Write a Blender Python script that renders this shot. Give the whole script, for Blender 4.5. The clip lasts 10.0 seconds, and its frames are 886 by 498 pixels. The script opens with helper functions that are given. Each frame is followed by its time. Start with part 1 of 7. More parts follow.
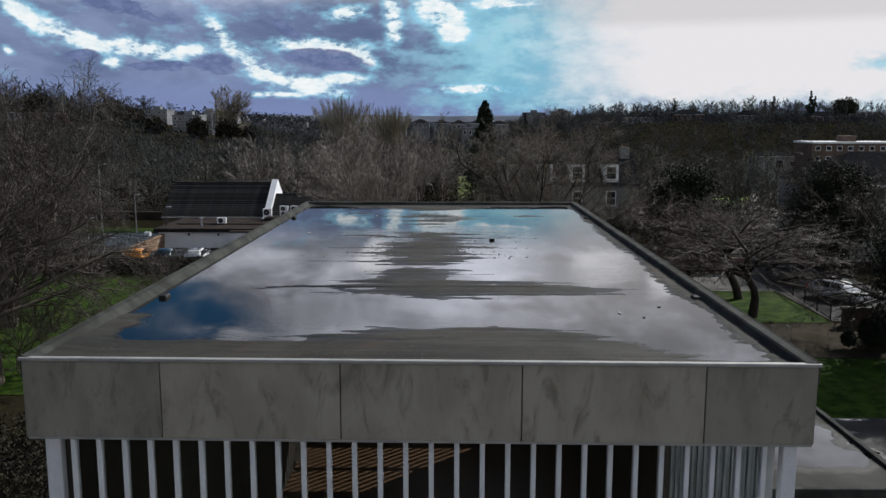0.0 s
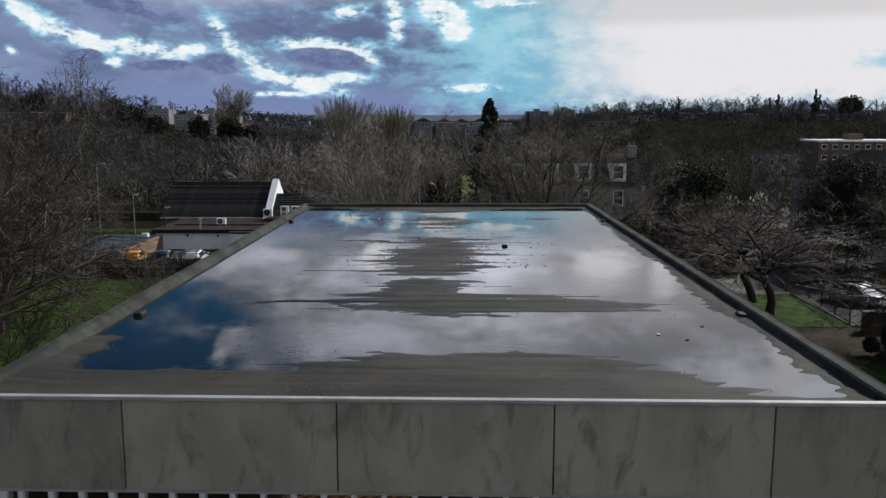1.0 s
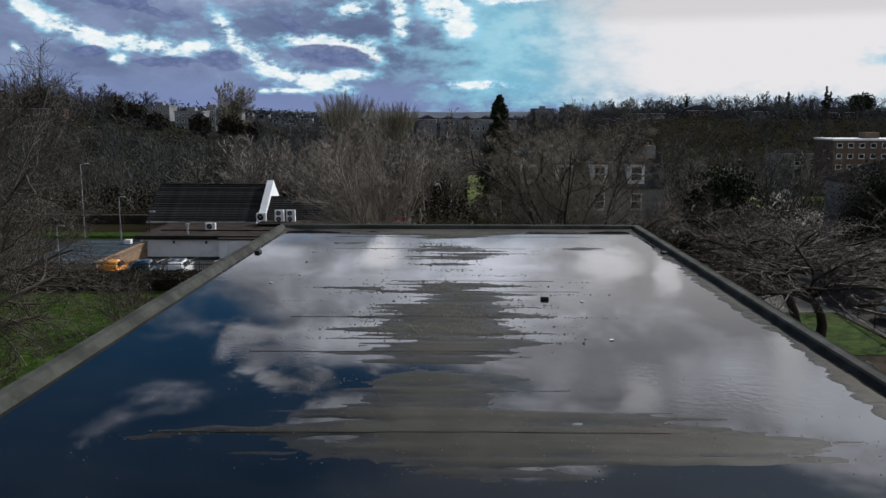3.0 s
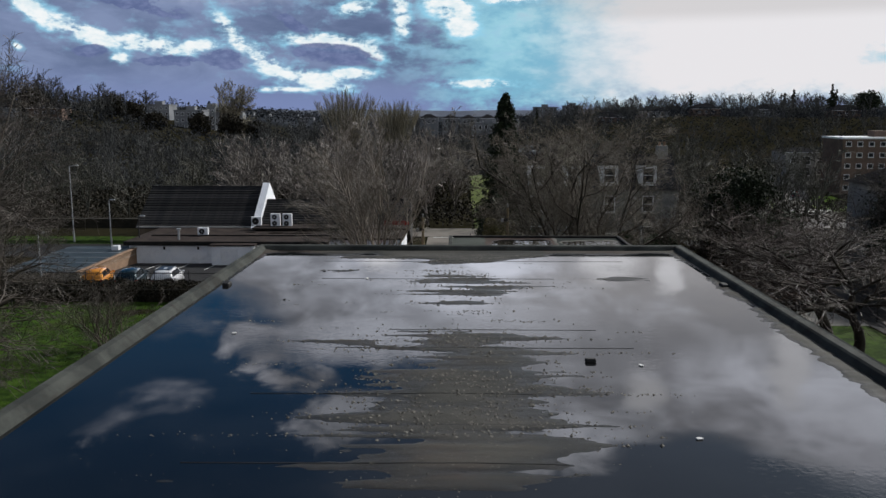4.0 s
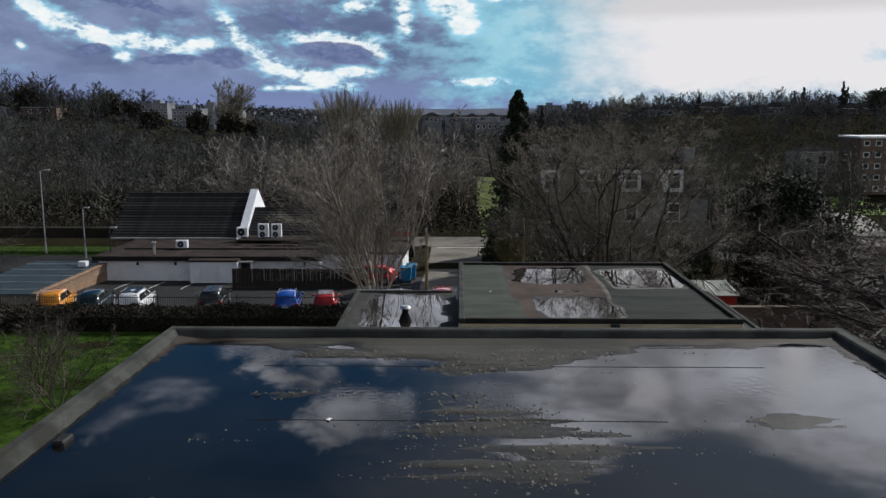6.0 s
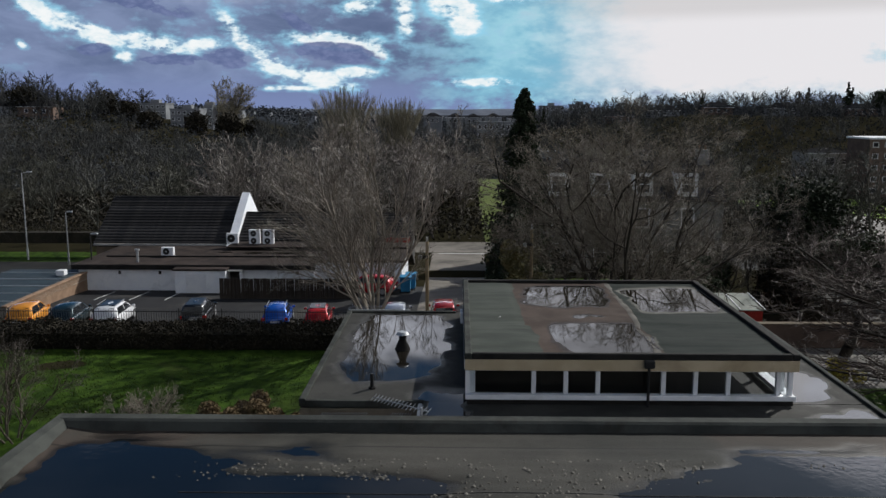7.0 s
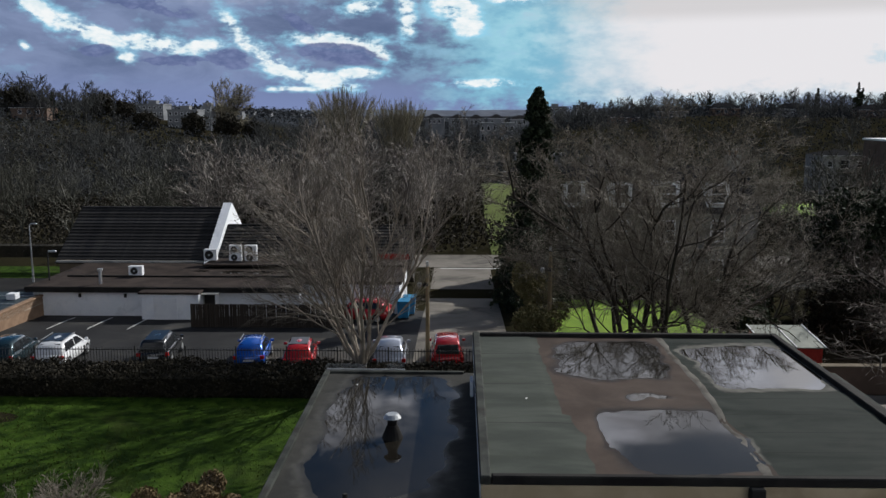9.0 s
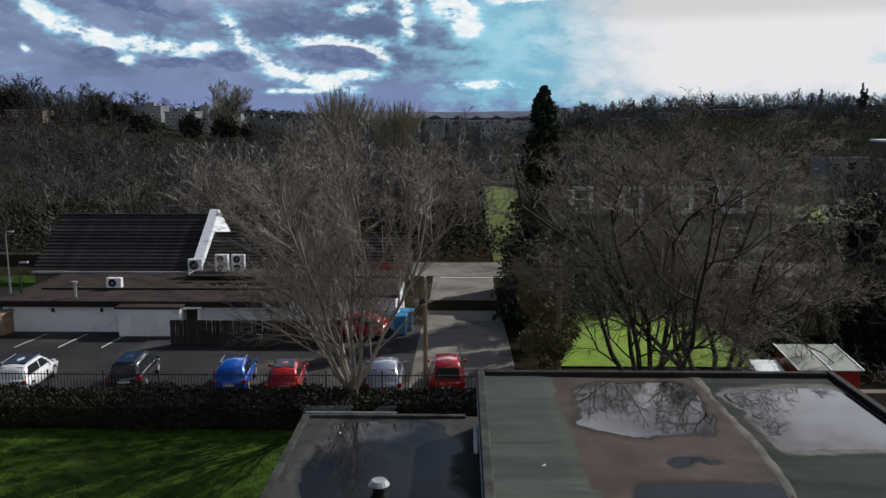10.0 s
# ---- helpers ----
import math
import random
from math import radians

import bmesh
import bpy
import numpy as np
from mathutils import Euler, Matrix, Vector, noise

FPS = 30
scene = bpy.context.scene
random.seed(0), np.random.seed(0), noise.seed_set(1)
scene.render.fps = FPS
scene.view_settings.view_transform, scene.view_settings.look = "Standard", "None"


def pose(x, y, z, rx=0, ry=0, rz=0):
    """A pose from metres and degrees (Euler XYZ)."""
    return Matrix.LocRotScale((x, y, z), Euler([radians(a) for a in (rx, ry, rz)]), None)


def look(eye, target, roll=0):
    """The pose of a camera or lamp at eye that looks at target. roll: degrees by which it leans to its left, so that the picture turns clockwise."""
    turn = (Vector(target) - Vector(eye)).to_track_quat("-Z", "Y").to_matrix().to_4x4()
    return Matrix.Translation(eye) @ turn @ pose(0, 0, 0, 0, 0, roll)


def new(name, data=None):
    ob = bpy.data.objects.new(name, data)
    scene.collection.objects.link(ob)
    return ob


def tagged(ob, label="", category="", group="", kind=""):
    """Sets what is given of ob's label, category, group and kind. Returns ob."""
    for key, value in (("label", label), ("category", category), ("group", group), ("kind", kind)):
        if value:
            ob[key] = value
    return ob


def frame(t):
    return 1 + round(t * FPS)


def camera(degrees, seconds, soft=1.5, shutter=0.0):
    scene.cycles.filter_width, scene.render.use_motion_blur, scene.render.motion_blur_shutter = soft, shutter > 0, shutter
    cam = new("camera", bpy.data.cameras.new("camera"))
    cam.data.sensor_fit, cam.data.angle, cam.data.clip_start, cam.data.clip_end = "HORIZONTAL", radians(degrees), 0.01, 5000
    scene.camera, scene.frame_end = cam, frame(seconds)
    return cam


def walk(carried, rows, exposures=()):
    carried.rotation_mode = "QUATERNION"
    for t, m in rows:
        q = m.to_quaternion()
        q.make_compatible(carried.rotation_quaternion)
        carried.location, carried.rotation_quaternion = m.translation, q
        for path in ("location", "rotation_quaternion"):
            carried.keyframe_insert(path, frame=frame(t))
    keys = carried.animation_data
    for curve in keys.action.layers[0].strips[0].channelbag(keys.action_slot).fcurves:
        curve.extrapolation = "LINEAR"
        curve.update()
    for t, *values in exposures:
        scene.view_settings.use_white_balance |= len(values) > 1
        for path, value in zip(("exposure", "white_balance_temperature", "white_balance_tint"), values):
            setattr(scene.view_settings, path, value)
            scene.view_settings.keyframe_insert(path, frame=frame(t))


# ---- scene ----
cam = camera(55.1, 10.0)
PATH = [
    (0, (1.44, -10.878, 12.786), (1.429, -8.901, 12.481), 0.1),
    (0.5, (1.376, -10.168, 12.75), (1.361, -8.191, 12.445), 0.1),
    (1, (1.275, -9.025, 12.697), (1.258, -7.049, 12.39), -0.0),
    (1.5, (1.217, -7.657, 12.737), (1.196, -5.681, 12.428), 0.1),
    (2, (1.131, -6.106, 12.77), (1.109, -4.13, 12.459), 0.0),
    (2.5, (1.085, -4.517, 12.758), (1.061, -2.542, 12.446), 0.1),
    (4, (0.81, 0.956, 12.825), (0.78, 2.93, 12.508), 0.0),
    (4.5, (0.712, 2.961, 12.861), (0.68, 4.935, 12.543), 0.0),
    (5, (0.613, 4.957, 12.907), (0.578, 6.931, 12.586), -0.0),
    (5.5, (0.529, 6.878, 12.931), (0.493, 8.851, 12.61), -0.1),
    (7, (0.314, 12.938, 12.842), (0.276, 14.912, 12.522), 0.0),
    (7.5, (0.245, 14.802, 12.847), (0.206, 16.776, 12.527), 0.0),
    (8, (0.224, 16.633, 12.895), (0.183, 18.607, 12.575), -0.0),
    (8.5, (0.166, 18.592, 12.891), (0.124, 20.566, 12.572), 0.0),
    (9, (0.115, 20.461, 12.897), (0.072, 22.435, 12.579), 0.0),
    (9.5, (0.049, 22.419, 12.871), (0.006, 24.393, 12.555), -0.0),
    (10, (0.088, 24.284, 12.831), (0.044, 26.258, 12.517), -0.1),
]
walk(cam, [(t, look(eye, target, roll)) for t, eye, target, roll in PATH])

# ---- light ----
SUN_AZ, SUN_EL = radians(45), radians(35)     # clockwise from +y, above the horizon
sun_way = Vector((math.sin(SUN_AZ) * math.cos(SUN_EL), math.cos(SUN_AZ) * math.cos(SUN_EL), math.sin(SUN_EL)))
sun = new("sun", bpy.data.lights.new("sun", "SUN"))
sun.data.energy, sun.data.angle, sun.data.color = 4.4, radians(0.5), (1.0, 0.98, 0.935)
sun.matrix_world = look((40, 40, 60), Vector((40, 40, 60)) - sun_way)
scene.view_settings.exposure = 0.0


class Nodes:
    """Short way to write node maths."""

    def __init__(self, tree):
        self.tree = tree

    def add(self, kind, operation):
        n = self.tree.nodes.new(kind)
        n.operation = operation
        return n

    def plug(self, value, socket):
        if isinstance(value, bpy.types.NodeSocket):
            self.tree.links.new(value, socket)
        elif value is not None:
            socket.default_value = value

    def m(self, op, a, b=None, c=None, clamp=False):
        n = self.tree.nodes.new("ShaderNodeMath")
        n.operation, n.use_clamp = op, clamp
        for v, s in zip((a, b, c), n.inputs):
            self.plug(v, s)
        return n.outputs[0]

    def step(self, x, a, b, lo=0.0, hi=1.0):
        n = self.tree.nodes.new("ShaderNodeMapRange")
        n.interpolation_type = "SMOOTHSTEP"
        for v, s in zip((x, a, b, lo, hi), n.inputs):
            self.plug(v, s)
        return n.outputs[0]

    def mix(self, f, a, b, how="MIX"):
        n = self.tree.nodes.new("ShaderNodeMix")
        n.data_type, n.blend_type = "RGBA", how
        self.plug(f, n.inputs[0])
        self.plug((*a, 1) if isinstance(a, tuple) else a, n.inputs[6])
        self.plug((*b, 1) if isinstance(b, tuple) else b, n.inputs[7])
        return n.outputs[2]

    def noise(self, vec, scale, detail=4.0, rough=0.55, warp=0.0):
        n = self.tree.nodes.new("ShaderNodeTexNoise")
        self.plug(vec, n.inputs["Vector"])
        n.inputs["Scale"].default_value, n.inputs["Detail"].default_value = scale, detail
        n.inputs["Roughness"].default_value, n.inputs["Distortion"].default_value = rough, warp
        return n.outputs[0]

    def combine(self, x, y, z):
        n = self.tree.nodes.new("ShaderNodeCombineXYZ")
        for v, s in zip((x, y, z), n.inputs):
            self.plug(v, s)
        return n.outputs[0]

    def split(self, v):
        n = self.tree.nodes.new("ShaderNodeSeparateXYZ")
        self.plug(v, n.inputs[0])
        return n.outputs


def make_world():
    w = bpy.data.worlds.new("sky")
    scene.world = w
    w.use_nodes = True
    w.node_tree.nodes.clear()
    N = Nodes(w.node_tree)
    way = w.node_tree.nodes.new("ShaderNodeTexCoord").outputs["Generated"]
    x, y, z = N.split(way)
    az = N.m("MULTIPLY", N.m("ARCTAN2", x, y), 57.2958)
    el = N.m("MULTIPLY", N.m("ARCSINE", z), 57.2958)
    sky = w.node_tree.nodes.new("ShaderNodeTexSky")
    sky.sky_type, sky.sun_disc = "NISHITA", False
    sky.sun_elevation, sky.sun_rotation = SUN_EL, SUN_AZ
    sky.air_density, sky.dust_density, sky.ozone_density = 1.0, 0.6, 2.0
    clear = N.mix(1.0, sky.outputs[0], (SKY_GAIN * 0.16, SKY_GAIN * 0.84, SKY_GAIN * 1.35), "MULTIPLY")
    # cloud field: flattened towards the horizon like a high layer seen from below
    flat = N.combine(N.m("MULTIPLY", az, 0.05), N.m("MULTIPLY", el, 0.13), 0.0)
    big = N.noise(flat, 1.0, 5.0, 0.5, 0.3)
    fine = N.noise(N.combine(N.m("MULTIPLY", az, 0.22), N.m("MULTIPLY", el, 0.5), 3.1), 1.0, 6.0, 0.6, 0.4)
    wob = N.m("MULTIPLY", N.m("SUBTRACT", fine, 0.5), 3.4)
    wob2 = N.m("MULTIPLY", N.m("SUBTRACT", N.noise(N.combine(N.m("MULTIPLY", az, 0.35), N.m("MULTIPLY", el, 0.8), 9.7), 1.0, 7.0, 0.68, 0.3), 0.5), 2.4)

    def blob(a, e, ra, re, lean=0.0, soft=0.45):
        """An elliptic patch of sky with ragged edges; lean: rise per degree of azimuth."""
        da = N.m("SUBTRACT", N.m("ADD", az, wob), a)
        de = N.m("SUBTRACT", N.m("SUBTRACT", N.m("ADD", el, wob2), e), N.m("MULTIPLY", da, lean))
        d = N.m("ADD", N.m("POWER", N.m("ABSOLUTE", N.m("DIVIDE", da, ra)), 2.0), N.m("POWER", N.m("ABSOLUTE", N.m("DIVIDE", de, re)), 2.0))
        return N.step(d, 1.0 + soft, 1.0 - soft)

    def union(items):
        out = items[0]
        for i in items[1:]:
            out = N.m("MAXIMUM", out, i)
        return out

    grey = N.mix(N.step(N.m("ADD", N.m("MULTIPLY", big, 0.5), N.m("MULTIPLY", fine, 0.5)), 0.36, 0.64), (0.105, 0.145, 0.26), (0.22, 0.28, 0.45))
    grey = N.mix(N.step(el, 0.2, 3.5), (0.19, 0.245, 0.45), grey)
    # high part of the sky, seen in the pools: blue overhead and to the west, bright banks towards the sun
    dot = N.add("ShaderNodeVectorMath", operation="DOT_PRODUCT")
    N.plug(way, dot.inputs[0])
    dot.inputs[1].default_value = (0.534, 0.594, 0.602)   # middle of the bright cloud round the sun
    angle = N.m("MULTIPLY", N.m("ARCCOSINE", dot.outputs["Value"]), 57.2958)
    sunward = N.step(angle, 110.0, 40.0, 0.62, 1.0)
    cover = N.m("ADD", big, N.m("MULTIPLY", N.step(az, -14.0, 20.0), 0.34))
    cover = N.m("ADD", cover, N.m("MULTIPLY", N.m("MULTIPLY", N.step(el, 20.0, 10.0), 0.46), N.step(az, -19.0, -6.0, 0.5, 1.0)))
    cover = N.m("SUBTRACT", N.m("ADD", cover, N.m("MULTIPLY", wob2, 0.03)), N.m("MULTIPLY", N.step(el, 19.0, 25.0), 0.48))
    behind = N.step(N.m("ABSOLUTE", az), 50.0, 95.0)
    cover = N.m("ADD", cover, N.m("MULTIPLY", behind, 0.36))
    bank = N.step(cover, 0.60, 0.76)
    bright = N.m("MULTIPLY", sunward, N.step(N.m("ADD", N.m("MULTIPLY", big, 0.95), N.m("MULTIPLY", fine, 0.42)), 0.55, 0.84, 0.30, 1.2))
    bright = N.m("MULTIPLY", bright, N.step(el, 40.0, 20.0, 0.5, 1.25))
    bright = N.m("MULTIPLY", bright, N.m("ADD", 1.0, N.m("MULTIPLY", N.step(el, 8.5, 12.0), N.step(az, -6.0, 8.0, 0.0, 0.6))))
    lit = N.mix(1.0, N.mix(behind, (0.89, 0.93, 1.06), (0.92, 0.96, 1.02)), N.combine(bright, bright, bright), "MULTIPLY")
    cumulus = union([blob(-12.0, 15.0, 4.6, 2.0, 0, 0.8), blob(-5.0, 15.0, 3.2, 2.6, 0, 0.8), blob(-7.5, 20.2, 4.4, 1.9, 0, 0.95), blob(-10.5, 17.6, 2.6, 1.2, 0, 0.95), blob(7.0, 22.0, 5.0, 2.0, 0, 0.9)])
    bank = N.m("MAXIMUM", bank, N.step(N.m("ADD", N.m("MULTIPLY", cumulus, 0.75), N.m("MULTIPLY", N.m("SUBTRACT", fine, 0.5), 2.0)), 0.25, 0.85))
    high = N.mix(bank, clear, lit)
    low = N.step(N.m("ADD", el, N.m("MULTIPLY", wob2, 0.6)), 9.0, 6.6)
    base = N.mix(low, high, grey)
    # near the horizon: ragged lit clouds over a lilac deck; places in degrees of azimuth and elevation
    rag = N.noise(N.combine(N.m("MULTIPLY", az, 0.42), N.m("MULTIPLY", el, 0.85), 2.2), 1.0, 9.0, 0.6)
    rag2 = N.noise(N.combine(N.m("MULTIPLY", az, 1.3), N.m("MULTIPLY", el, 2.4), 6.4), 1.0, 7.0, 0.62)
    ragged = N.m("ADD", N.m("MULTIPLY", N.m("SUBTRACT", rag, 0.5), 2.2), N.m("MULTIPLY", N.m("SUBTRACT", rag2, 0.5), 1.3))

    def tuft(a, e, ra, re, turn=0.0):
        """A soft ellipse of the sky, turned anticlockwise by so many degrees."""
        c, k = math.cos(radians(turn)), math.sin(radians(turn))
        da, de = N.m("SUBTRACT", az, a), N.m("SUBTRACT", el, e)
        u = N.m("DIVIDE", N.m("ADD", N.m("MULTIPLY", da, c), N.m("MULTIPLY", de, k)), ra)
        v = N.m("DIVIDE", N.m("SUBTRACT", N.m("MULTIPLY", de, c), N.m("MULTIPLY", da, k)), re)
        return N.m("POWER", 2.718, N.m("MULTIPLY", N.m("ADD", N.m("MULTIPLY", u, u), N.m("MULTIPLY", v, v)), -1.0))

    open_sky = N.m("MULTIPLY", N.step(az, -5.5, 2.5), N.step(N.m("ADD", el, N.m("MULTIPLY", ragged, 2.0)), -0.6, 1.6))
    open_sky = N.m("MULTIPLY", open_sky, N.step(N.m("ADD", rag, N.m("MULTIPLY", N.step(az, -4.0, 8.0), 0.42)), 0.42, 0.62))
    lowband = N.step(el, 9.5, 7.6)
    open_sky = N.m("MULTIPLY", open_sky, N.step(el, 8.2, 6.4, 0.25, 1.0))
    base = N.mix(N.m("MULTIPLY", open_sky, lowband), base, N.mix(N.step(N.m("ADD", big, N.m("MULTIPLY", rag, 0.8)), 0.75, 1.05), (0.21, 0.47, 0.63), (0.36, 0.66, 0.77)))
    thin = N.m("MULTIPLY", N.step(N.m("ADD", N.m("MULTIPLY", rag, 0.75), N.m("MULTIPLY", rag2, 0.25)), 0.50, 0.66), N.step(el, 1.2, 3.6))
    base = N.mix(N.m("MULTIPLY", N.m("MULTIPLY", thin, lowband), 0.5), base, (0.27, 0.50, 0.70))
    lights = union([tuft(-26.2, 6.2, 2.0, 0.55, -38), tuft(-23.4, 4.9, 2.9, 0.66, -18), tuft(-19.6, 4.2, 3.0, 0.62, -8), tuft(-16.8, 4.1, 1.7, 0.45, 6), tuft(-21.2, 3.3, 0.6, 0.4), tuft(-26.9, 3.9, 0.35, 0.22, -30),
                    tuft(-14.5, 4.9, 1.9, 0.55, -52), tuft(-12.4, 3.2, 2.1, 0.75, -36), tuft(-9.6, 2.2, 2.9, 0.66, -10), tuft(-6.9, 2.5, 1.6, 0.4), tuft(-8.3, 4.6, 3.4, 0.50, -4), tuft(-5.6, 4.0, 1.0, 0.55, -20),
                    tuft(-6.6, 6.7, 1.2, 0.45, 12), tuft(-3.7, 7.0, 0.6, 1.0), tuft(-3.5, 5.7, 0.65, 0.85), tuft(-0.5, 6.9, 1.9, 1.0, -22), tuft(0.3, 5.8, 1.2, 0.9), tuft(3.6, 7.3, 2.4, 0.4), tuft(1.8, 1.9, 2.9, 0.32), tuft(-11.1, 1.5, 1.9, 0.2)])
    mass = N.m("MULTIPLY", lights, N.m("ADD", 0.95, N.m("MULTIPLY", ragged, 1.6)))
    fringe = N.m("MULTIPLY", N.m("POWER", lights, 0.4), N.m("ADD", 0.9, N.m("MULTIPLY", ragged, 1.1)))
    base = N.mix(N.m("MULTIPLY", N.step(fringe, 0.30, 0.95, 0.0, 0.9), lowband), base, (0.30, 0.66, 0.86))
    base = N.mix(N.m("MULTIPLY", N.step(mass, 0.34, 0.78), lowband), base, N.mix(N.step(rag2, 0.35, 0.65), (0.70, 0.82, 0.87), (0.90, 0.93, 0.94)))
    darks = union([tuft(-8.0, 3.75, 2.9, 0.72, -5), tuft(-15.1, 3.4, 1.8, 0.75), tuft(-18.6, 3.2, 2.6, 0.45), tuft(-22.9, 3.7, 1.2, 0.45), tuft(-10.6, 5.6, 1.6, 0.5, -30), tuft(-20.0, 6.6, 3.5, 0.6, -10)])
    deck = N.m("MULTIPLY", darks, N.m("ADD", 1.0, N.m("MULTIPLY", ragged, 1.2)))
    base = N.mix(N.m("MULTIPLY", N.step(deck, 0.40, 0.60, 0.0, 0.94), lowband), base, N.mix(N.step(rag2, 0.35, 0.7), (0.105, 0.14, 0.285), (0.175, 0.215, 0.39)))
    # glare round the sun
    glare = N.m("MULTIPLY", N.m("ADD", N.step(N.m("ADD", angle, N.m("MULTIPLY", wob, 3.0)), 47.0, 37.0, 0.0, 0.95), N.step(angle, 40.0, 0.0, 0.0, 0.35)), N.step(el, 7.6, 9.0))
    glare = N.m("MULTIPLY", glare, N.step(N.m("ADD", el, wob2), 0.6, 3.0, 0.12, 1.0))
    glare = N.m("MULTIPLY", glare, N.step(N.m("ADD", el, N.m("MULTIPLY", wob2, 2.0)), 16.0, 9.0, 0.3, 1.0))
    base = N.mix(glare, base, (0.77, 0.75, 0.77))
    east = N.m("ADD", N.m("ADD", az, N.m("MULTIPLY", N.m("SUBTRACT", rag, 0.5), 9.0)), N.m("MULTIPLY", el, 0.25))
    veil = N.m("MULTIPLY", N.step(east, 4.5, 14.5), N.step(N.m("ADD", el, N.m("MULTIPLY", ragged, 1.1)), 0.0, 1.9, 0.12, 1.0))
    veil = N.m("MULTIPLY", veil, N.m("SUBTRACT", 1.0, N.m("MULTIPLY", N.step(N.m("ADD", tuft(28.5, 3.4, 3.2, 0.7), N.m("MULTIPLY", ragged, 0.5)), 0.3, 0.8), 0.9)))
    base = N.mix(N.m("MULTIPLY", veil, lowband), base, N.mix(N.step(el, 6.4, 5.4), (0.66, 0.645, 0.66), (0.80, 0.785, 0.81)))
    burst = union([blob(-5.0, 9.4, 1.4, 1.2, 0, 0.95), blob(10.4, 10.0, 2.0, 1.2, 0, 0.95), blob(14.4, 10.4, 1.2, 1.3, 0, 0.95), blob(22.0, 15.6, 1.3, 2.8, 0, 0.95), blob(13.0, 18.3, 1.5, 1.3, 0, 0.98)])
    base = N.mix(N.m("MULTIPLY", N.m("POWER", burst, 1.6), 0.75), base, (1.6, 1.6, 1.68))
    bg = w.node_tree.nodes.new("ShaderNodeBackground")
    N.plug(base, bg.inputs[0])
    bg.inputs[1].default_value = 1.0
    out = w.node_tree.nodes.new("ShaderNodeOutputWorld")
    w.node_tree.links.new(bg.outputs[0], out.inputs[0])


SKY_GAIN = 0.03
make_world()

# ---- materials ----


def mat(name, a, b, scale=3.0, rough=0.8, grain=60.0, bump=0.3, depth=0.01, metal=0.0, stain=None, stain_scale=0.6, amount=0.5, stretch=(1, 1, 1), rough2=None, spec=0.22, vary=0.0, rim=None, wet=None, laps=0.0):
    """A surface of two tones mixed at a wide scale, darker stains, fine grain and relief. Sizes in object metres."""
    m = bpy.data.materials.new(name)
    m.use_nodes = True
    t = m.node_tree
    N = Nodes(t)
    bs = t.nodes["Principled BSDF"]
    co = t.nodes.new("ShaderNodeTexCoord").outputs["Object"]
    mp = t.nodes.new("ShaderNodeMapping")
    N.plug(co, mp.inputs[0])
    mp.inputs["Scale"].default_value = stretch
    v = mp.outputs[0]
    wide = N.noise(v, scale, 5.0, 0.6, 0.3)
    tiny = N.noise(co, grain, 3.0, 0.6)
    col = N.mix(N.step(wide, 0.35, 0.65), a, b)
    if stain:
        col = N.mix(N.m("MULTIPLY", N.step(N.noise(v, stain_scale, 6.0, 0.65, 0.8), 0.5, 0.68), amount), col, stain)
    if rim:
        # dried silt left along a pool's edge: level, height of the band, colour
        low = N.m("ADD", N.split(co)[2], N.m("MULTIPLY", N.m("SUBTRACT", N.noise(co, 5.0, 5.0, 0.65), 0.5), rim[1] * 0.8))
        col = N.mix(N.m("MULTIPLY", N.step(low, rim[0] + rim[1], rim[0] + rim[1] * 0.35), N.step(N.noise(co, 2.3, 5.0, 0.6), 0.3, 0.6, 0.35, 0.9)), col, rim[2])
    if laps:
        # tarred lap joints across the felt
        joint = N.m("ABSOLUTE", N.m("SUBTRACT", N.m("FRACT", N.m("DIVIDE", N.m("ADD", N.split(co)[1], N.m("MULTIPLY", N.noise(co, 1.5, 3.0), 0.05)), laps)), 0.5))
        col = N.mix(N.m("MULTIPLY", N.step(joint, 0.016 / laps, 0.006 / laps), 0.75), col, (0.012, 0.012, 0.012))
    col = N.mix(N.step(tiny, 0.25, 0.75, 0.0, 0.35), col, N.mix(1.0, col, (0.45, 0.45, 0.45), "MULTIPLY"))
    if vary:
        inf = t.nodes.new("ShaderNodeObjectInfo")
        col = N.mix(1.0, col, N.mix(inf.outputs["Random"], (1 - vary, 1 - vary, 1 - vary), (1 + vary, 1 + vary, 1 + vary)), "MULTIPLY")
    gloss = N.step(wide, 0.3, 0.7, rough, rough if rough2 is None else rough2)
    if wet:
        # soaked felt next to standing water: level and height of the band
        damp = N.step(N.m("ADD", N.split(co)[2], N.m("MULTIPLY", N.m("SUBTRACT", N.noise(co, 4.0, 5.0, 0.7), 0.5), wet[1] * 0.9)), wet[0] + wet[1], wet[0])
        col = N.mix(damp, col, N.mix(1.0, col, (0.36, 0.37, 0.38), "MULTIPLY"))
        gloss = N.m("ADD", N.m("MULTIPLY", gloss, N.m("SUBTRACT", 1.0, damp)), N.m("MULTIPLY", damp, 0.36))
    N.plug(col, bs.inputs["Base Color"])
    N.plug(gloss, bs.inputs["Roughness"])
    bs.inputs["Metallic"].default_value = metal
    bs.inputs["Specular IOR Level"].default_value = spec
    if bump:
        bn = t.nodes.new("ShaderNodeBump")
        bn.inputs["Strength"].default_value, bn.inputs["Distance"].default_value = bump, depth
        N.plug(N.m("ADD", tiny, N.m("MULTIPLY", wide, 0.6)), bn.inputs["Height"])
        N.plug(bn.outputs[0], bs.inputs["Normal"])
    return m


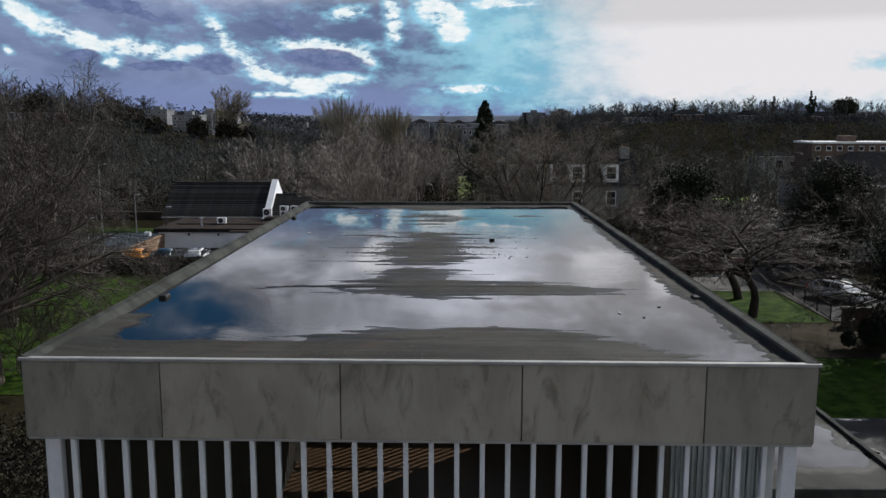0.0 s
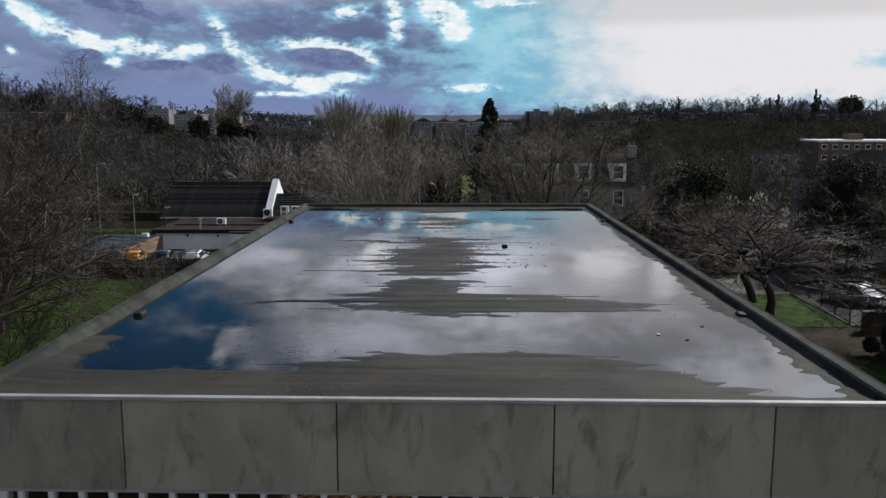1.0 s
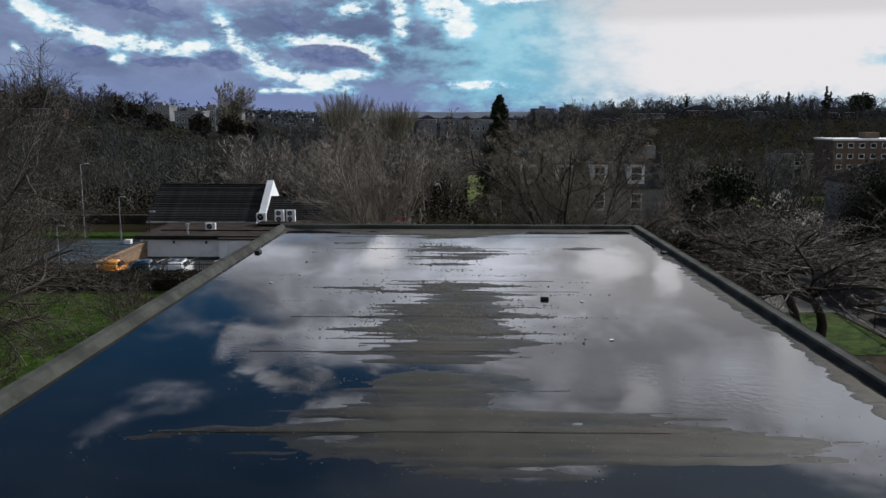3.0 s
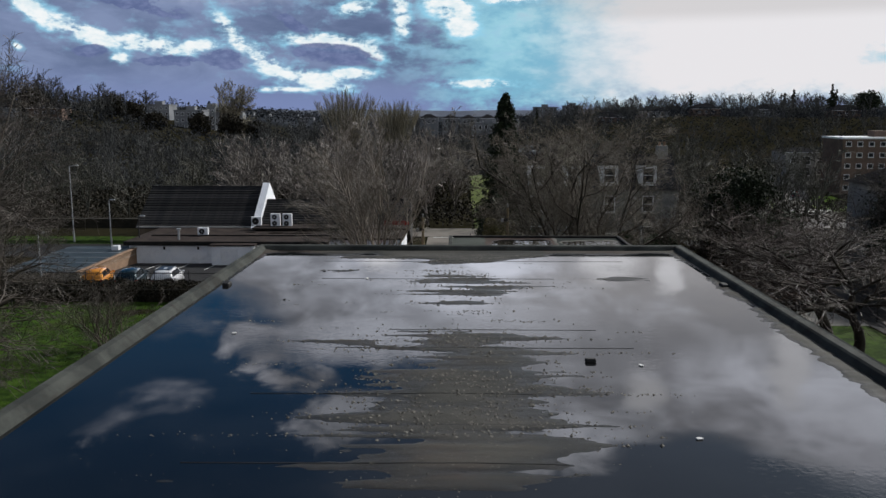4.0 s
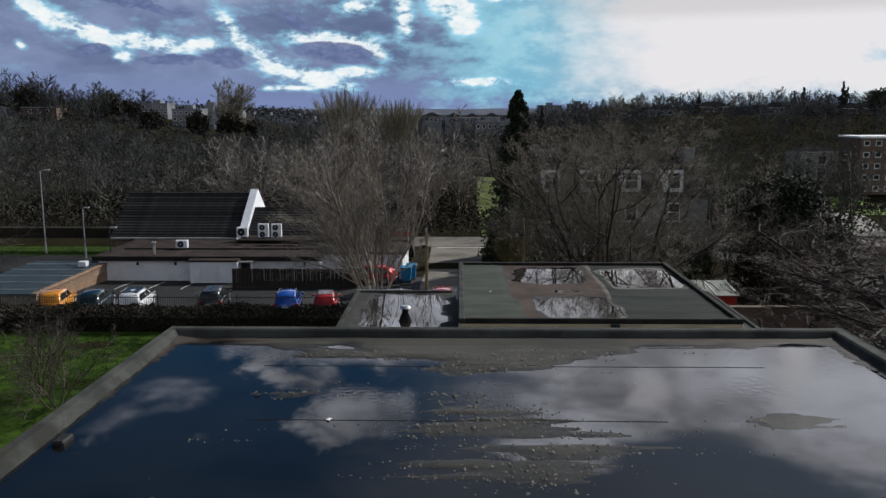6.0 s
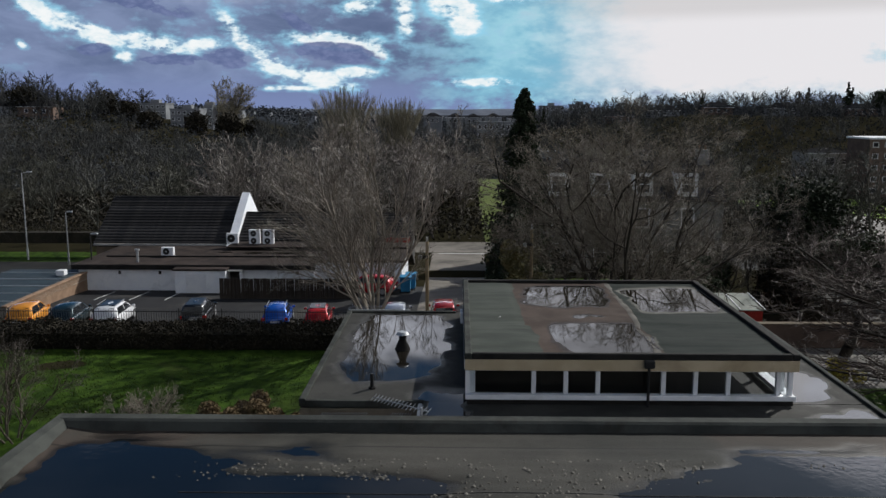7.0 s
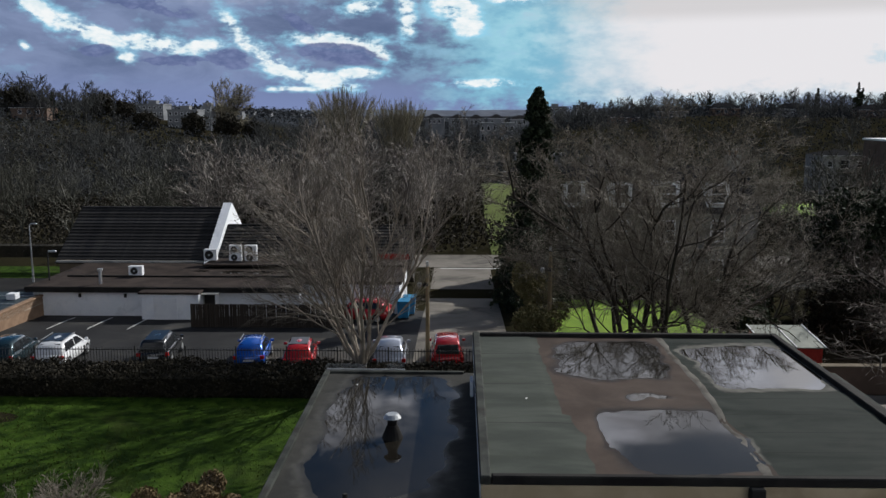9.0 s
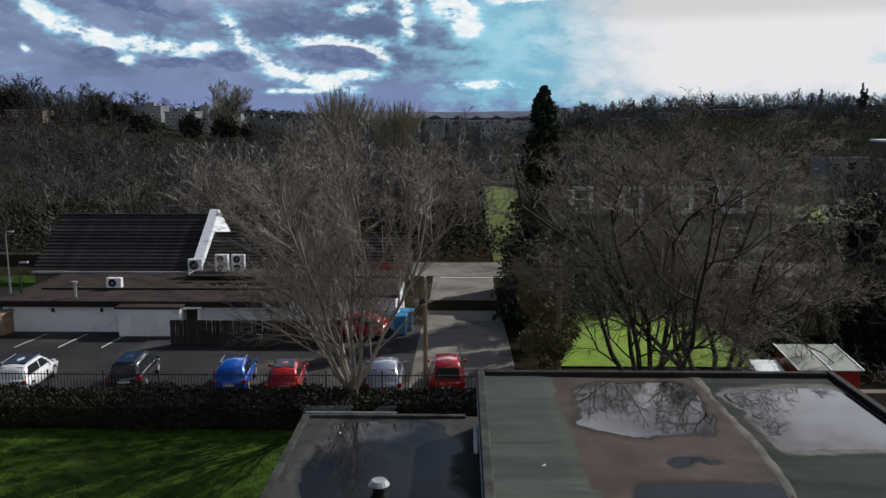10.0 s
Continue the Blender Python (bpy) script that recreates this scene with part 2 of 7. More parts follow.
def water(name, tint, ripple=0.02, scale=3.0):
    m = bpy.data.materials.new(name)
    m.use_nodes = True
    t = m.node_tree
    N = Nodes(t)
    bs = t.nodes["Principled BSDF"]
    co = t.nodes.new("ShaderNodeTexCoord").outputs["Object"]
    col = N.mix(N.step(N.noise(co, 0.7, 5.0), 0.35, 0.65), tint, tuple(c * 0.6 for c in tint))
    N.plug(col, bs.inputs["Base Color"])
    bs.inputs["Roughness"].default_value, bs.inputs["IOR"].default_value = 0.015, 1.33
    bs.inputs["Specular IOR Level"].default_value = 0.5
    # wind ripples come in patches
    calm = N.step(N.noise(co, 0.35, 3.0), 0.5, 0.68)
    bn = t.nodes.new("ShaderNodeBump")
    bn.inputs["Distance"].default_value = 0.004
    N.plug(N.m("MULTIPLY", calm, ripple), bn.inputs["Strength"])
    N.plug(N.noise(co, scale * 4, 3.0, 0.5, 0.5), bn.inputs["Height"])
    N.plug(bn.outputs[0], bs.inputs["Normal"])
    return m


def glass(name, tint=(0.02, 0.025, 0.03), rough=0.03, alpha=1.0):
    m = bpy.data.materials.new(name)
    m.use_nodes = True
    bs = m.node_tree.nodes["Principled BSDF"]
    bs.inputs["Base Color"].default_value = (*tint, 1)
    bs.inputs["Roughness"].default_value = rough
    bs.inputs["Transmission Weight"].default_value = 1.0 - alpha
    bs.inputs["IOR"].default_value = 1.45
    return m


def paint(name, c, rough=0.35, metal=0.0, coat=0.0):
    m = mat(name, c, tuple(v * 0.88 for v in c), 2.0, rough, 40.0, 0.05, 0.002, metal)
    m.node_tree.nodes["Principled BSDF"].inputs["Coat Weight"].default_value = coat
    return m


M = {
    "felt": mat("roof_felt", (0.032, 0.032, 0.028), (0.058, 0.055, 0.047), 0.5, 0.75, 90, 0.5, 0.006, stain=(0.062, 0.047, 0.038), stain_scale=0.35, amount=0.8, rough2=0.7, spec=0.12, wet=(9.47, 0.017), laps=1.03),
    "felt_low": mat("worn_dark_felt", (0.028, 0.028, 0.026), (0.05, 0.049, 0.044), 0.6, 0.8, 90, 0.5, 0.006, stain=(0.03, 0.03, 0.026), stain_scale=0.8, amount=0.7, spec=0.12, wet=(5.05, 0.012), rim=(5.05, 0.010, (0.11, 0.105, 0.095))),
    "felt_kerb": mat("kerb_felt", (0.030, 0.033, 0.031), (0.062, 0.066, 0.06), 1.5, 0.85, 80, 0.5, 0.008, stain=(0.03, 0.027, 0.023), stain_scale=1.4, amount=0.75, spec=0.08),
    "felt_green": mat("green_mineral_felt", (0.014, 0.019, 0.017), (0.034, 0.040, 0.036), 0.7, 0.85, 110, 0.4, 0.004, stain=(0.045, 0.046, 0.042), amount=0.5, stretch=(0.4, 1.4, 1), spec=0.06, laps=1.05, rim=(6.37, 0.013, (0.15, 0.145, 0.13))),
    "tar": mat("tarred_lap", (0.010, 0.010, 0.011), (0.018, 0.017, 0.017), 3.0, 0.7, 80, 0.2, spec=0.15),
    "felt_pale": mat("pale_scuffed_felt", (0.10, 0.095, 0.085), (0.16, 0.15, 0.135), 2.0, 0.85, 90, 0.4, 0.004, stain=(0.06, 0.05, 0.042), stain_scale=1.5, amount=0.8, spec=0.06),
    "felt_brown": mat("silt_covered_felt", (0.052, 0.038, 0.031), (0.074, 0.054, 0.044), 0.8, 0.8, 100, 0.3, 0.003, stain=(0.038, 0.029, 0.025), amount=0.6, rough2=0.7, spec=0.08, wet=(6.37, 0.01)),
    "felt_dark": mat("dark_edge_felt", (0.014, 0.013, 0.013), (0.026, 0.025, 0.023), 1.5, 0.85, 90, 0.5, 0.006, spec=0.12),
    "concrete": mat("fascia_concrete", (0.31, 0.28, 0.23), (0.40, 0.365, 0.305), 0.9, 0.85, 120, 0.25, 0.003, stain=(0.16, 0.147, 0.115), stain_scale=1.7, amount=0.7, stretch=(1.8, 1.8, 0.7)),
    # end panels: stained concrete again, with shade worked into a darker colour
    "concrete_shaded": mat("shade_toned_fascia_concrete", (0.23, 0.215, 0.18), (0.31, 0.288, 0.245), 0.9, 0.85, 120, 0.25, 0.003, stain=(0.13, 0.12, 0.098), stain_scale=2.2, amount=0.6, stretch=(1.8, 1.8, 0.7)),
    "fascia_tan": mat("fascia_boards", (0.42, 0.34, 0.22), (0.5, 0.41, 0.28), 1.0, 0.75, 100, 0.2, 0.002, stain=(0.25, 0.19, 0.12), amount=0.5),
    "fascia_dark": mat("weathered_fascia", (0.15, 0.125, 0.095), (0.2, 0.165, 0.125), 1.0, 0.85, 100, 0.2, 0.002, stain=(0.09, 0.075, 0.055), amount=0.6, spec=0.05),
    "white": mat("white_painted_frame", (0.72, 0.74, 0.78), (0.8, 0.81, 0.83), 2.0, 0.5, 60, 0.1, 0.002, stain=(0.5, 0.5, 0.48), amount=0.4),
    "metal_trim": mat("aluminium_trim", (0.36, 0.36, 0.35), (0.46, 0.45, 0.43), 3.0, 0.5, 60, 0.1, 0.002, metal=0.3),
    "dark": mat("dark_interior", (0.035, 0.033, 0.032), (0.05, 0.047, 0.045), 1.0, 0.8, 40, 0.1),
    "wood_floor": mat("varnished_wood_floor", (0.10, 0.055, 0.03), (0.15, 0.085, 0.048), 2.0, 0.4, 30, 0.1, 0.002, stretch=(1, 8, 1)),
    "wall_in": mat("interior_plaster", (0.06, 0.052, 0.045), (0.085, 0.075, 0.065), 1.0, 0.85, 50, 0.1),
    "wall_brown": mat("brown_render", (0.11, 0.085, 0.06), (0.15, 0.115, 0.085), 1.5, 0.9, 60, 0.4, 0.006, stain=(0.06, 0.05, 0.04)),
    "render_white": mat("whitewashed_wall", (0.80, 0.83, 0.88), (0.86, 0.88, 0.91), 1.2, 0.85, 50, 0.4, 0.006, stain=(0.45, 0.47, 0.5), stain_scale=1.0, amount=0.35),
    "tiles": mat("roof_tiles", (0.017, 0.017, 0.019), (0.032, 0.031, 0.031), 2.0, 0.75, 50, 0.4, 0.006, stain=(0.045, 0.045, 0.04), amount=0.4, vary=0.4, spec=0.08),
    "slate": mat("slates", (0.018, 0.018, 0.02), (0.032, 0.032, 0.034), 3.0, 0.9, 50, 0.5, 0.01, spec=0.0, stretch=(1, 1, 4)),
    "roof_brown": mat("weathered_flat_roof", (0.033, 0.026, 0.023), (0.055, 0.043, 0.038), 0.7, 0.8, 70, 0.4, 0.005, stain=(0.02, 0.017, 0.016), amount=0.9, spec=0.06),
    "asphalt": mat("asphalt", (0.019, 0.019, 0.020), (0.033, 0.033, 0.034), 0.3, 0.8, 60, 0.4, 0.006, spec=0.12, stain=(0.11, 0.10, 0.085), stain_scale=0.15, amount=0.6, rough2=0.8),
    # darker copy of the asphalt: the west road's shadows are mixed into its colour
    "asphalt_dark": mat("shade_toned_asphalt", (0.018, 0.018, 0.019), (0.03, 0.03, 0.03), 0.3, 0.85, 60, 0.4, 0.006, spec=0.06, stain=(0.045, 0.043, 0.04), stain_scale=0.15, amount=0.4),
    "felt_light": mat("sun_bleached_green_felt", (0.050, 0.057, 0.050), (0.078, 0.086, 0.075), 0.9, 0.85, 110, 0.4, 0.004, stain=(0.045, 0.052, 0.042), amount=0.6, stretch=(0.4, 1.4, 1), spec=0.06, laps=2.6),
    "asphalt_wet": mat("wet_asphalt", (0.018, 0.018, 0.019), (0.034, 0.033, 0.033), 0.5, 0.25, 60, 0.4, 0.004, spec=0.4, stain=(0.05, 0.048, 0.045), stain_scale=0.4, amount=0.7, rough2=0.75),
    "asphalt_puddled": mat("puddled_asphalt", (0.016, 0.016, 0.017), (0.028, 0.027, 0.027), 0.5, 0.5, 60, 0.4, 0.004, spec=0.2, stain=(0.04, 0.038, 0.036), stain_scale=0.4, amount=0.6, rough2=0.75, rim=(0.02, 0.004, (0.30, 0.29, 0.27))),
    # white frames again, greyed: the shade on the east mullions is in the colour
    "frame_shaded": mat("shade_toned_frame", (0.24, 0.26, 0.27), (0.31, 0.33, 0.34), 2.0, 0.6, 60, 0.1, 0.002, stain=(0.18, 0.185, 0.17), amount=0.5),
    # paler copy of the asphalt, with the sunshine on it put into its colour
    "asphalt_pale": mat("sun_toned_old_asphalt", (0.15, 0.137, 0.12), (0.22, 0.20, 0.175), 0.3, 0.85, 60, 0.4, 0.006, spec=0.1, stain=(0.05, 0.047, 0.044), stain_scale=0.2, amount=0.7),
    "grass_field": mat("pale_field_grass", (0.075, 0.098, 0.030), (0.12, 0.145, 0.05), 0.1, 0.9, 10.0, 0.5, 0.05, spec=0.03),
    "path": mat("worn_paving", (0.15, 0.142, 0.13), (0.225, 0.215, 0.198), 0.4, 0.8, 50, 0.4, 0.006, stain=(0.08, 0.075, 0.065), amount=0.6, spec=0.1),
    "soil": mat("bare_soil", (0.038, 0.030, 0.023), (0.062, 0.05, 0.038), 0.8, 0.95, 20, 0.6, 0.02, stain=(0.04, 0.045, 0.02), spec=0.03),
    "olive_leaf": mat("olive_leaves", (0.13, 0.12, 0.05), (0.2, 0.18, 0.08), 1.5, 0.8, 20, 0.0),
    "harling_grey": mat("weathered_grey_harling", (0.26, 0.26, 0.255), (0.34, 0.335, 0.32), 0.8, 0.9, 40, 0.3, 0.006, stain=(0.18, 0.175, 0.165), spec=0.05),
    "bark_pale": mat("pale_bark", (0.25, 0.215, 0.175), (0.36, 0.31, 0.26), 3.0, 0.9, 40, 0.5, 0.015, stain=(0.12, 0.11, 0.075), amount=0.5, stretch=(1, 1, 0.3)),
    "line": mat("road_paint", (0.6, 0.6, 0.58), (0.7, 0.7, 0.68), 3.0, 0.6, 40, 0.1),
    "earth": mat("ground_cover", (0.018, 0.017, 0.010), (0.028, 0.025, 0.015), 0.08, 0.95, 3.0, 0.6, 0.08, stain=(0.036, 0.028, 0.019), stain_scale=0.05, amount=0.8, spec=0.0),
    "grass": mat("grass", (0.014, 0.032, 0.004), (0.044, 0.084, 0.010), 1.3, 0.9, 14.0, 0.6, 0.05, spec=0.05, stain=(0.045, 0.05, 0.016), stain_scale=0.25, amount=0.45),
    # a brighter grass of its own, with backlit sunshine added to the colour
    "grass_bright": mat("sun_toned_grass", (0.12, 0.21, 0.012), (0.17, 0.27, 0.02), 0.35, 0.9, 14.0, 0.8, 0.05),
    "grass_blade": mat("grass_blades", (0.042, 0.066, 0.009), (0.072, 0.10, 0.016), 0.8, 0.8, 30, 0.0),
    "bark": mat("bark", (0.075, 0.062, 0.05), (0.13, 0.11, 0.09), 3.0, 0.9, 40, 0.6, 0.02, stain=(0.06, 0.065, 0.04), amount=0.5, stretch=(1, 1, 0.3), vary=0.2),
    "twig": mat("twigs", (0.165, 0.138, 0.11), (0.245, 0.207, 0.167), 0.4, 0.5, 20, 0.0, spec=0.6, vary=0.25),
    "twig_mid": mat("brown_twigs", (0.125, 0.106, 0.08), (0.185, 0.158, 0.122), 0.4, 0.6, 20, 0.0, spec=0.3, vary=0.25),
    "bark_dark": mat("dark_bark", (0.035, 0.03, 0.025), (0.06, 0.052, 0.042), 3.0, 0.9, 40, 0.6, 0.02, stain=(0.03, 0.034, 0.022), amount=0.5, stretch=(1, 1, 0.3), spec=0.1),
    "twig_olive": mat("olive_twigs", (0.20, 0.18, 0.13), (0.28, 0.255, 0.19), 0.1, 0.8, 5, 0.0, spec=0.1),
    # far scrub, walls, hills and twigs: distance haze is put into these colours
    "scrub_far": mat("haze_grey_scrub", (0.036, 0.040, 0.044), (0.064, 0.069, 0.075), 0.06, 0.95, 5, 0.0, spec=0.0),
    "far_wall": mat("haze_grey_render", (0.17, 0.18, 0.195), (0.24, 0.25, 0.265), 0.1, 0.9, 3, 0.0, spec=0.03),
    "hill": mat("haze_blue_hills", (0.11, 0.125, 0.16), (0.15, 0.165, 0.20), 0.004, 0.95, 0.02, 0.0, spec=0.0),
    "twig_far": mat("haze_grey_twigs", (0.060, 0.062, 0.060), (0.098, 0.099, 0.097), 0.05, 0.9, 5, 0.0, spec=0.05),
    "bracken": mat("dead_bracken", (0.12, 0.085, 0.045), (0.19, 0.14, 0.075), 1.0, 0.9, 20, 0.0, vary=0.2),
    "twig_dark": mat("dark_twigs", (0.045, 0.037, 0.030), (0.07, 0.058, 0.047), 0.5, 0.55, 15, 0.0, spec=0.25, vary=0.2),
    "twig_cherry": mat("cherry_twigs", (0.054, 0.042, 0.036), (0.09, 0.071, 0.059), 0.5, 0.55, 15, 0.0, spec=0.2, vary=0.2),
    "twig_green": mat("mossy_twigs", (0.036, 0.036, 0.026), (0.056, 0.055, 0.04), 0.4, 0.6, 20, 0.0, spec=0.3, vary=0.25),
    "twig_red": mat("reddish_twigs", (0.128, 0.108, 0.092), (0.19, 0.162, 0.14), 0.4, 0.5, 20, 0.0, spec=0.5, vary=0.25),
    "needle": mat("needles", (0.014, 0.022, 0.011), (0.028, 0.036, 0.017), 0.7, 0.8, 20, 0.0, vary=0.2),
    "leaf": mat("evergreen_leaves", (0.022, 0.036, 0.014), (0.042, 0.06, 0.022), 0.9, 0.55, 20, 0.0, vary=0.2),
    "hedge": mat("hedge_twigs", (0.018, 0.016, 0.011), (0.034, 0.029, 0.019), 0.8, 0.9, 20, 0.0),
    "brick": mat("red_brick", (0.18, 0.115, 0.075), (0.25, 0.165, 0.11), 2.0, 0.85, 60, 0.4, 0.005, vary=0.25),
    "mortar": mat("mortar", (0.3, 0.27, 0.22), (0.36, 0.32, 0.27), 2.0, 0.9, 60, 0.2),
    "fence_wood": mat("weathered_fence_boards", (0.03, 0.024, 0.019), (0.05, 0.04, 0.032), 2.0, 0.9, 40, 0.4, 0.006, stretch=(4, 4, 0.5), vary=0.3),
    "rail": mat("dark_painted_steel", (0.03, 0.03, 0.03), (0.045, 0.045, 0.043), 3.0, 0.5, 40, 0.1, metal=0.3),
    "galv": mat("galvanised_steel", (0.4, 0.42, 0.44), (0.52, 0.53, 0.54), 4.0, 0.45, 60, 0.1, 0.002, metal=0.6),
    "wood_pole": mat("creosoted_pole", (0.24, 0.185, 0.11), (0.33, 0.26, 0.16), 2.0, 0.85, 30, 0.4, stretch=(4, 4, 0.5)),
    "stone": mat("grey_stone_wall", (0.17, 0.17, 0.165), (0.26, 0.255, 0.245), 2.5, 0.9, 30, 0.6, 0.02, stain=(0.1, 0.09, 0.08)),
    "harling": mat("pale_harling", (0.5, 0.48, 0.44), (0.6, 0.58, 0.53), 1.0, 0.9, 40, 0.3, 0.006, stain=(0.35, 0.33, 0.3)),
    "flats_brick": mat("brown_brick_wall", (0.12, 0.085, 0.068), (0.17, 0.12, 0.095), 0.6, 0.9, 20, 0.3),
    "red_paint": mat("red_painted_boards", (0.33, 0.025, 0.02), (0.42, 0.04, 0.03), 2.0, 0.6, 40, 0.2, stretch=(6, 6, 1)),
    "shed_roof": mat("green_shed_roof", (0.15, 0.17, 0.145), (0.20, 0.215, 0.185), 1.5, 0.6, 60, 0.2),
    "pebble": mat("gravel", (0.035, 0.032, 0.027), (0.17, 0.16, 0.14), 20.0, 0.8, 80, 0.1),
    "litter": mat("pale_litter", (0.7, 0.7, 0.68), (0.78, 0.77, 0.75), 8.0, 0.5, 60, 0.1),
    "black": mat("black_rubber", (0.014, 0.014, 0.014), (0.022, 0.022, 0.022), 5.0, 0.7, 60, 0.2),
    "puddle": water("pool_water", (0.010, 0.011, 0.012), 0.42),
    "puddle_still": water("shallow_pool_water", (0.018, 0.016, 0.013), 0.03),
    "glass": glass("window_glass", (0.02, 0.022, 0.025)),
    "pane": glass("clear_pane", (0.8, 0.84, 0.85), 0.01, 0.0),
    "blue_roof": mat("blue_grey_sheet_roof", (0.017, 0.028, 0.036), (0.033, 0.05, 0.06), 1.0, 0.6, 50, 0.2, stain=(0.03, 0.036, 0.04), spec=0.2),
}

# the plain beyond the woods: winter fields and slate roofs, blue-grey haze put into the colour
far_tree = M["earth"].node_tree
far_nodes = Nodes(far_tree)
far_co = far_tree.nodes.new("ShaderNodeTexCoord").outputs["Object"]
far_shader = far_tree.nodes["Principled BSDF"].inputs["Base Color"]
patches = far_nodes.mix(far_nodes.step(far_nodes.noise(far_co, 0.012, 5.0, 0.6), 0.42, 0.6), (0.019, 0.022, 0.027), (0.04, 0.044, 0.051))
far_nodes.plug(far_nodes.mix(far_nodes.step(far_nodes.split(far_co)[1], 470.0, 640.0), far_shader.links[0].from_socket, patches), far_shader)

# ---- building blocks ----


def link(name, data, material, parent=None, label=""):
    ob = new(name, data)
    if material is not None and not data.materials:
        data.materials.append(material)
    if parent is not None:
        ob.parent = parent
    if label:
        ob["label"] = label
    return ob


def part(name, bm, material, parent=None, label="", smooth=False):
    """One mesh object out of a bmesh, under a thing or a part."""
    me = bpy.data.meshes.new(name)
    bm.to_mesh(me)
    bm.free()
    if smooth:
        me.polygons.foreach_set("use_smooth", [True] * len(me.polygons))
    return link(name, me, material, parent, label)


def empty(name, x=0, y=0, z=0, rz=0):
    ob = new(name)
    ob.empty_display_size = 0.2
    ob.matrix_basis = pose(x, y, z, 0, 0, rz)
    return ob


def box(bm, x0, x1, y0, y1, z0, z1, bevel=0.0):
    r = bmesh.ops.create_cube(bm, size=1.0, matrix=Matrix.Translation(((x0 + x1) / 2, (y0 + y1) / 2, (z0 + z1) / 2)) @ Matrix.Diagonal((x1 - x0, y1 - y0, z1 - z0, 1)))
    if bevel:
        edges = list({e for v in r["verts"] for e in v.link_edges})
        bmesh.ops.bevel(bm, geom=edges, offset=bevel, segments=1, affect="EDGES")


def boxes(*rows, bevel=0.0):
    bm = bmesh.new()
    for r in rows:
        box(bm, *r, bevel=bevel)
    return bm


def tube(bm, p, q, r0, r1=None, sides=8, caps=True):
    p, q = Vector(p), Vector(q)
    r1 = r0 if r1 is None else r1
    m = Matrix.Translation((p + q) / 2) @ (q - p).to_track_quat("Z", "Y").to_matrix().to_4x4()
    bmesh.ops.create_cone(bm, cap_ends=caps, segments=sides, radius1=r0, radius2=r1, depth=(q - p).length, matrix=m)


def tubes(*rows, sides=8):
    bm = bmesh.new()
    for p, q, r in rows:
        tube(bm, p, q, r, sides=sides)
    return bm


def prism(points, y0, y1, axis="y"):
    """A solid with the given outline (x, z), drawn from y0 to y1; axis x: the outline is (y, z)."""
    bm = bmesh.new()
    put = (lambda u, w, s: (u, s, w)) if axis == "y" else (lambda u, w, s: (s, u, w))
    a = [bm.verts.new(put(u, w, y0)) for u, w in points]
    b = [bm.verts.new(put(u, w, y1)) for u, w in points]
    bm.faces.new(a), bm.faces.new(b[::-1])
    for i in range(len(a)):
        j = (i + 1) % len(a)
        bm.faces.new((a[j], a[i], b[i], b[j]))
    bmesh.ops.recalc_face_normals(bm, faces=bm.faces)
    return bm


def mesh_of(name, verts, faces):
    """A mesh from numpy arrays; all faces have the same number of corners."""
    me = bpy.data.meshes.new(name)
    n, k = faces.shape
    me.vertices.add(len(verts)), me.loops.add(n * k), me.polygons.add(n)
    me.vertices.foreach_set("co", np.ascontiguousarray(verts, dtype=np.float32).ravel())
    me.loops.foreach_set("vertex_index", faces.astype(np.int32).ravel())
    me.polygons.foreach_set("loop_start", np.arange(0, n * k, k, dtype=np.int32))
    me.update(calc_edges=True)
    return me


def lattice(x, y, seed=0):
    """Smooth value noise in 0..1 on numpy arrays."""
    def h(i, j):
        n = (i * 374761393 + j * 668265263 + seed * 982451653) & 0xFFFFFFFF
        n = ((n ^ (n >> 13)) * 1274126177) & 0xFFFFFFFF
        return ((n ^ (n >> 16)) & 0xFFFF) / 65535.0
    i, j = np.floor(x).astype(np.int64), np.floor(y).astype(np.int64)
    u, v = x - i, y - j
    u, v = u * u * (3 - 2 * u), v * v * (3 - 2 * v)
    return (h(i, j) * (1 - u) + h(i + 1, j) * u) * (1 - v) + (h(i, j + 1) * (1 - u) + h(i + 1, j + 1) * u) * v


def fractal(x, y, seed=0, octaves=4):
    out, a = np.zeros_like(x, dtype=float), 0.5
    for k in range(octaves):
        out = out + a * lattice(x * 2 ** k, y * 2 ** k, seed + k)
        a *= 0.5
    return out / (1 - 0.5 ** octaves)


def smooth(x, a, b):
    t = np.clip((x - a) / (b - a), 0, 1)
    return t * t * (3 - 2 * t)


def sheet(name, x0, x1, y0, y1, step, height, material, parent=None):
    """A height field as one mesh, with an even grid."""
    nx, ny = max(2, int(round((x1 - x0) / step)) + 1), max(2, int(round((y1 - y0) / step)) + 1)
    X, Y = np.meshgrid(np.linspace(x0, x1, nx), np.linspace(y0, y1, ny))
    Z = height(X, Y)
    v = np.stack([X, Y, Z], -1).reshape(-1, 3)
    i = (np.arange(ny - 1)[:, None] * nx + np.arange(nx - 1)[None, :]).ravel()
    f = np.stack([i, i + 1, i + nx + 1, i + nx], -1)
    me = mesh_of(name, v, f)
    me.polygons.foreach_set("use_smooth", [True] * len(me.polygons))
    return link(name, me, material, parent)

# ---- ground ----


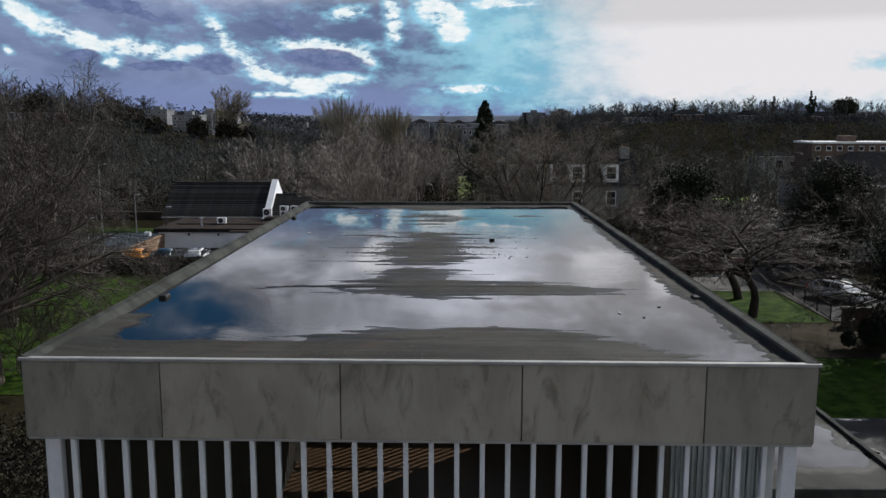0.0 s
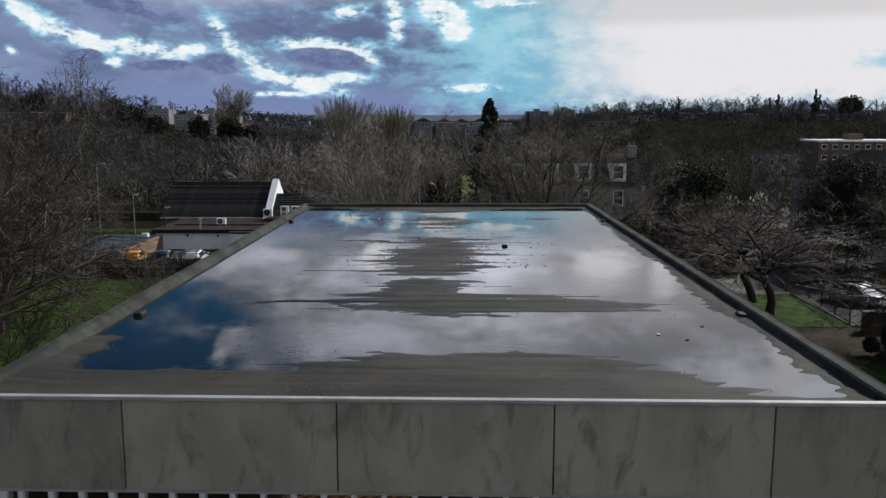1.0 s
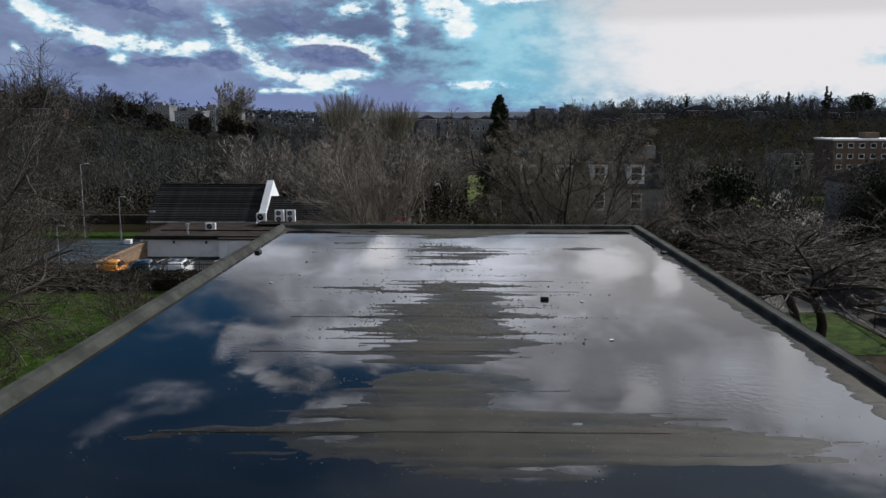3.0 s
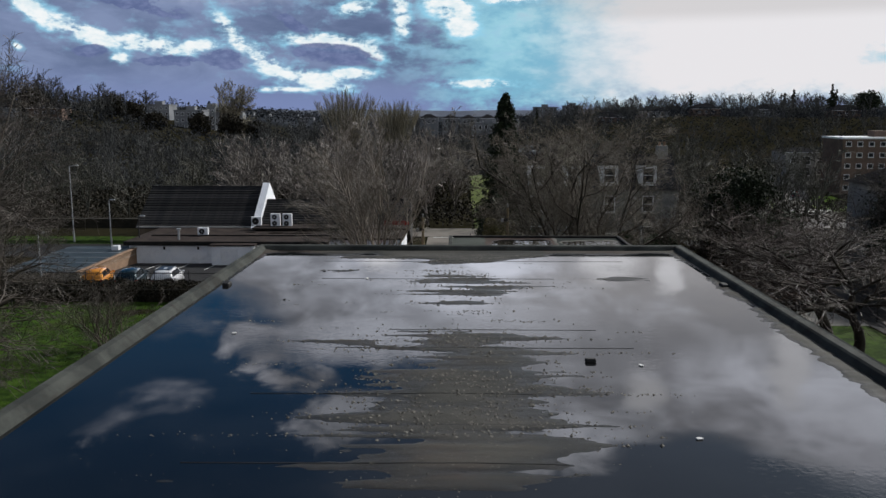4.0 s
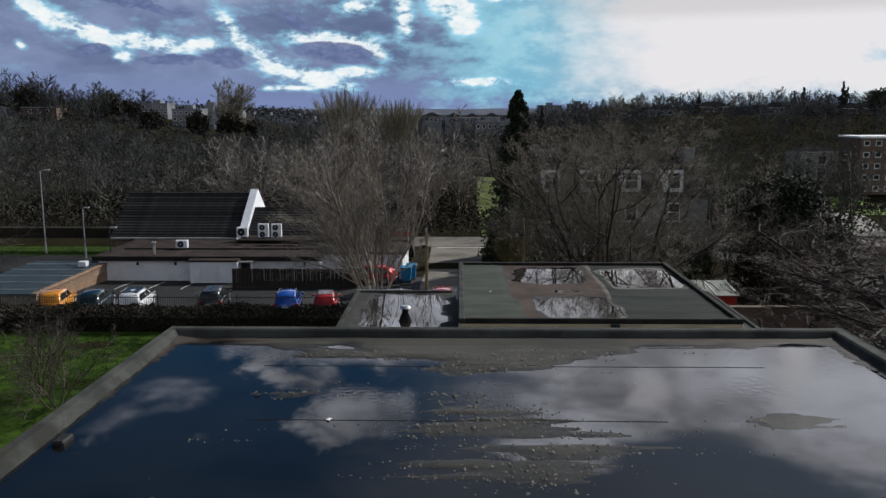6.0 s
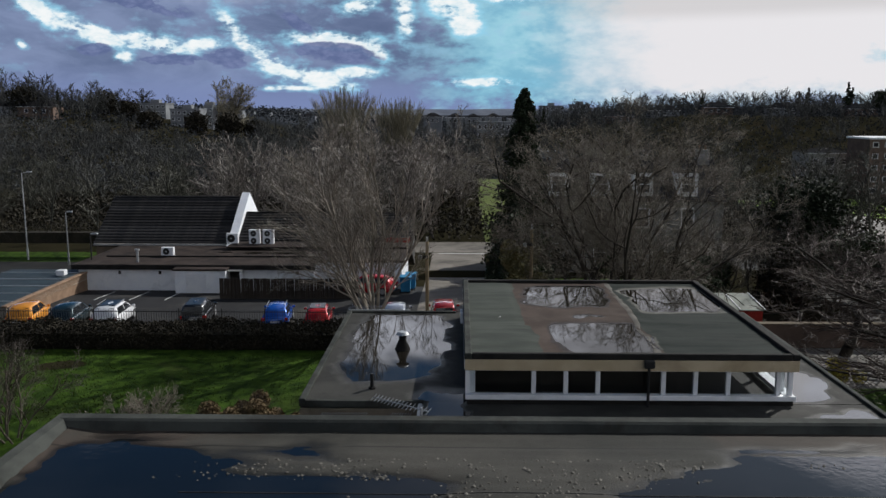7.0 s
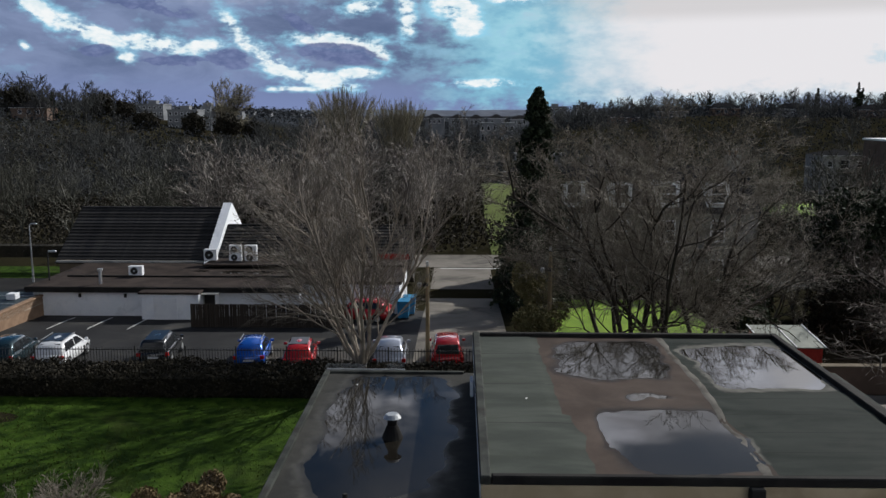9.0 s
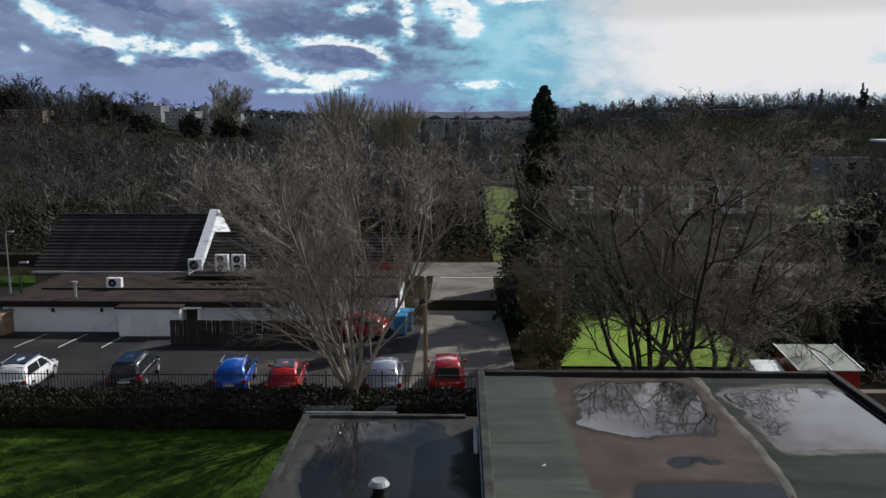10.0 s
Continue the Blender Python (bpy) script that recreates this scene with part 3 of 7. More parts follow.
def land(x, y):
    """Height of the ground: level round the buildings, a valley beyond, hills on both sides."""
    x, y = np.asarray(x, float), np.asarray(y, float)
    h = -9.0 * smooth(y, 105, 225) * (0.45 + 0.55 * smooth(x, -30, 60)) * (1 - smooth(y, 270, 420))
    h = h - 1.4 * smooth(y, 66, 92) * smooth(y, -20, 0)
    h = h + 12.0 * smooth(x, -10, 120) * smooth(y, 270, 430) * (1 - smooth(y, 900, 1600))
    h = h + 15.0 * smooth(-x, 60, 190) * smooth(y, 190, 360) * (1 - smooth(y, 900, 1600))
    h = h + 3.0 * (fractal(x / 90, y / 90, 3) - 0.5) * smooth(np.hypot(x, y), 130, 300) * (1 - smooth(y, 900, 1600))
    h = h + 5.2 * smooth(y, 116, 165) * (1 - smooth(y, 175, 235)) * np.exp(-((x - 6) / 14) ** 2)
    return h - 4.0 * smooth(y, 500, 900)


def make_ground():
    def axis(fine, far, step):
        a = np.arange(0, fine, step)
        return np.concatenate([a, fine * (far / fine) ** np.linspace(0, 1, 22)])
    right, ahead = axis(260, 4400, 10), axis(520, 4700, 10)
    xs = np.concatenate([-right[:0:-1], right])
    ys = np.concatenate([-axis(60, 4400, 20)[:0:-1], ahead])
    X, Y = np.meshgrid(xs, ys)
    v = np.stack([X, Y, land(X, Y)], -1).reshape(-1, 3)
    nx, ny = len(xs), len(ys)
    i = (np.arange(ny - 1)[:, None] * nx + np.arange(nx - 1)[None, :]).ravel()
    me = mesh_of("ground", v, np.stack([i, i + 1, i + nx + 1, i + nx], -1))
    me.polygons.foreach_set("use_smooth", [True] * len(me.polygons))
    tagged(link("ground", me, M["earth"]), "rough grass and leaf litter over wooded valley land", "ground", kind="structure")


make_ground()
tagged(sheet("hills", -4200, 4200, 3900, 4500, 60, lambda x, y: -20 + (26 + 40 * fractal(x / 900, y / 900, 15) + 26 * smooth(np.abs(x - 300), 700, 2600)) * smooth(y, 3900, 4150) * (1 - smooth(y, 4300, 4500)), M["hill"]), "low hills along the horizon, tinted blue-grey for haze", "hills", kind="structure")


def flat(name, x0, x1, y0, y1, z, material, label, category, corners=None):
    bm = bmesh.new()
    pts = corners or [(x0, y0), (x1, y0), (x1, y1), (x0, y1)]
    f = bm.faces.new([bm.verts.new((*p, z)) for p in pts])
    r = bmesh.ops.extrude_face_region(bm, geom=[f])
    bmesh.ops.translate(bm, verts=[e for e in r["geom"] if isinstance(e, bmesh.types.BMVert)], vec=(0, 0, -0.3))
    bmesh.ops.recalc_face_normals(bm, faces=bm.faces)
    return tagged(part(name, bm, material), label, category, kind="structure")


lawn = sheet("lawn", -46, -4.6, 27, 57.4, 0.5, lambda x, y: 0.03 + 0.10 * (fractal(x / 5, y / 5, 11) - 0.5) * smooth(np.minimum(np.minimum(x + 46, -4.6 - x), np.minimum(y - 27, 57.4 - y)), 0, 3), M["grass"])
tagged(lawn, "short green lawn with worn patches and long shadows", "lawn", kind="structure")
tagged(sheet("lawn_east", 15.6, 60, 24.3, 33.5, 1.0, lambda x, y: 0.03 + 0 * x, M["grass"]), "green lawn beside a paved path", "lawn", kind="structure")
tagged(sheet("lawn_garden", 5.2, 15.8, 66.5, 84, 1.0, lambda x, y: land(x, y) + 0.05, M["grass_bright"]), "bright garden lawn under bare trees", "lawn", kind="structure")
tagged(sheet("verge", -90, -31.5, 92.2, 97.8, 1.0, lambda x, y: land(x, y) + 0.06, M["grass"]), "green roadside verge", "lawn", kind="structure")
tagged(sheet("field", 3.2, 24, 105.2, 178, 2.0, lambda x, y: land(x, y) + 0.08, M["grass_field"]), "open green field between the trees", "field", kind="structure")
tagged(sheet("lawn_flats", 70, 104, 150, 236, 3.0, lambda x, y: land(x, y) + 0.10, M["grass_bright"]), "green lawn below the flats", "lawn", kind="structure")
tagged(sheet("verge_cherry", 17.5, 25.8, 41.6, 51.5, 1.0, lambda x, y: 0.03 + 0 * x, M["grass"]), "grass strip under the trees by the railings", "lawn", kind="structure")
tagged(sheet("car_park", -30, -2.4, 60.4, 77, 0.8, lambda x, y: land(x, y) + 0.05, M["asphalt"]), "worn grey asphalt car park", "car park", kind="structure")
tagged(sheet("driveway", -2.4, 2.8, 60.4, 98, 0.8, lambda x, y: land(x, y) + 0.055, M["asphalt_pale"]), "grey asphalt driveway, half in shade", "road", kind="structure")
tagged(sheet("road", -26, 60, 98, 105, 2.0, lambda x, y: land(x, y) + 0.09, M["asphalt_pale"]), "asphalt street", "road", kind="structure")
tagged(sheet("road_west", -110, -31, 80, 92, 2.0, lambda x, y: land(x, y) + 0.09, M["asphalt_dark"]), "asphalt street by the car park", "road", kind="structure")
flat("pavement", 14.5, 26.0, 51.6, 58.4, 0.025, M["path"], "worn grey paving in sun and shade", "pavement")
flat("flower_bed", 14.5, 60, 33.6, 41.5, 0.025, M["soil"], "bare brown soil beside the low wall", "flower bed")
tagged(sheet("street_east", 26, 34, 42, 96, 2.0, lambda x, y: land(x, y) + 0.03, M["asphalt"]), "asphalt street with parked cars", "road", kind="structure")
far_street = sheet("street_far", -4.5, 4.5, 104, 262, 3.0, lambda x, y: land(x + 57 + (y - 138) * 0.375, y) + 0.35, M["path"])
for vert in far_street.data.vertices:
    vert.co.x += 57 + (vert.co.y - 138) * 0.375
tagged(far_street, "far street leading past the houses", "road", kind="structure")
flat("east_path", 11.7, 15.6, 24.4, 34, 0.012, M["asphalt_wet"], "dark wet asphalt path along the low wing", "pavement")
tagged(sheet("east_yard", 11.7, 34, 4, 24.35, 0.15, lambda x, y: 0.035 + 0.05 * (fractal(x / 2.2, y / 0.9, 111, 4) - 0.56), M["asphalt_puddled"]), "dark wet asphalt with silt-edged puddles", "pavement", kind="structure")
tagged(part("east_puddle", boxes((11.8, 33.9, 4.1, 24.25, -0.05, 0.02)), M["puddle_still"]), "shallow puddles on the dark asphalt", "puddle", kind="structure")
flat("yard", -4.6, 14.4, 44, 60, 0.01, M["path"], "dark paved yard behind the low block", "pavement")
for i in range(4):
    tagged(sheet("bay_line_%d" % (i + 1), -27.4 + 2.45 * i, -27.31 + 2.45 * i, 69.8, 73.6, 0.7, lambda x, y: land(x, y) + 0.06, M["line"]), "worn white parking bay line", "road marking", kind="structure")
tagged(sheet("street_line", -1.8, 9, 97.2, 97.45, 1.0, lambda x, y: land(x, y) + 0.10, M["line"]), "white line across the end of the driveway", "road marking", kind="structure")

# ---- hall ----
ROOF, HX0, HX1, HY1 = 9.6, -4.19, 6.35, 21.68   # kerb top and plan of the hall
WATER = 9.47


def dry(x, y):
    """How far the felt stands above the pool's level, in metres."""
    h = np.full_like(x, -0.0125)
    u, w = x, y
    x = x + 1.5 * (fractal(u / 1.3, w / 0.45, 61, 4) - 0.5) + 0.5 * (fractal(u / 0.3, w / 0.13, 63, 3) - 0.5)
    y = y + 0.9 * (fractal(u / 1.1, w / 0.5, 67, 4) - 0.5) + 0.16 * (fractal(u / 0.4, w / 0.2, 69, 3) - 0.5)
    for cx, cy, rx, ry, a in ((1.1, 5.6, 1.9, 0.95, 26), (3.1, 5.4, 1.7, 0.6, 22), (0.6, 7.2, 1.0, 1.2, 24), (-1.2, 8.5, 1.2, 0.22, 19), (0.8, 8.8, 1.2, 0.6, 24), (0.7, 9.8, 1.5, 0.5, 24),
                              (0.9, 10.6, 1.45, 0.55, 25), (1.0, 11.4, 1.3, 0.5, 25), (1.1, 12.4, 1.0, 0.6, 24), (1.0, 13.4, 1.2, 0.5, 24), (-0.9, 13.0, 1.0, 0.16, 20), (1.0, 15.6, 0.8, 0.35, 19), (1.1, 16.9, 1.0, 0.7, 22), (0.6, 18.2, 0.9, 0.7, 22), (4.15, 17.9, 0.6, 0.28, 20), (-1.8, 18.9, 0.22, 0.26, 18), (-1.6, 5.7, 1.2, 0.16, 19)):
        h = h + a * 0.001 * 0.9 * np.exp(-((x - cx) / rx) ** 2 - ((y - cy) / ry) ** 2)
    front = 1.7 + 0.7 * np.exp(-((x - 1.7) / 2.2) ** 2) - 1.1 * smooth(x, 3.4, 5.4)
    h = h + (0.014 + 0.011 * smooth(x, -1.4, 1.2)) * smooth(front + 0.35 - y, 0, 0.8)
    h = h + 0.020 * smooth(1.5 - w + 0.25 * (fractal(u / 0.8, w / 0.4, 55, 4) - 0.5), -0.1, 0.25) * (1 - smooth(u, 3.0, 4.6))
    h = h + 0.030 * smooth(-3.5 + 0.5 * (fractal(u / 0.5, w / 0.7, 57, 4) - 0.5) - u, -0.15, 0.25) * (1 - smooth(w, 2.6, 4.2))
    h = h + 0.030 * smooth(-4.2 + 0.35 * (fractal(u / 0.4, w / 0.9, 97, 5) - 0.5) + 0.15 * fractal(w / 1.5, w * 0, 5) + 0.22 * smooth(w, 12, 21) + 0.25 * smooth(4 - w, 0, 3) - u, -0.22, 0.25) + 0.030 * smooth(u + 0.5 * (fractal(u / 0.5, w / 0.9, 91, 5) - 0.5) - 5.86 - 0.16 * smooth(w, 13, 19), -0.22, 0.22)
    h = h + 0.034 * smooth(y - 21.1 + 1.25 * np.exp(-((x - 0.7) / 1.7) ** 2), -0.35, 0.4)
    h = h + 0.030 * (fractal(u / 2.4, w / 0.15, 21, 4) - 0.5) + 0.007 * (fractal(x / 0.25, y / 0.16, 33, 3) - 0.5)
    x, y = u, w
    return h


def make_hall():
    hall = tagged(empty("hall", 1, 10, 0), "flat-roofed modern hall with concrete fascia and tall glazing", "building")
    # part poses are given in world metres
    hall.matrix_basis = pose(0, 0, 0)
    deck = sheet("roof_deck", HX0 + 0.16, HX1 - 0.2, 0.04, HY1 - 0.12, 0.05, lambda x, y: WATER + dry(x, y), M["felt"], hall)
    deck["label"] = "grey mineral felt with gravel and silt"
    # tarred laps of the felt, standing just clear of the water
    rng = np.random.RandomState(19)
    for k in (5, 8, 10, 12, 13, 17, 19):
        n = 60
        a, b = (-2.4 + 2.2 * rng.uniform(), 1.6 + 2.2 * rng.uniform()) if k < 18 else (-2.2, 4.6)
        px = np.linspace(a, b, n)
        py = 0.49 + 1.03 * k + 0.03 * (fractal(px / 1.4, px * 0 + k, 17) - 0.5)
        pz = WATER + np.maximum(dry(px, py), 0.0)
        half = 0.003 + 0.008 * fractal(px / 0.7, px * 0 + k, 23)
        rows = [np.stack([px, py + e * half, pz + h], 1) for e, h in ((-1, -0.004), (-0.8, 0.004), (0.8, 0.004), (1, -0.004))]
        i = np.arange(n - 1)
        link("felt_lap", mesh_of("felt_lap", np.concatenate(rows), np.concatenate([np.stack([r * n + i, r * n + i + 1, (r + 1) * n + i + 1, (r + 1) * n + i], 1) for r in range(3)])), M["tar"], hall)
    part("roof_slab", boxes((HX0 + 0.06, HX1 - 0.06, 0.06, HY1 - 0.06, 8.5, 9.40)), M["dark"], hall)
    # raised felt kerbs with a sloped inner fillet
    for name, pts, a, b, ax in (("kerb", [(HX0 - 0.02, 9.3), (HX0 - 0.02, 9.60), (HX0 + 0.0, ROOF + 0.012), (HX0 + 0.03, ROOF + 0.004), (HX0 + 0.10, ROOF - 0.01), (HX0 + 0.14, 9.55), (HX0 + 0.23, 9.45), (HX0 + 0.28, 9.3)], 0.0, HY1, "y"),
                                ("kerb", [(HX1 + 0.02, 9.3), (HX1 + 0.02, 9.60), (HX1 - 0.0, ROOF + 0.012), (HX1 - 0.03, ROOF), (HX1 - 0.16, ROOF), (HX1 - 0.19, 9.575), (HX1 - 0.25, 9.44), (HX1 - 0.28, 9.3)], 0.0, HY1, "y"),
                                ("kerb", [(HY1 + 0.03, 9.3), (HY1 + 0.03, 9.59), (HY1 - 0.0, ROOF + 0.004), (HY1 - 0.13, ROOF + 0.002), (HY1 - 0.16, 9.58), (HY1 - 0.20, 9.45), (HY1 - 0.24, 9.3)], HX0 + 0.02, HX1 - 0.02, "x")):
        part(name, prism(pts, a, b, ax), M["felt_kerb"], hall)
    for x in (HX0 + 0.40, HX1 - 0.30):
        for y in (4.6, 17.3):
            part("outlet", boxes((x - 0.07, x + 0.07, y - 0.13, y + 0.13, 9.42, 9.53), bevel=0.02), M["black"], hall, "black rainwater outlet")
    part("edge_trim", boxes((HX0 - 0.03, HX1 + 0.03, -0.05, 0.05, 9.545, 9.59), bevel=0.008), M["metal_trim"], hall, "pale metal edge trim along the roof")
    # fascia panels
    seams = [HX0, -2.44, 0.0, 2.44, 4.88, HX1]
    for a, b in zip(seams, seams[1:]):
        part("fascia_panel", boxes((a + 0.008, b - 0.008, -0.02, 0.06, 8.47, 9.54), bevel=0.005), M["concrete_shaded" if a == HX0 or b == HX1 else "concrete"], hall, "stained grey concrete panel")
    for x in (HX0, HX1 - 0.06):
        for k in range(9):
            part("fascia_panel", boxes((x, x + 0.06, 0.07 + k * 2.42, 0.07 + (k + 1) * 2.42 - 0.012, 8.47, 9.29), bevel=0.004), M["concrete"], hall)
    part("fascia_panel", boxes((HX0 + 0.07, HX1 - 0.07, HY1 - 0.06, HY1, 8.47, 9.29)), M["concrete"], hall)
    part("drip_trim", boxes((HX0 + 0.02, HX1 - 0.02, 0.0, 0.05, 8.43, 8.466)), M["metal_trim"], hall)
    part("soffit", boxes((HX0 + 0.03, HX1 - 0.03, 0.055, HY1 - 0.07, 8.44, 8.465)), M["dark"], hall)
    # glazing with close-set mullions on the front and the east side, solid walls elsewhere
    z0, z1 = 1.2, 8.44
    mull = boxes((-0.035, 0.035, -0.06, 0.06, z0, z1), bevel=0.008)
    first = part("mullion", mull, M["white"], hall, "white painted timber mullion")
    n, pitch, x0 = 28, 0.353, -3.723
    first.location = (x0, 0.32, 0)
    pm = boxes((-pitch / 2 + 0.04, pitch / 2 - 0.04, -0.006, 0.006, z0, z1))
    pane = part("pane", pm, M["pane"], hall)
    pane.location, pane.visible_shadow = (x0 + pitch / 2, 0.32, 0), False
    for i in range(1, n):
        link("mullion", first.data, None, hall).location = (x0 + pitch * i, 0.32, 0)
        if i < n - 1:
            p = link("pane", pane.data, None, hall)
            p.location, p.visible_shadow = (x0 + pitch * (i + 0.5), 0.32, 0), False
    side = 15
    side_mull = part("mullion", boxes((-0.035, 0.035, -0.06, 0.06, z0, z1), bevel=0.008), M["frame_shaded"], hall, "timber mullion in a shade-darkened grey")
    # solid stretch added past the last mullion to keep sun off the floor
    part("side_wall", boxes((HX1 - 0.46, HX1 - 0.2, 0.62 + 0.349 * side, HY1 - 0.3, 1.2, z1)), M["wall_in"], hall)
    for i in range(side):
        o = link("mullion", side_mull.data, None, hall) if i else side_mull
        o.matrix_basis = pose(HX1 - 0.33, 0.62 + 0.349 * i, 0, 0, 0, 90)
        p = link("pane", pane.data, None, hall)
        p.matrix_basis, p.visible_shadow = pose(HX1 - 0.33, 0.62 + 0.349 * (i + 0.5), 0, 0, 0, 90), False
    for x in (HX0 + 0.12, HX1 - 0.30):
        part("corner_post", boxes((x, x + 0.2, 0.24, 0.40, z0, z1), bevel=0.01), M["white"], hall)
    part("plinth", boxes((HX0 + 0.14, HX1 - 0.16, 0.2, 0.46, -0.2, 1.2)), M["wall_brown"], hall)
    part("side_plinth", boxes((HX1 - 0.46, HX1 - 0.2, 0.47, HY1 - 0.3, -0.2, 1.2)), M["wall_brown"], hall)
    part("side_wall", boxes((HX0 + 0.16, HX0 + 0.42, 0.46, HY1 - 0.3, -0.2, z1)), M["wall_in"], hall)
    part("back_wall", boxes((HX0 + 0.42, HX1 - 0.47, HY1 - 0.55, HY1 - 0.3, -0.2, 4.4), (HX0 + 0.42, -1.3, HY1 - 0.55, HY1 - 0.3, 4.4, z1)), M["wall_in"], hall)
    for k in range(21):
        part("back_mullion", boxes((-1.3 + pitch * k, -1.21 + pitch * k, HY1 - 0.48, HY1 - 0.36, 4.4, z1)), M["white"], hall)
    part("transom", boxes((-1.3, HX1 - 0.47, HY1 - 0.5, HY1 - 0.34, 6.3, 6.42)), M["white"], hall)
    part("hall_floor", boxes((HX0 + 0.43, HX1 - 0.47, 0.47, HY1 - 0.56, 1.0, 1.18)), M["wood_floor"], hall, "varnished wooden sports floor")
    for o in hall.children:
        if o.matrix_basis.is_identity:
            splay(o.data)
    return hall


def splay(me):
    """The west edge runs out a little towards the front, and the front edge back towards the west."""
    for v in me.vertices:
        w = min(max(1.0 - (v.co.x - HX0) / 1.5, 0.0), 1.0)
        f = (HX1 - v.co.x) / (HX1 - HX0) * min(max(1.0 - v.co.y / 3.0, 0.0), 1.0)
        v.co.x += w * (-0.13 + 0.0150 * v.co.y)
        v.co.y += 0.2 * f


make_hall()
pool = part("roof_pool", boxes((HX0 + 0.18, HX1 - 0.22, 0.3, HY1 - 0.16, WATER - 0.03, WATER)), M["puddle"])
splay(pool.data)
tagged(pool, "wide sheet of rainwater standing on the felt roof", "puddle", kind="structure")

# ---- low block and classroom block ----
DECK, DX1 = 5.05, 11.4


def deck_relief(x, y):
    h = 0.012 + 0.0 * x
    u, w = x, y
    x = x + (0.45 + 0.9 * smooth(u, -0.9, -0.2)) * (fractal(u / 0.6, w / 0.6, 71, 5) - 0.5)
    y = y + 1.2 * (fractal(u / 1.1, w / 1.1, 75, 5) - 0.5)
    for cx, cy, rx, ry, a in ((-1.95, 41.0, 1.35, 4.0, 36), (-0.9, 42.2, 0.8, 2.6, 34), (-0.1, 33.2, 0.75, 2.6, 30), (10.2, 33.9, 0.9, 0.55, 26), (10.1, 36.6, 0.7, 1.5, 26), (10.3, 40.6, 0.7, 1.6, 24), (9.6, 8.8, 1.5, 1.5, 31), (8.8, 12.6, 1.6, 1.7, 26), (9.0, 17.0, 1.5, 2.0, 22), (7.4, 28.0, 2.5, 1.5, 20), (10.2, 43.8, 1.0, 0.8, 24)):
        h = h - a * 0.001 * np.exp(-((x - cx) / rx) ** 4 - ((y - cy) / ry) ** 4)
    return h + 0.012 * (fractal(u / 0.7, w / 0.7, 41, 4) - 0.5)


def make_low_block():
    low = tagged(empty("low_block"), "single-storey flat-roofed school wing with wet felt roof", "building")
    blocks = ((-0.6, DX1, 21.9, 35.0, 1), (-4.0, DX1, 35.02, 45.4, 2), (HX1 + 0.05, DX1, 6.0, 21.88, 3))
    for x0, x1, y0, y1, k in blocks:
        part("wall", boxes((x0 + 0.15, x1 - 0.15, y0 + (0.2 if k != 2 else 0.02), y1 - (0.15 if k == 2 else 0), -0.2, 4.86)), M["wall_brown"], low)
        part("roof_slab", boxes((x0, x1, y0, y1, 4.86, 5.02)), M["felt_dark"], low)
        o = sheet("roof_deck", x0 + 0.02, x1 - 0.02, y0 + 0.01, y1 - 0.01, 0.12, lambda x, y: DECK + deck_relief(x, y), M["felt_low"], low)
    part("kerb", boxes((DX1 - 0.16, DX1, 6.0, 45.4, 5.03, 5.14), bevel=0.02), M["felt_kerb"], low)
    part("kerb", boxes((HX1 + 0.05, DX1 - 0.17, 5.95, 6.1, 4.9, 5.12), bevel=0.02), M["felt_kerb"], low)
    part("kerb", boxes((-4.04, -3.86, 35.0, 45.4, 4.9, 5.13), bevel=0.02), M["felt_kerb"], low)
    part("kerb", boxes((-3.85, 0.2, 45.25, 45.42, 4.9, 5.13), bevel=0.02), M["felt_kerb"], low)
    part("kerb", boxes((-3.85, -0.62, 34.94, 35.08, 4.9, 5.10), bevel=0.015), M["felt_kerb"], low)
    part("kerb", boxes((-0.64, -0.54, 21.95, 34.93, 4.9, 5.12), bevel=0.015), M["felt_kerb"], low)
    # court front
    part("fascia", boxes((-4.0, -0.65, 34.9, 34.99, 4.45, 4.88), bevel=0.006), M["fascia_dark"], low, "weathered tan fascia board")
    part("window_frame", boxes((-3.95, -0.8, 34.93, 35.0, 4.36, 4.43), (-3.95, -0.8, 34.93, 35.0, 4.02, 4.1), (-3.95, -3.87, 34.935, 34.99, 4.1, 4.36), (-2.5, -2.3, 34.935, 34.99, 4.1, 4.36), (-0.9, -0.8, 34.935, 34.99, 4.1, 4.36)), M["white"], low, "white strip window frame")
    part("window_sill", boxes((-4.05, -0.7, 34.82, 35.0, 3.93, 4.015), bevel=0.01), M["white"], low)
    part("window_glass", boxes((-3.86, -0.91, 34.98, 35.01, 4.11, 4.35)), M["glass"], low)
    door = part("door", boxes((-2.05, -1.35, 34.98, 35.03, 1.8, 3.7)), M["dark"], low, "dark glazed door")
    part("door_frame", boxes((-2.13, -2.06, 34.95, 35.03, 1.8, 3.78), (-1.34, -1.27, 34.95, 35.03, 1.8, 3.78), (-2.05, -1.35, 34.95, 35.03, 3.71, 3.78)), M["wood_pole"], door)
    return low


make_low_block()
for r in ((-3.85, DX1 - 0.17, 35.1, 45.24), (-0.5, DX1 - 0.17, 22.0, 35.09), (HX1 + 0.1, DX1 - 0.17, 6.12, 21.8)):
    tagged(part("deck_pool", boxes((*r, DECK - 0.03, DECK)), M["puddle_still"]), "shallow rainwater pools on the low roof", "puddle", kind="structure")

SX0, SX1, SY0, SY1, STOP = 0.46, 9.34, 34.76, 44.86, 6.50
FELT = STOP - 0.13   # pool level of the classroom roof


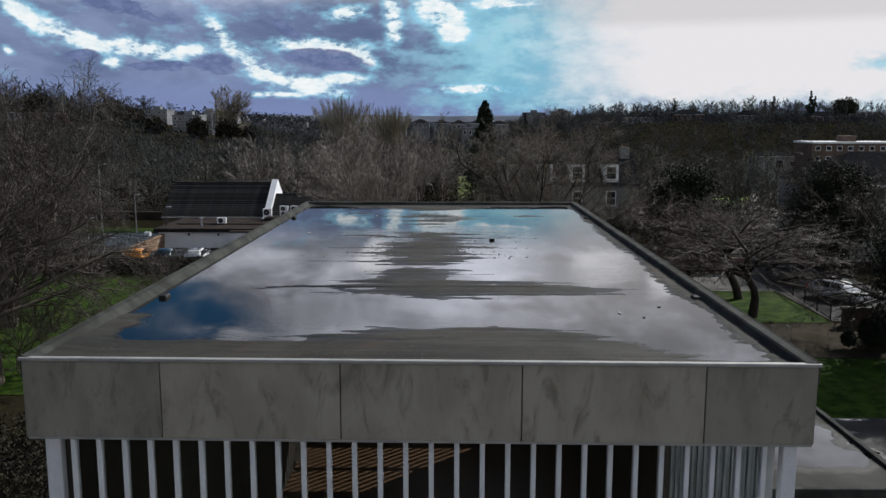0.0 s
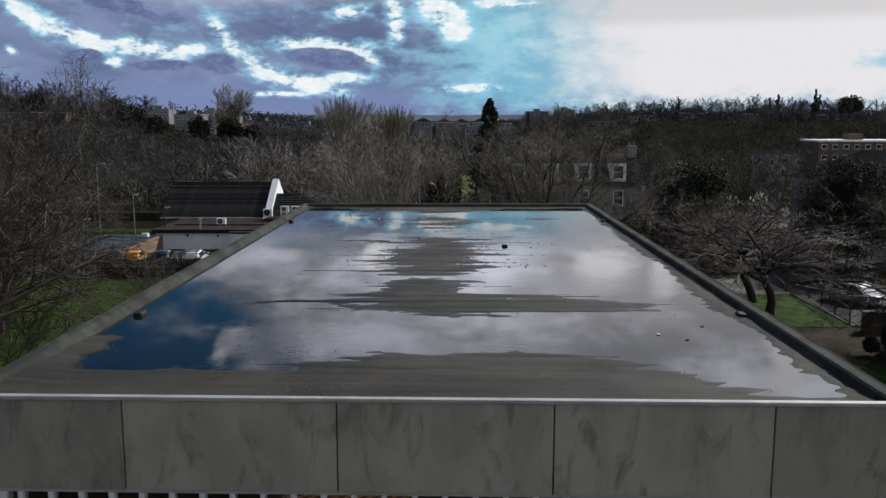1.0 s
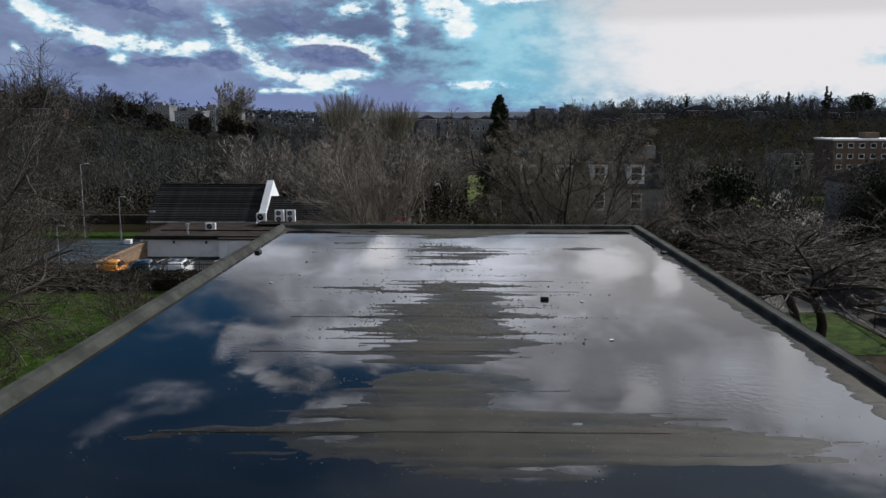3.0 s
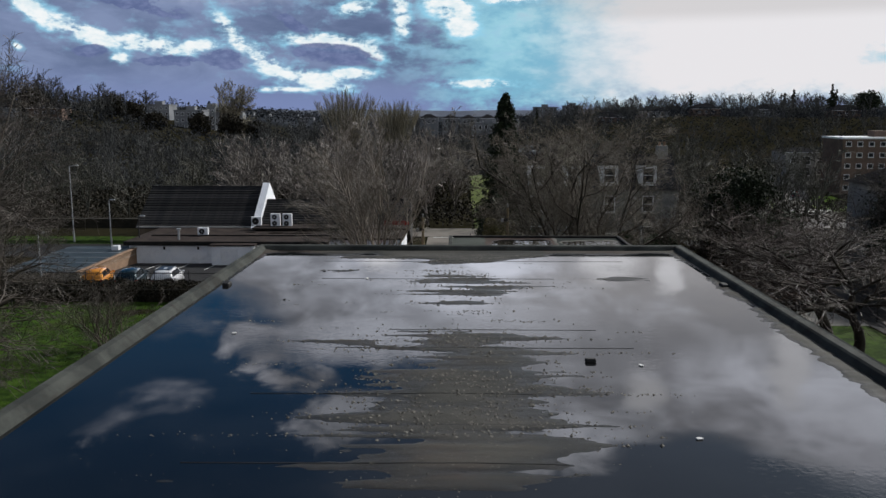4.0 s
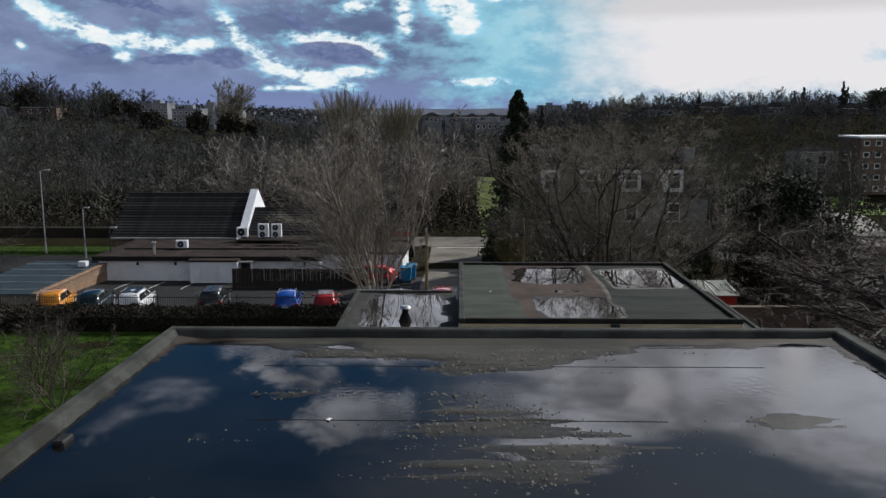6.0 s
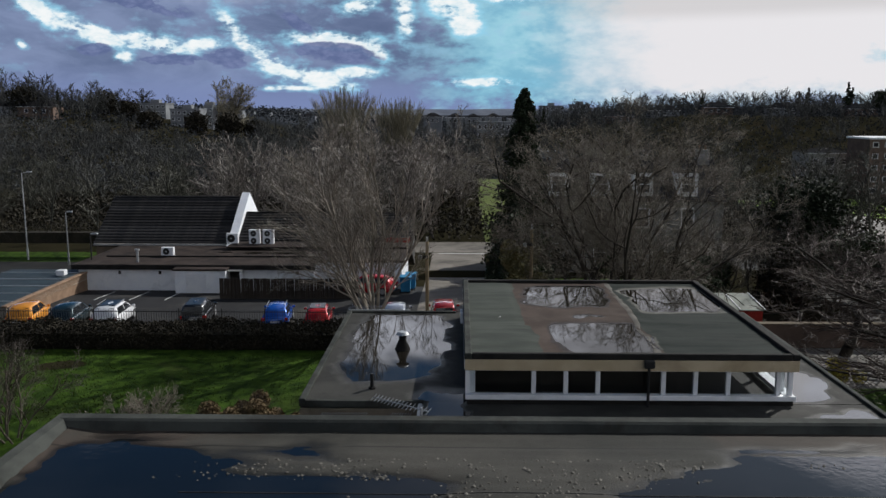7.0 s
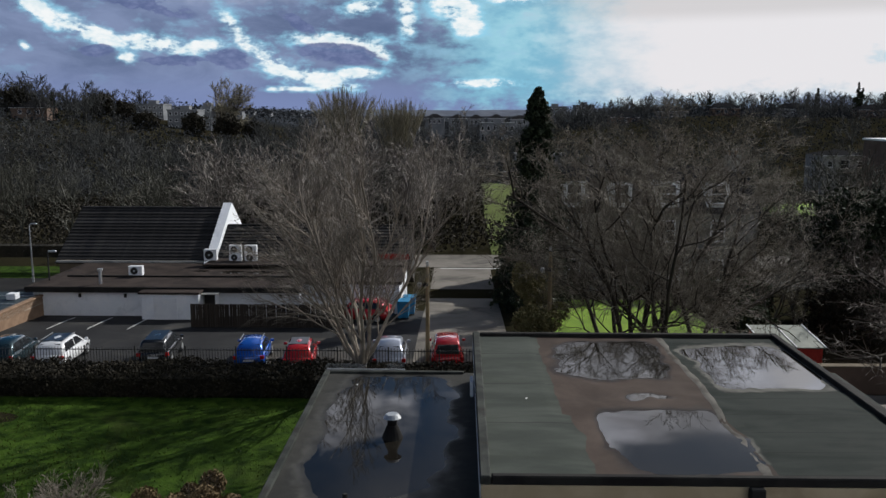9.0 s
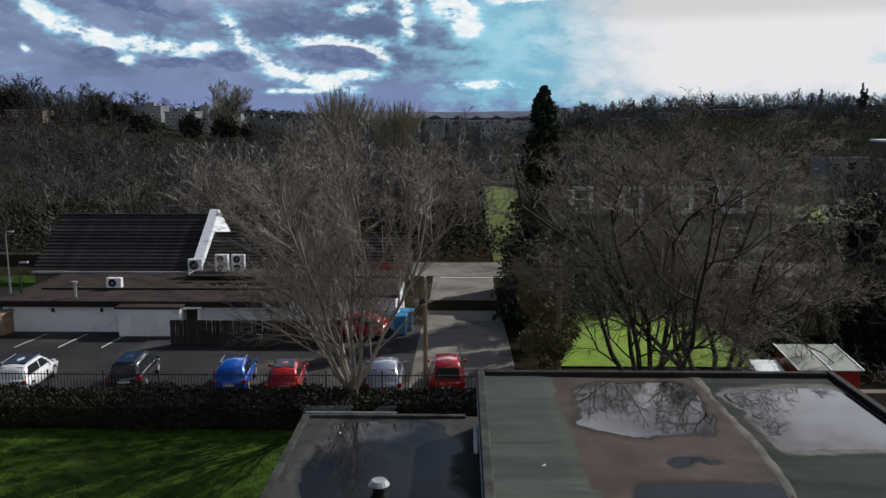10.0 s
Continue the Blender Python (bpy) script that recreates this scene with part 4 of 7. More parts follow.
def class_relief(x, y):
    u, w = x, y
    x = x + 0.7 * (fractal(u / 0.9, w / 0.9, 81, 5) - 0.5)
    y = y + 0.9 * (fractal(u / 0.9, w / 0.9, 85, 5) - 0.5)
    h = 0.02 + 0.02 * smooth(2.2 - u, -0.1, 0.15) + 0.02 * np.exp(-((x - 5.9) / 0.22) ** 2)
    for cx, cy, rx, ry, a in ((4.15, 42.5, 1.6, 1.7, 46), (4.55, 36.9, 1.55, 1.9, 44), (7.7, 42.0, 1.55, 1.95, 46), (4.5, 39.45, 0.5, 0.2, 28)):
        h = h - a * 0.001 * np.exp(-np.abs((x - cx) / rx) ** 4 - np.abs((y - cy) / ry) ** 4)
    # the felt of the east part lies in soft rolls between its laps
    rolls = 0.012 * np.abs(np.sin((w - 34.9 + 0.15 * fractal(u, w, 57)) * math.pi / 1.04)) * smooth(u, 5.95, 6.4) * smooth(40.2 - w, 0, 0.8)
    return h + rolls + 0.012 * (fractal(x / 0.8, y / 0.8, 51, 4) - 0.5)


def make_class_block():
    b = tagged(empty("class_block"), "small flat-roofed classroom block with tan fascia and window band", "building")
    # deck in strips of differing felt
    for x0, x1, key in ((SX0 + 0.2, 2.34, "felt_light"), (2.34, 5.86, "felt_brown"), (5.86, SX1 - 0.2, "felt_green")):
        strip = sheet("roof_deck", x0, x1, SY0 + 0.15, SY1 - 0.2, 0.08, lambda x, y: FELT + class_relief(x, y), M[key], b)
        # the laps between the felts wander
        co = np.empty(len(strip.data.vertices) * 3, dtype=np.float32)
        strip.data.vertices.foreach_get("co", co)
        co = co.reshape(-1, 3)
        px, py = co[:, 0].astype(float), co[:, 1].astype(float)
        wander = 0.34 * (fractal(py / 0.9, py * 0 + 3.3, 93) - 0.5)
        co[:, 0] = px + (wander + 0.22 * smooth(38.2 - py, -0.05, 0.05)) * np.exp(-((px - 2.34) / 0.45) ** 2) + 0.8 * wander * np.exp(-((px - 5.86) / 0.45) ** 2)
        strip.data.vertices.foreach_set("co", co.ravel())
        strip.data.update()
    # scuffed pale lap between the silted felt and the east part
    ny = 90
    py = np.linspace(SY0 + 0.25, SY1 - 0.28, ny)
    mid = 5.88 - 0.2 * smooth(40.5 - py, 0, 4.5) + 0.27 * (fractal(py / 0.9, py * 0 + 3.3, 93) - 0.5)
    half = 0.06 + 0.10 * fractal(py / 0.5, py * 0 + 1.7, 95)
    rows = [np.stack([mid + k * half, py, FELT + class_relief(mid + k * half, py) + h], 1) for k, h in ((-1, -0.01), (-0.6, 0.006), (0.6, 0.006), (1, -0.01))]
    i = np.arange(ny - 1)
    faces = np.concatenate([np.stack([k * ny + i, (k + 1) * ny + i, (k + 1) * ny + i + 1, k * ny + i + 1], 1) for k in range(3)])
    link("lap", mesh_of("lap", np.concatenate(rows), faces), M["felt_pale"], b, "pale scuffed felt lap")
    part("roof_slab", boxes((SX0 + 0.05, SX1 - 0.05, SY0 + 0.05, SY1 - 0.05, 6.02, STOP - 0.17)), M["felt_dark"], b)
    for r in ((SX0, SX0 + 0.2, SY0, SY1), (SX1 - 0.2, SX1, SY0, SY1), (SX0 + 0.21, SX1 - 0.21, SY1 - 0.2, SY1), (SX0 + 0.21, SX1 - 0.21, SY0, SY0 + 0.16)):
        part("kerb", boxes((*r, STOP - 0.17, STOP), bevel=0.025), M["felt_kerb"] if r[1] - r[0] < 1 and r[0] < 1 else M["felt_dark"], b)
    part("fascia", boxes((SX0 + 0.02, SX1 - 0.02, SY0 + 0.0, SY0 + 0.06, 6.03, STOP - 0.17), bevel=0.006), M["fascia_tan"], b, "tan painted fascia board")
    for x in (SX0, SX1 - 0.06):
        part("fascia", boxes((x, x + 0.06, SY0 + 0.07, SY1, 6.03, STOP - 0.17), bevel=0.006), M["white"], b)
    # window band
    y = SY0 + 0.22
    part("sill", boxes((SX0 + 0.03, SX1 - 0.03, SY0 + 0.05, SY0 + 0.3, 5.2, 5.33), bevel=0.012), M["white"], b, "white painted sill")
    part("head", boxes((SX0 + 0.1, SX1 - 0.1, y - 0.03, y + 0.05, 5.97, 6.03)), M["white"], b)
    posts = (0.55, 2.33, 3.19, 4.05, 5.80, 6.66, 7.53, 8.86, 9.18)
    for x in posts:
        part("post", boxes((x - 0.06, x + 0.06, y - 0.05, y + 0.07, 5.33, 5.97), bevel=0.006), M["white"], b)
    for a, c in zip(posts, posts[1:]):
        p = part("pane", boxes((a + 0.06, c - 0.06, y, y + 0.008, 5.33, 5.97)), M["pane"], b)
        p.visible_shadow = False
    for k in range(6):
        yy = SY0 + 0.6 + k * 1.72
        part("post", boxes((SX1 - 0.3, SX1 - 0.18, yy - 0.05, yy + 0.05, 5.33, 6.03)), M["white"], b)
    part("side_sill", boxes((SX1 - 0.32, SX1 - 0.02, SY0 + 0.31, SY1 - 0.1, 5.2, 5.33), bevel=0.01), M["white"], b)
    part("side_wall", boxes((SX0 + 0.1, SX0 + 0.3, SY0 + 0.31, SY1 - 0.1, 5.02, 6.02)), M["render_white"], b)
    part("back_wall", boxes((SX0 + 0.31, SX1 - 0.33, SY1 - 0.3, SY1 - 0.1, 5.02, 6.02)), M["wall_in"], b)
    part("lower_wall", boxes((SX0 + 0.08, SX1 - 0.08, SY0 + 0.12, SY0 + 0.28, 4.98, 5.19)), M["felt_dark"], b)
    part("room_floor", boxes((SX0 + 0.31, SX1 - 0.33, SY0 + 0.31, SY1 - 0.31, 5.07, 5.12)), M["dark"], b)
    for x in (1.3, 4.6, 6.1, 8.0):
        part("ceiling_light", boxes((x - 0.15, x + 0.15, 36.4, 36.55, 5.86, 5.9)), M["white"], b)
    # downpipe and hopper on the front
    part("hopper", boxes((5.21, 5.49, SY0 - 0.16, SY0 - 0.01, 6.14, 6.36), bevel=0.03), M["black"], b, "black rainwater hopper")
    part("downpipe", tubes(((5.35, SY0 - 0.06, 6.2), (5.35, SY0 - 0.06, 5.06), 0.04)), M["black"], b, "black downpipe")
    part("meter_box", boxes((SX0 - 0.1, SX0 - 0.01, 41.9, 42.5, 5.5, 5.9), bevel=0.02), M["white"], b)
    return b


make_class_block()
tagged(part("class_pool", boxes((SX0 + 0.25, SX1 - 0.25, SY0 + 0.2, SY1 - 0.25, FELT - 0.02, FELT)), M["puddle_still"]), "rainwater pools on the classroom roof", "puddle", kind="structure")

# ---- trees ----


def grow(seed, height, spread, levels=4, stems=1, kids=(9, 7, 6, 5), r=None, up=0.25, twig=0.01, first=0.25, lean=0.9, bend=0.16, runs=(7, 5, 4, 3, 2), foot=0.25, tilt=0.4, fat=0.04):
    """Limbs of a bare tree: arrays of start, end, start radius, end radius and level."""
    rng = np.random.RandomState(seed)
    out = []
    r = r or height * 0.022

    def limb(p, d, length, rad, level):
        n = runs[min(level, 4)]
        pts = [p]
        for k in range(n):
            d = d + rng.normal(0, bend, 3) + np.array([0, 0, up * (0.35 if level == 0 else 0.3)])
            d = d / np.linalg.norm(d)
            pts.append(pts[-1] + d * length / n)
        tip = max(rad * (0.35 if level else 0.3), twig * 0.7)
        for k in range(n):
            a = rad + (tip - rad) * k / n
            b = rad + (tip - rad) * (k + 1) / n
            out.append((*pts[k], *pts[k + 1], a, b, level))
        if level >= levels:
            return
        count = kids[level]
        for k in range(count):
            f = (first if level == 0 else 0.22) + (1 - (first if level == 0 else 0.22)) * (k + rng.uniform(0.2, 0.9)) / count
            i = min(int(f * n), n - 1)
            q = pts[i] + (pts[i + 1] - pts[i]) * (f * n - i)
            axis = (pts[i + 1] - pts[i]) / np.linalg.norm(pts[i + 1] - pts[i])
            side = rng.normal(0, 1, 3)
            side = side - axis * side.dot(axis)
            side = side / (np.linalg.norm(side) + 1e-6)
            ang = lean * rng.uniform(0.65, 1.15) * (1.0 if level == 0 else 0.85)
            nd = axis * math.cos(ang) + side * math.sin(ang)
            if level == 0:
                ln = spread * rng.uniform(0.75, 1.15) * (1.15 - 0.55 * f)
            else:
                ln = length * rng.uniform(0.38, 0.62) * (1.1 - 0.4 * f)
            here = rad + (tip - rad) * f
            limb(q, nd, ln, max(min(here * 0.66, ln * fat + twig * 0.6), twig), level + 1)

    for s in range(stems):
        a = 2 * math.pi * (s + rng.uniform(0, 0.6)) / stems
        o = 0.0 if stems == 1 else foot
        k = 0.0 if stems == 1 else tilt * rng.uniform(0.35, 1.25)
        d = np.array([math.cos(a) * k, math.sin(a) * k, 1.0])
        limb(np.array([math.cos(a) * o, math.sin(a) * o, -0.1]), d / np.linalg.norm(d), height * (0.86 if stems == 1 else rng.uniform(0.75, 0.95)), r / (stems ** 0.5), 0)
    return np.array(out)


def vase(seed, fork, height, stems, r, tilt=0.8, up=0.13, kids=(13, 8, 6, 4), twig=0.0062):
    """A short trunk that breaks low into a dome of upswept limbs."""
    seg = grow(seed, height, height * 0.36, 4, stems, kids, r=r * stems ** 0.5, up=up, twig=twig, first=0.10, lean=0.62, bend=0.12, runs=(9, 6, 4, 2, 1), foot=0.16, tilt=tilt, fat=0.011)
    seg[:, [2, 5]] += fork
    low = [(0, 0, -0.2, 0.02, 0, 0.4, 0.42, 0.32, 0), (0.02, 0, 0.4, 0, 0.02, fork + 0.35, 0.32, 0.24, 0)]
    return np.concatenate([np.array(low), seg])


def fan(seed, fork, height, stems, spread, twig):
    """A poplar: straight shoots of one length rising out of a few limbs, closing to a rounded top."""
    rng = np.random.RandomState(seed)
    out = [(0, 0, -0.3, 0, 0, fork, 0.5, 0.38, 0)]
    for k in range(stems):
        a, e = rng.uniform(0, 2 * math.pi), spread * rng.uniform(0, 1) ** 0.6
        d = np.array([math.cos(a) * math.sin(e), math.sin(a) * math.sin(e), math.cos(e)])
        p = np.array([0, 0, fork * rng.uniform(0.55, 1.0)])
        q = np.array([0, 0, fork]) + d * (height - fork) * rng.uniform(0.74, 1.04)
        m = p + (q - p) * 0.45 + np.array([d[0], d[1], 0]) * 0.9
        out += [(*p, *m, 0.09, 0.045, 1), (*m, *q, 0.045, twig, 2)]
        for j in range(26):
            f = rng.uniform(0.12, 0.98)
            b = m + (q - m) * f if f > 0.4 else p + (m - p) * (f / 0.4)
            t = d + rng.normal(0, 0.22, 3) + np.array([0, 0, 0.25])
            c = b + t / np.linalg.norm(t) * rng.uniform(0.8, 2.6) * (1.1 - 0.55 * f)
            out.append((*b, *c, twig * 1.2, twig * 0.8, 2))
    return np.array(out)


def lifted(seg, z):
    """Take off the twigs that hang lower than z."""
    return seg[(seg[:, 8] < 1) | (np.minimum(seg[:, 2], seg[:, 5]) > z)]


def flatten(seg, z0=3.6, k=0.42):
    """Press the crown above z0 down to an umbrella."""
    for c in (2, 5):
        seg[:, c] = np.where(seg[:, c] > z0, z0 + (seg[:, c] - z0) * k, seg[:, c])
    return seg


def stick_mesh(name, seg, sides=3):
    """Tapered rods along the limbs, as one mesh."""
    p, q = seg[:, 0:3], seg[:, 3:6]
    ax = q - p
    ln = np.linalg.norm(ax, axis=1, keepdims=True)
    ax = ax / np.maximum(ln, 1e-6)
    ref = np.where(np.abs(ax[:, 2:3]) > 0.9, np.array([[1.0, 0, 0]]), np.array([[0, 0, 1.0]]))
    u = np.cross(ax, ref)
    u = u / np.linalg.norm(u, axis=1, keepdims=True)
    w = np.cross(ax, u)
    ring = []
    for base, rad in ((p, seg[:, 6:7]), (q, seg[:, 7:8])):
        for k in range(sides):
            a = 2 * math.pi * k / sides
            ring.append(base + rad * (u * math.cos(a) + w * math.sin(a)))
    v = np.stack(ring, 1).reshape(-1, 3)
    b = np.arange(len(seg))[:, None] * 2 * sides
    f = np.concatenate([np.concatenate([b + k, b + (k + 1) % sides, b + sides + (k + 1) % sides, b + sides + k], 1) for k in range(sides)])
    me = mesh_of(name, v, f)
    me.polygons.foreach_set("use_smooth", [True] * len(me.polygons))
    return me


def leaf_mesh(name, centres, size, seed, flatness=0.6):
    """Many small leaf quads at the given centres, turned at random."""
    rng = np.random.RandomState(seed)
    n = len(centres)
    a = rng.normal(0, 1, (n, 3))
    a = a / np.linalg.norm(a, axis=1, keepdims=True)
    b = np.cross(a, rng.normal(0, 1, (n, 3)))
    b = b / np.linalg.norm(b, axis=1, keepdims=True)
    s = size * rng.uniform(0.6, 1.4, (n, 1))
    v = np.stack([centres - a * s, centres + b * s * flatness, centres + a * s, centres - b * s * flatness], 1).reshape(-1, 3)
    return mesh_of(name, v, np.arange(4 * n).reshape(-1, 4))


def bare_tree(name, x, y, z, seg, label, bark="bark", twigs="twig", group="", split=1, rz=0.0, category="tree"):
    t = tagged(empty(name, x, y, z, rz), label, category, group)
    thick, thin = seg[seg[:, 8] <= split], seg[seg[:, 8] > split]
    link("trunk", stick_mesh("trunk", thick, 7), M[bark], t)
    link("crown", stick_mesh("crown", thin, 3), M[twigs], t)
    return t


def conifer(name, x, y, z, height, radius, seed, label, n=9000, leaf=0.13, taper=1.0):
    """Whorls of drooping branches, each hung with needle sprays of its own length."""
    rng = np.random.RandomState(seed)
    t = tagged(empty(name, x, y, z), label, "tree")
    part("trunk", tubes(((0, 0, -0.1), (0, 0, height * 0.96), radius * 0.08), sides=7), M["bark"], t)
    k = max(60, n // 45)
    f = np.sort(rng.uniform(0.02, 1.0, k))
    a = rng.uniform(0, 2 * math.pi, k)
    reach = radius * (1 - f) ** taper * rng.uniform(0.5, 1.15, k) + 0.03 * radius
    i = rng.randint(0, k, n)
    u = rng.uniform(0.05, 1.0, n) ** 0.8
    d = reach[i] * u
    spray = 0.04 + 0.09 * reach[i] * (1.1 - u)
    c = np.stack([d * np.cos(a[i]), d * np.sin(a[i]), f[i] * height + 0.18 * d - 0.45 * d * u], 1) + rng.normal(0, 1, (n, 3)) * spray[:, None]
    c[:, 2] = np.maximum(c[:, 2], 0.1)
    link("crown", leaf_mesh("crown", c, leaf, seed), M["needle"], t)
    return t


def bush(name, x, y, z, rx, ry, h, seed, label, material, n=5000, leaf=0.07, category="shrub", parent=None):
    rng = np.random.RandomState(seed)
    t = parent or tagged(empty(name, x, y, z), label, category)
    k = max(6, int(rx * ry * h * 0.9))
    dd = rng.normal(0, 1, (k, 3))
    dd = dd / np.linalg.norm(dd, axis=1, keepdims=True) * rng.uniform(0.3, 0.8, (k, 1))
    cc = np.stack([dd[:, 0] * rx, dd[:, 1] * ry, 0.48 * h + dd[:, 2] * 0.5 * h], 1)
    cr = rng.uniform(0.22, 0.40, k) * min(rx, ry, h) * 1.1
    i = rng.randint(0, k, n)
    d = rng.normal(0, 1, (n, 3))
    d = d / np.linalg.norm(d, axis=1, keepdims=True)
    c = cc[i] + d * (cr[i] * rng.uniform(0.55, 1.05, n))[:, None]
    c[:, 2] = np.abs(c[:, 2])
    link("crown", leaf_mesh("crown", c, leaf, seed), material, t)
    seg = grow(seed, h * 0.9, max(rx, ry) * 0.6, 2, 5, (6, 4), r=0.05, twig=0.008, first=0.1, foot=0.015)
    link("trunk", stick_mesh("trunk", seg, 4), M["bark"], t)
    return t


# big bare trees close to the buildings
bare_tree("tree", -25.5, 40, 0, grow(11, 13.6, 8.4, 4, 4, (15, 9, 7, 4), r=0.42, up=0.02, twig=0.012, first=0.07, lean=1.05, bend=0.13, runs=(7, 4, 3, 2, 1), foot=0.2, tilt=0.3, fat=0.022), "large bare tree with dense drooping twigs on the lawn", twigs="twig_dark")
bare_tree("tree", -4.62, 59.4, 0, vase(27, 1.2, 10.8, 8, 0.10, tilt=0.7), "big bare tree with upswept pale branches by the car park", bark="bark_pale", twigs="twig", split=2)
bare_tree("tree", 8.1, 60.0, 0, flatten(grow(31, 14.6, 4.6, 4, 7, (13, 8, 7, 4), foot=0.12, tilt=0.55, runs=(8, 6, 4, 2, 1), r=0.34, up=0.12, twig=0.006, first=0.18, lean=0.85, bend=0.2, fat=0.0100), 9.5, 0.82), "tall many-stemmed bare tree on the garden lawn", bark="bark_dark", twigs="twig_mid")
bare_tree("tree", 10.9, 60.3, 0, flatten(grow(37, 14.4, 4.6, 4, 6, (13, 8, 7, 4), foot=0.3, tilt=0.5, runs=(8, 6, 4, 2, 1), r=0.30, up=0.12, twig=0.006, first=0.18, lean=0.85, bend=0.2, fat=0.0100), 9.5, 0.82), "forked bare tree on the garden lawn", bark="bark_dark", twigs="twig_mid")
bare_tree("tree", 21.3, 43.2, 0, lifted(flatten(grow(41, 5.7, 9.2, 4, 1, (15, 8, 6, 5), runs=(7, 5, 3, 2, 1), r=0.34, up=0.10, twig=0.010, first=0.46, lean=1.0, bend=0.2, fat=0.024)), 2.5), "spreading bare cherry tree beside the railings", bark="bark_dark", twigs="twig_cherry")
bare_tree("tree", 22.3, 48.8, 0, lifted(flatten(grow(43, 5.8, 9.0, 4, 1, (15, 8, 6, 5), runs=(7, 5, 3, 2, 1), r=0.34, up=0.10, twig=0.010, first=0.46, lean=1.0, bend=0.2, fat=0.024)), 2.5), "spreading bare cherry tree on the grass strip", bark="bark_dark", twigs="twig_cherry")
bare_tree("tree", 20.8, 57.0, 0, lifted(flatten(grow(47, 5.4, 8.6, 4, 1, (15, 8, 6, 5), runs=(7, 5, 3, 2, 1), r=0.32, up=0.10, twig=0.010, first=0.46, lean=1.0, bend=0.2, fat=0.024)), 2.5), "spreading bare cherry tree near the red shed", bark="bark_dark", twigs="twig_cherry")
bare_tree("tree", 28.2, 33.6, 0, grow(53, 11.0, 5.4, 4, 5, (12, 9, 6, 4), r=0.42, up=-0.02, twig=0.011, first=0.2, lean=1.05, bend=0.16, runs=(7, 4, 3, 2, 1), fat=0.022, tilt=0.2), "dark dense bare tree by the path", twigs="twig_dark")
bush("ivy", 27.7, 33.4, 0.3, 4.3, 3.6, 11.0, 54, "dense dark ivy clothing the tree by the path", M["needle"], n=60000, leaf=0.08)
bush("evergreen_tree", 34.8, 62.2, 0, 5.0, 4.4, 10.0, 57, "round dark evergreen tree by the street", M["needle"], n=40000, leaf=0.10, category="tree")
bare_tree("tree", 34.0, 61.4, 0, grow(58, 10.0, 5.0, 3, 5, (9, 7, 5), r=0.2, up=0.1, twig=0.012, first=0.2, lean=0.85), "bare twigs standing round the dark evergreen", twigs="twig_dark")
bare_tree("tree", -20.4, 28.6, 0, grow(59, 11.0, 6.2, 4, 2, (14, 9, 7, 4), r=0.5, up=0.0, twig=0.011, first=0.3, lean=1.05, bend=0.15, runs=(7, 4, 3, 2, 1), foot=0.15, tilt=0.25, fat=0.022), "stout bare tree with drooping dark twigs near the hall", twigs="twig_dark")
conifer("conifer", 5.3, 79.3, -1.0, 15.5, 3.2, 5, "tall dark narrow conifer behind the driveway", n=36000, taper=0.62)

# woods: a few grown forms, repeated as one tangled mass
FORMS = [grow(100 + i, 8.5, 3.6, 3, 1 + i % 2, (8, 6, 4), r=0.16, up=0.2, twig=0.026, first=0.12, lean=0.8, runs=(4, 3, 2, 1, 1)) for i in range(6)]
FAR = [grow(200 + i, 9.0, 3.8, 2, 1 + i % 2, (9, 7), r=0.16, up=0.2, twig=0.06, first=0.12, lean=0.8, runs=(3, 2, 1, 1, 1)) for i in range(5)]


def wood(name, spots, forms, material, label, seed, sides=3):
    rng = np.random.RandomState(seed)
    all_ = []
    for x, y, s in spots:
        g = forms[rng.randint(len(forms))].copy()
        a = rng.uniform(0, 2 * math.pi)
        R = np.array([[math.cos(a), -math.sin(a), 0], [math.sin(a), math.cos(a), 0], [0, 0, 1]]) * s
        o = np.array([x, y, float(land(x, y))])
        g[:, 0:3], g[:, 3:6] = g[:, 0:3] @ R.T + o, g[:, 3:6] @ R.T + o
        g[:, 6:8] *= s
        all_.append(g)
    tagged(link(name, stick_mesh(name, np.concatenate(all_), sides), M[material]), label, "trees", kind="stuff")


def scatter(seed, n, x0, x1, y0, y1, s0, s1, keep=lambda x, y: True):
    rng = np.random.RandomState(seed)
    out = []
    while len(out) < n:
        x, y = rng.uniform(x0, x1), rng.uniform(y0, y1)
        if keep(x, y):
            out.append((x, y, rng.uniform(s0, s1)))
    return out


inview = lambda x, y: abs(x - 0.5) < 0.60 * (y + 14)
wood("woodland", scatter(1, 58, -75, -6, 106, 150, 0.8, 1.15, inview), FORMS, "twig_green", "bare thicket of young trees beyond the street", 1)
wood("woodland", scatter(2, 52, -30, 24, 106, 150, 1.0, 1.5, lambda x, y: not (1.2 < x < 17)), FORMS, "twig_red", "reddish bare trees beyond the driveway", 2)
wood("woodland", scatter(3, 50, 22, 75, 106, 170, 0.9, 1.3, lambda x, y: inview(x, y) and not (x > 50 and y > 104)), FORMS, "twig_green", "bare trees on the valley side", 3)
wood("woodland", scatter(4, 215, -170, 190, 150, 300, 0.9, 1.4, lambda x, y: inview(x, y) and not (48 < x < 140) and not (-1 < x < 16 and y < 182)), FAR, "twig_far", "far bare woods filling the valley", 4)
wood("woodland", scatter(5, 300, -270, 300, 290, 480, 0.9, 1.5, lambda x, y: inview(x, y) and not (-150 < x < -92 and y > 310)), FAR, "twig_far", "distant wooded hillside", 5)


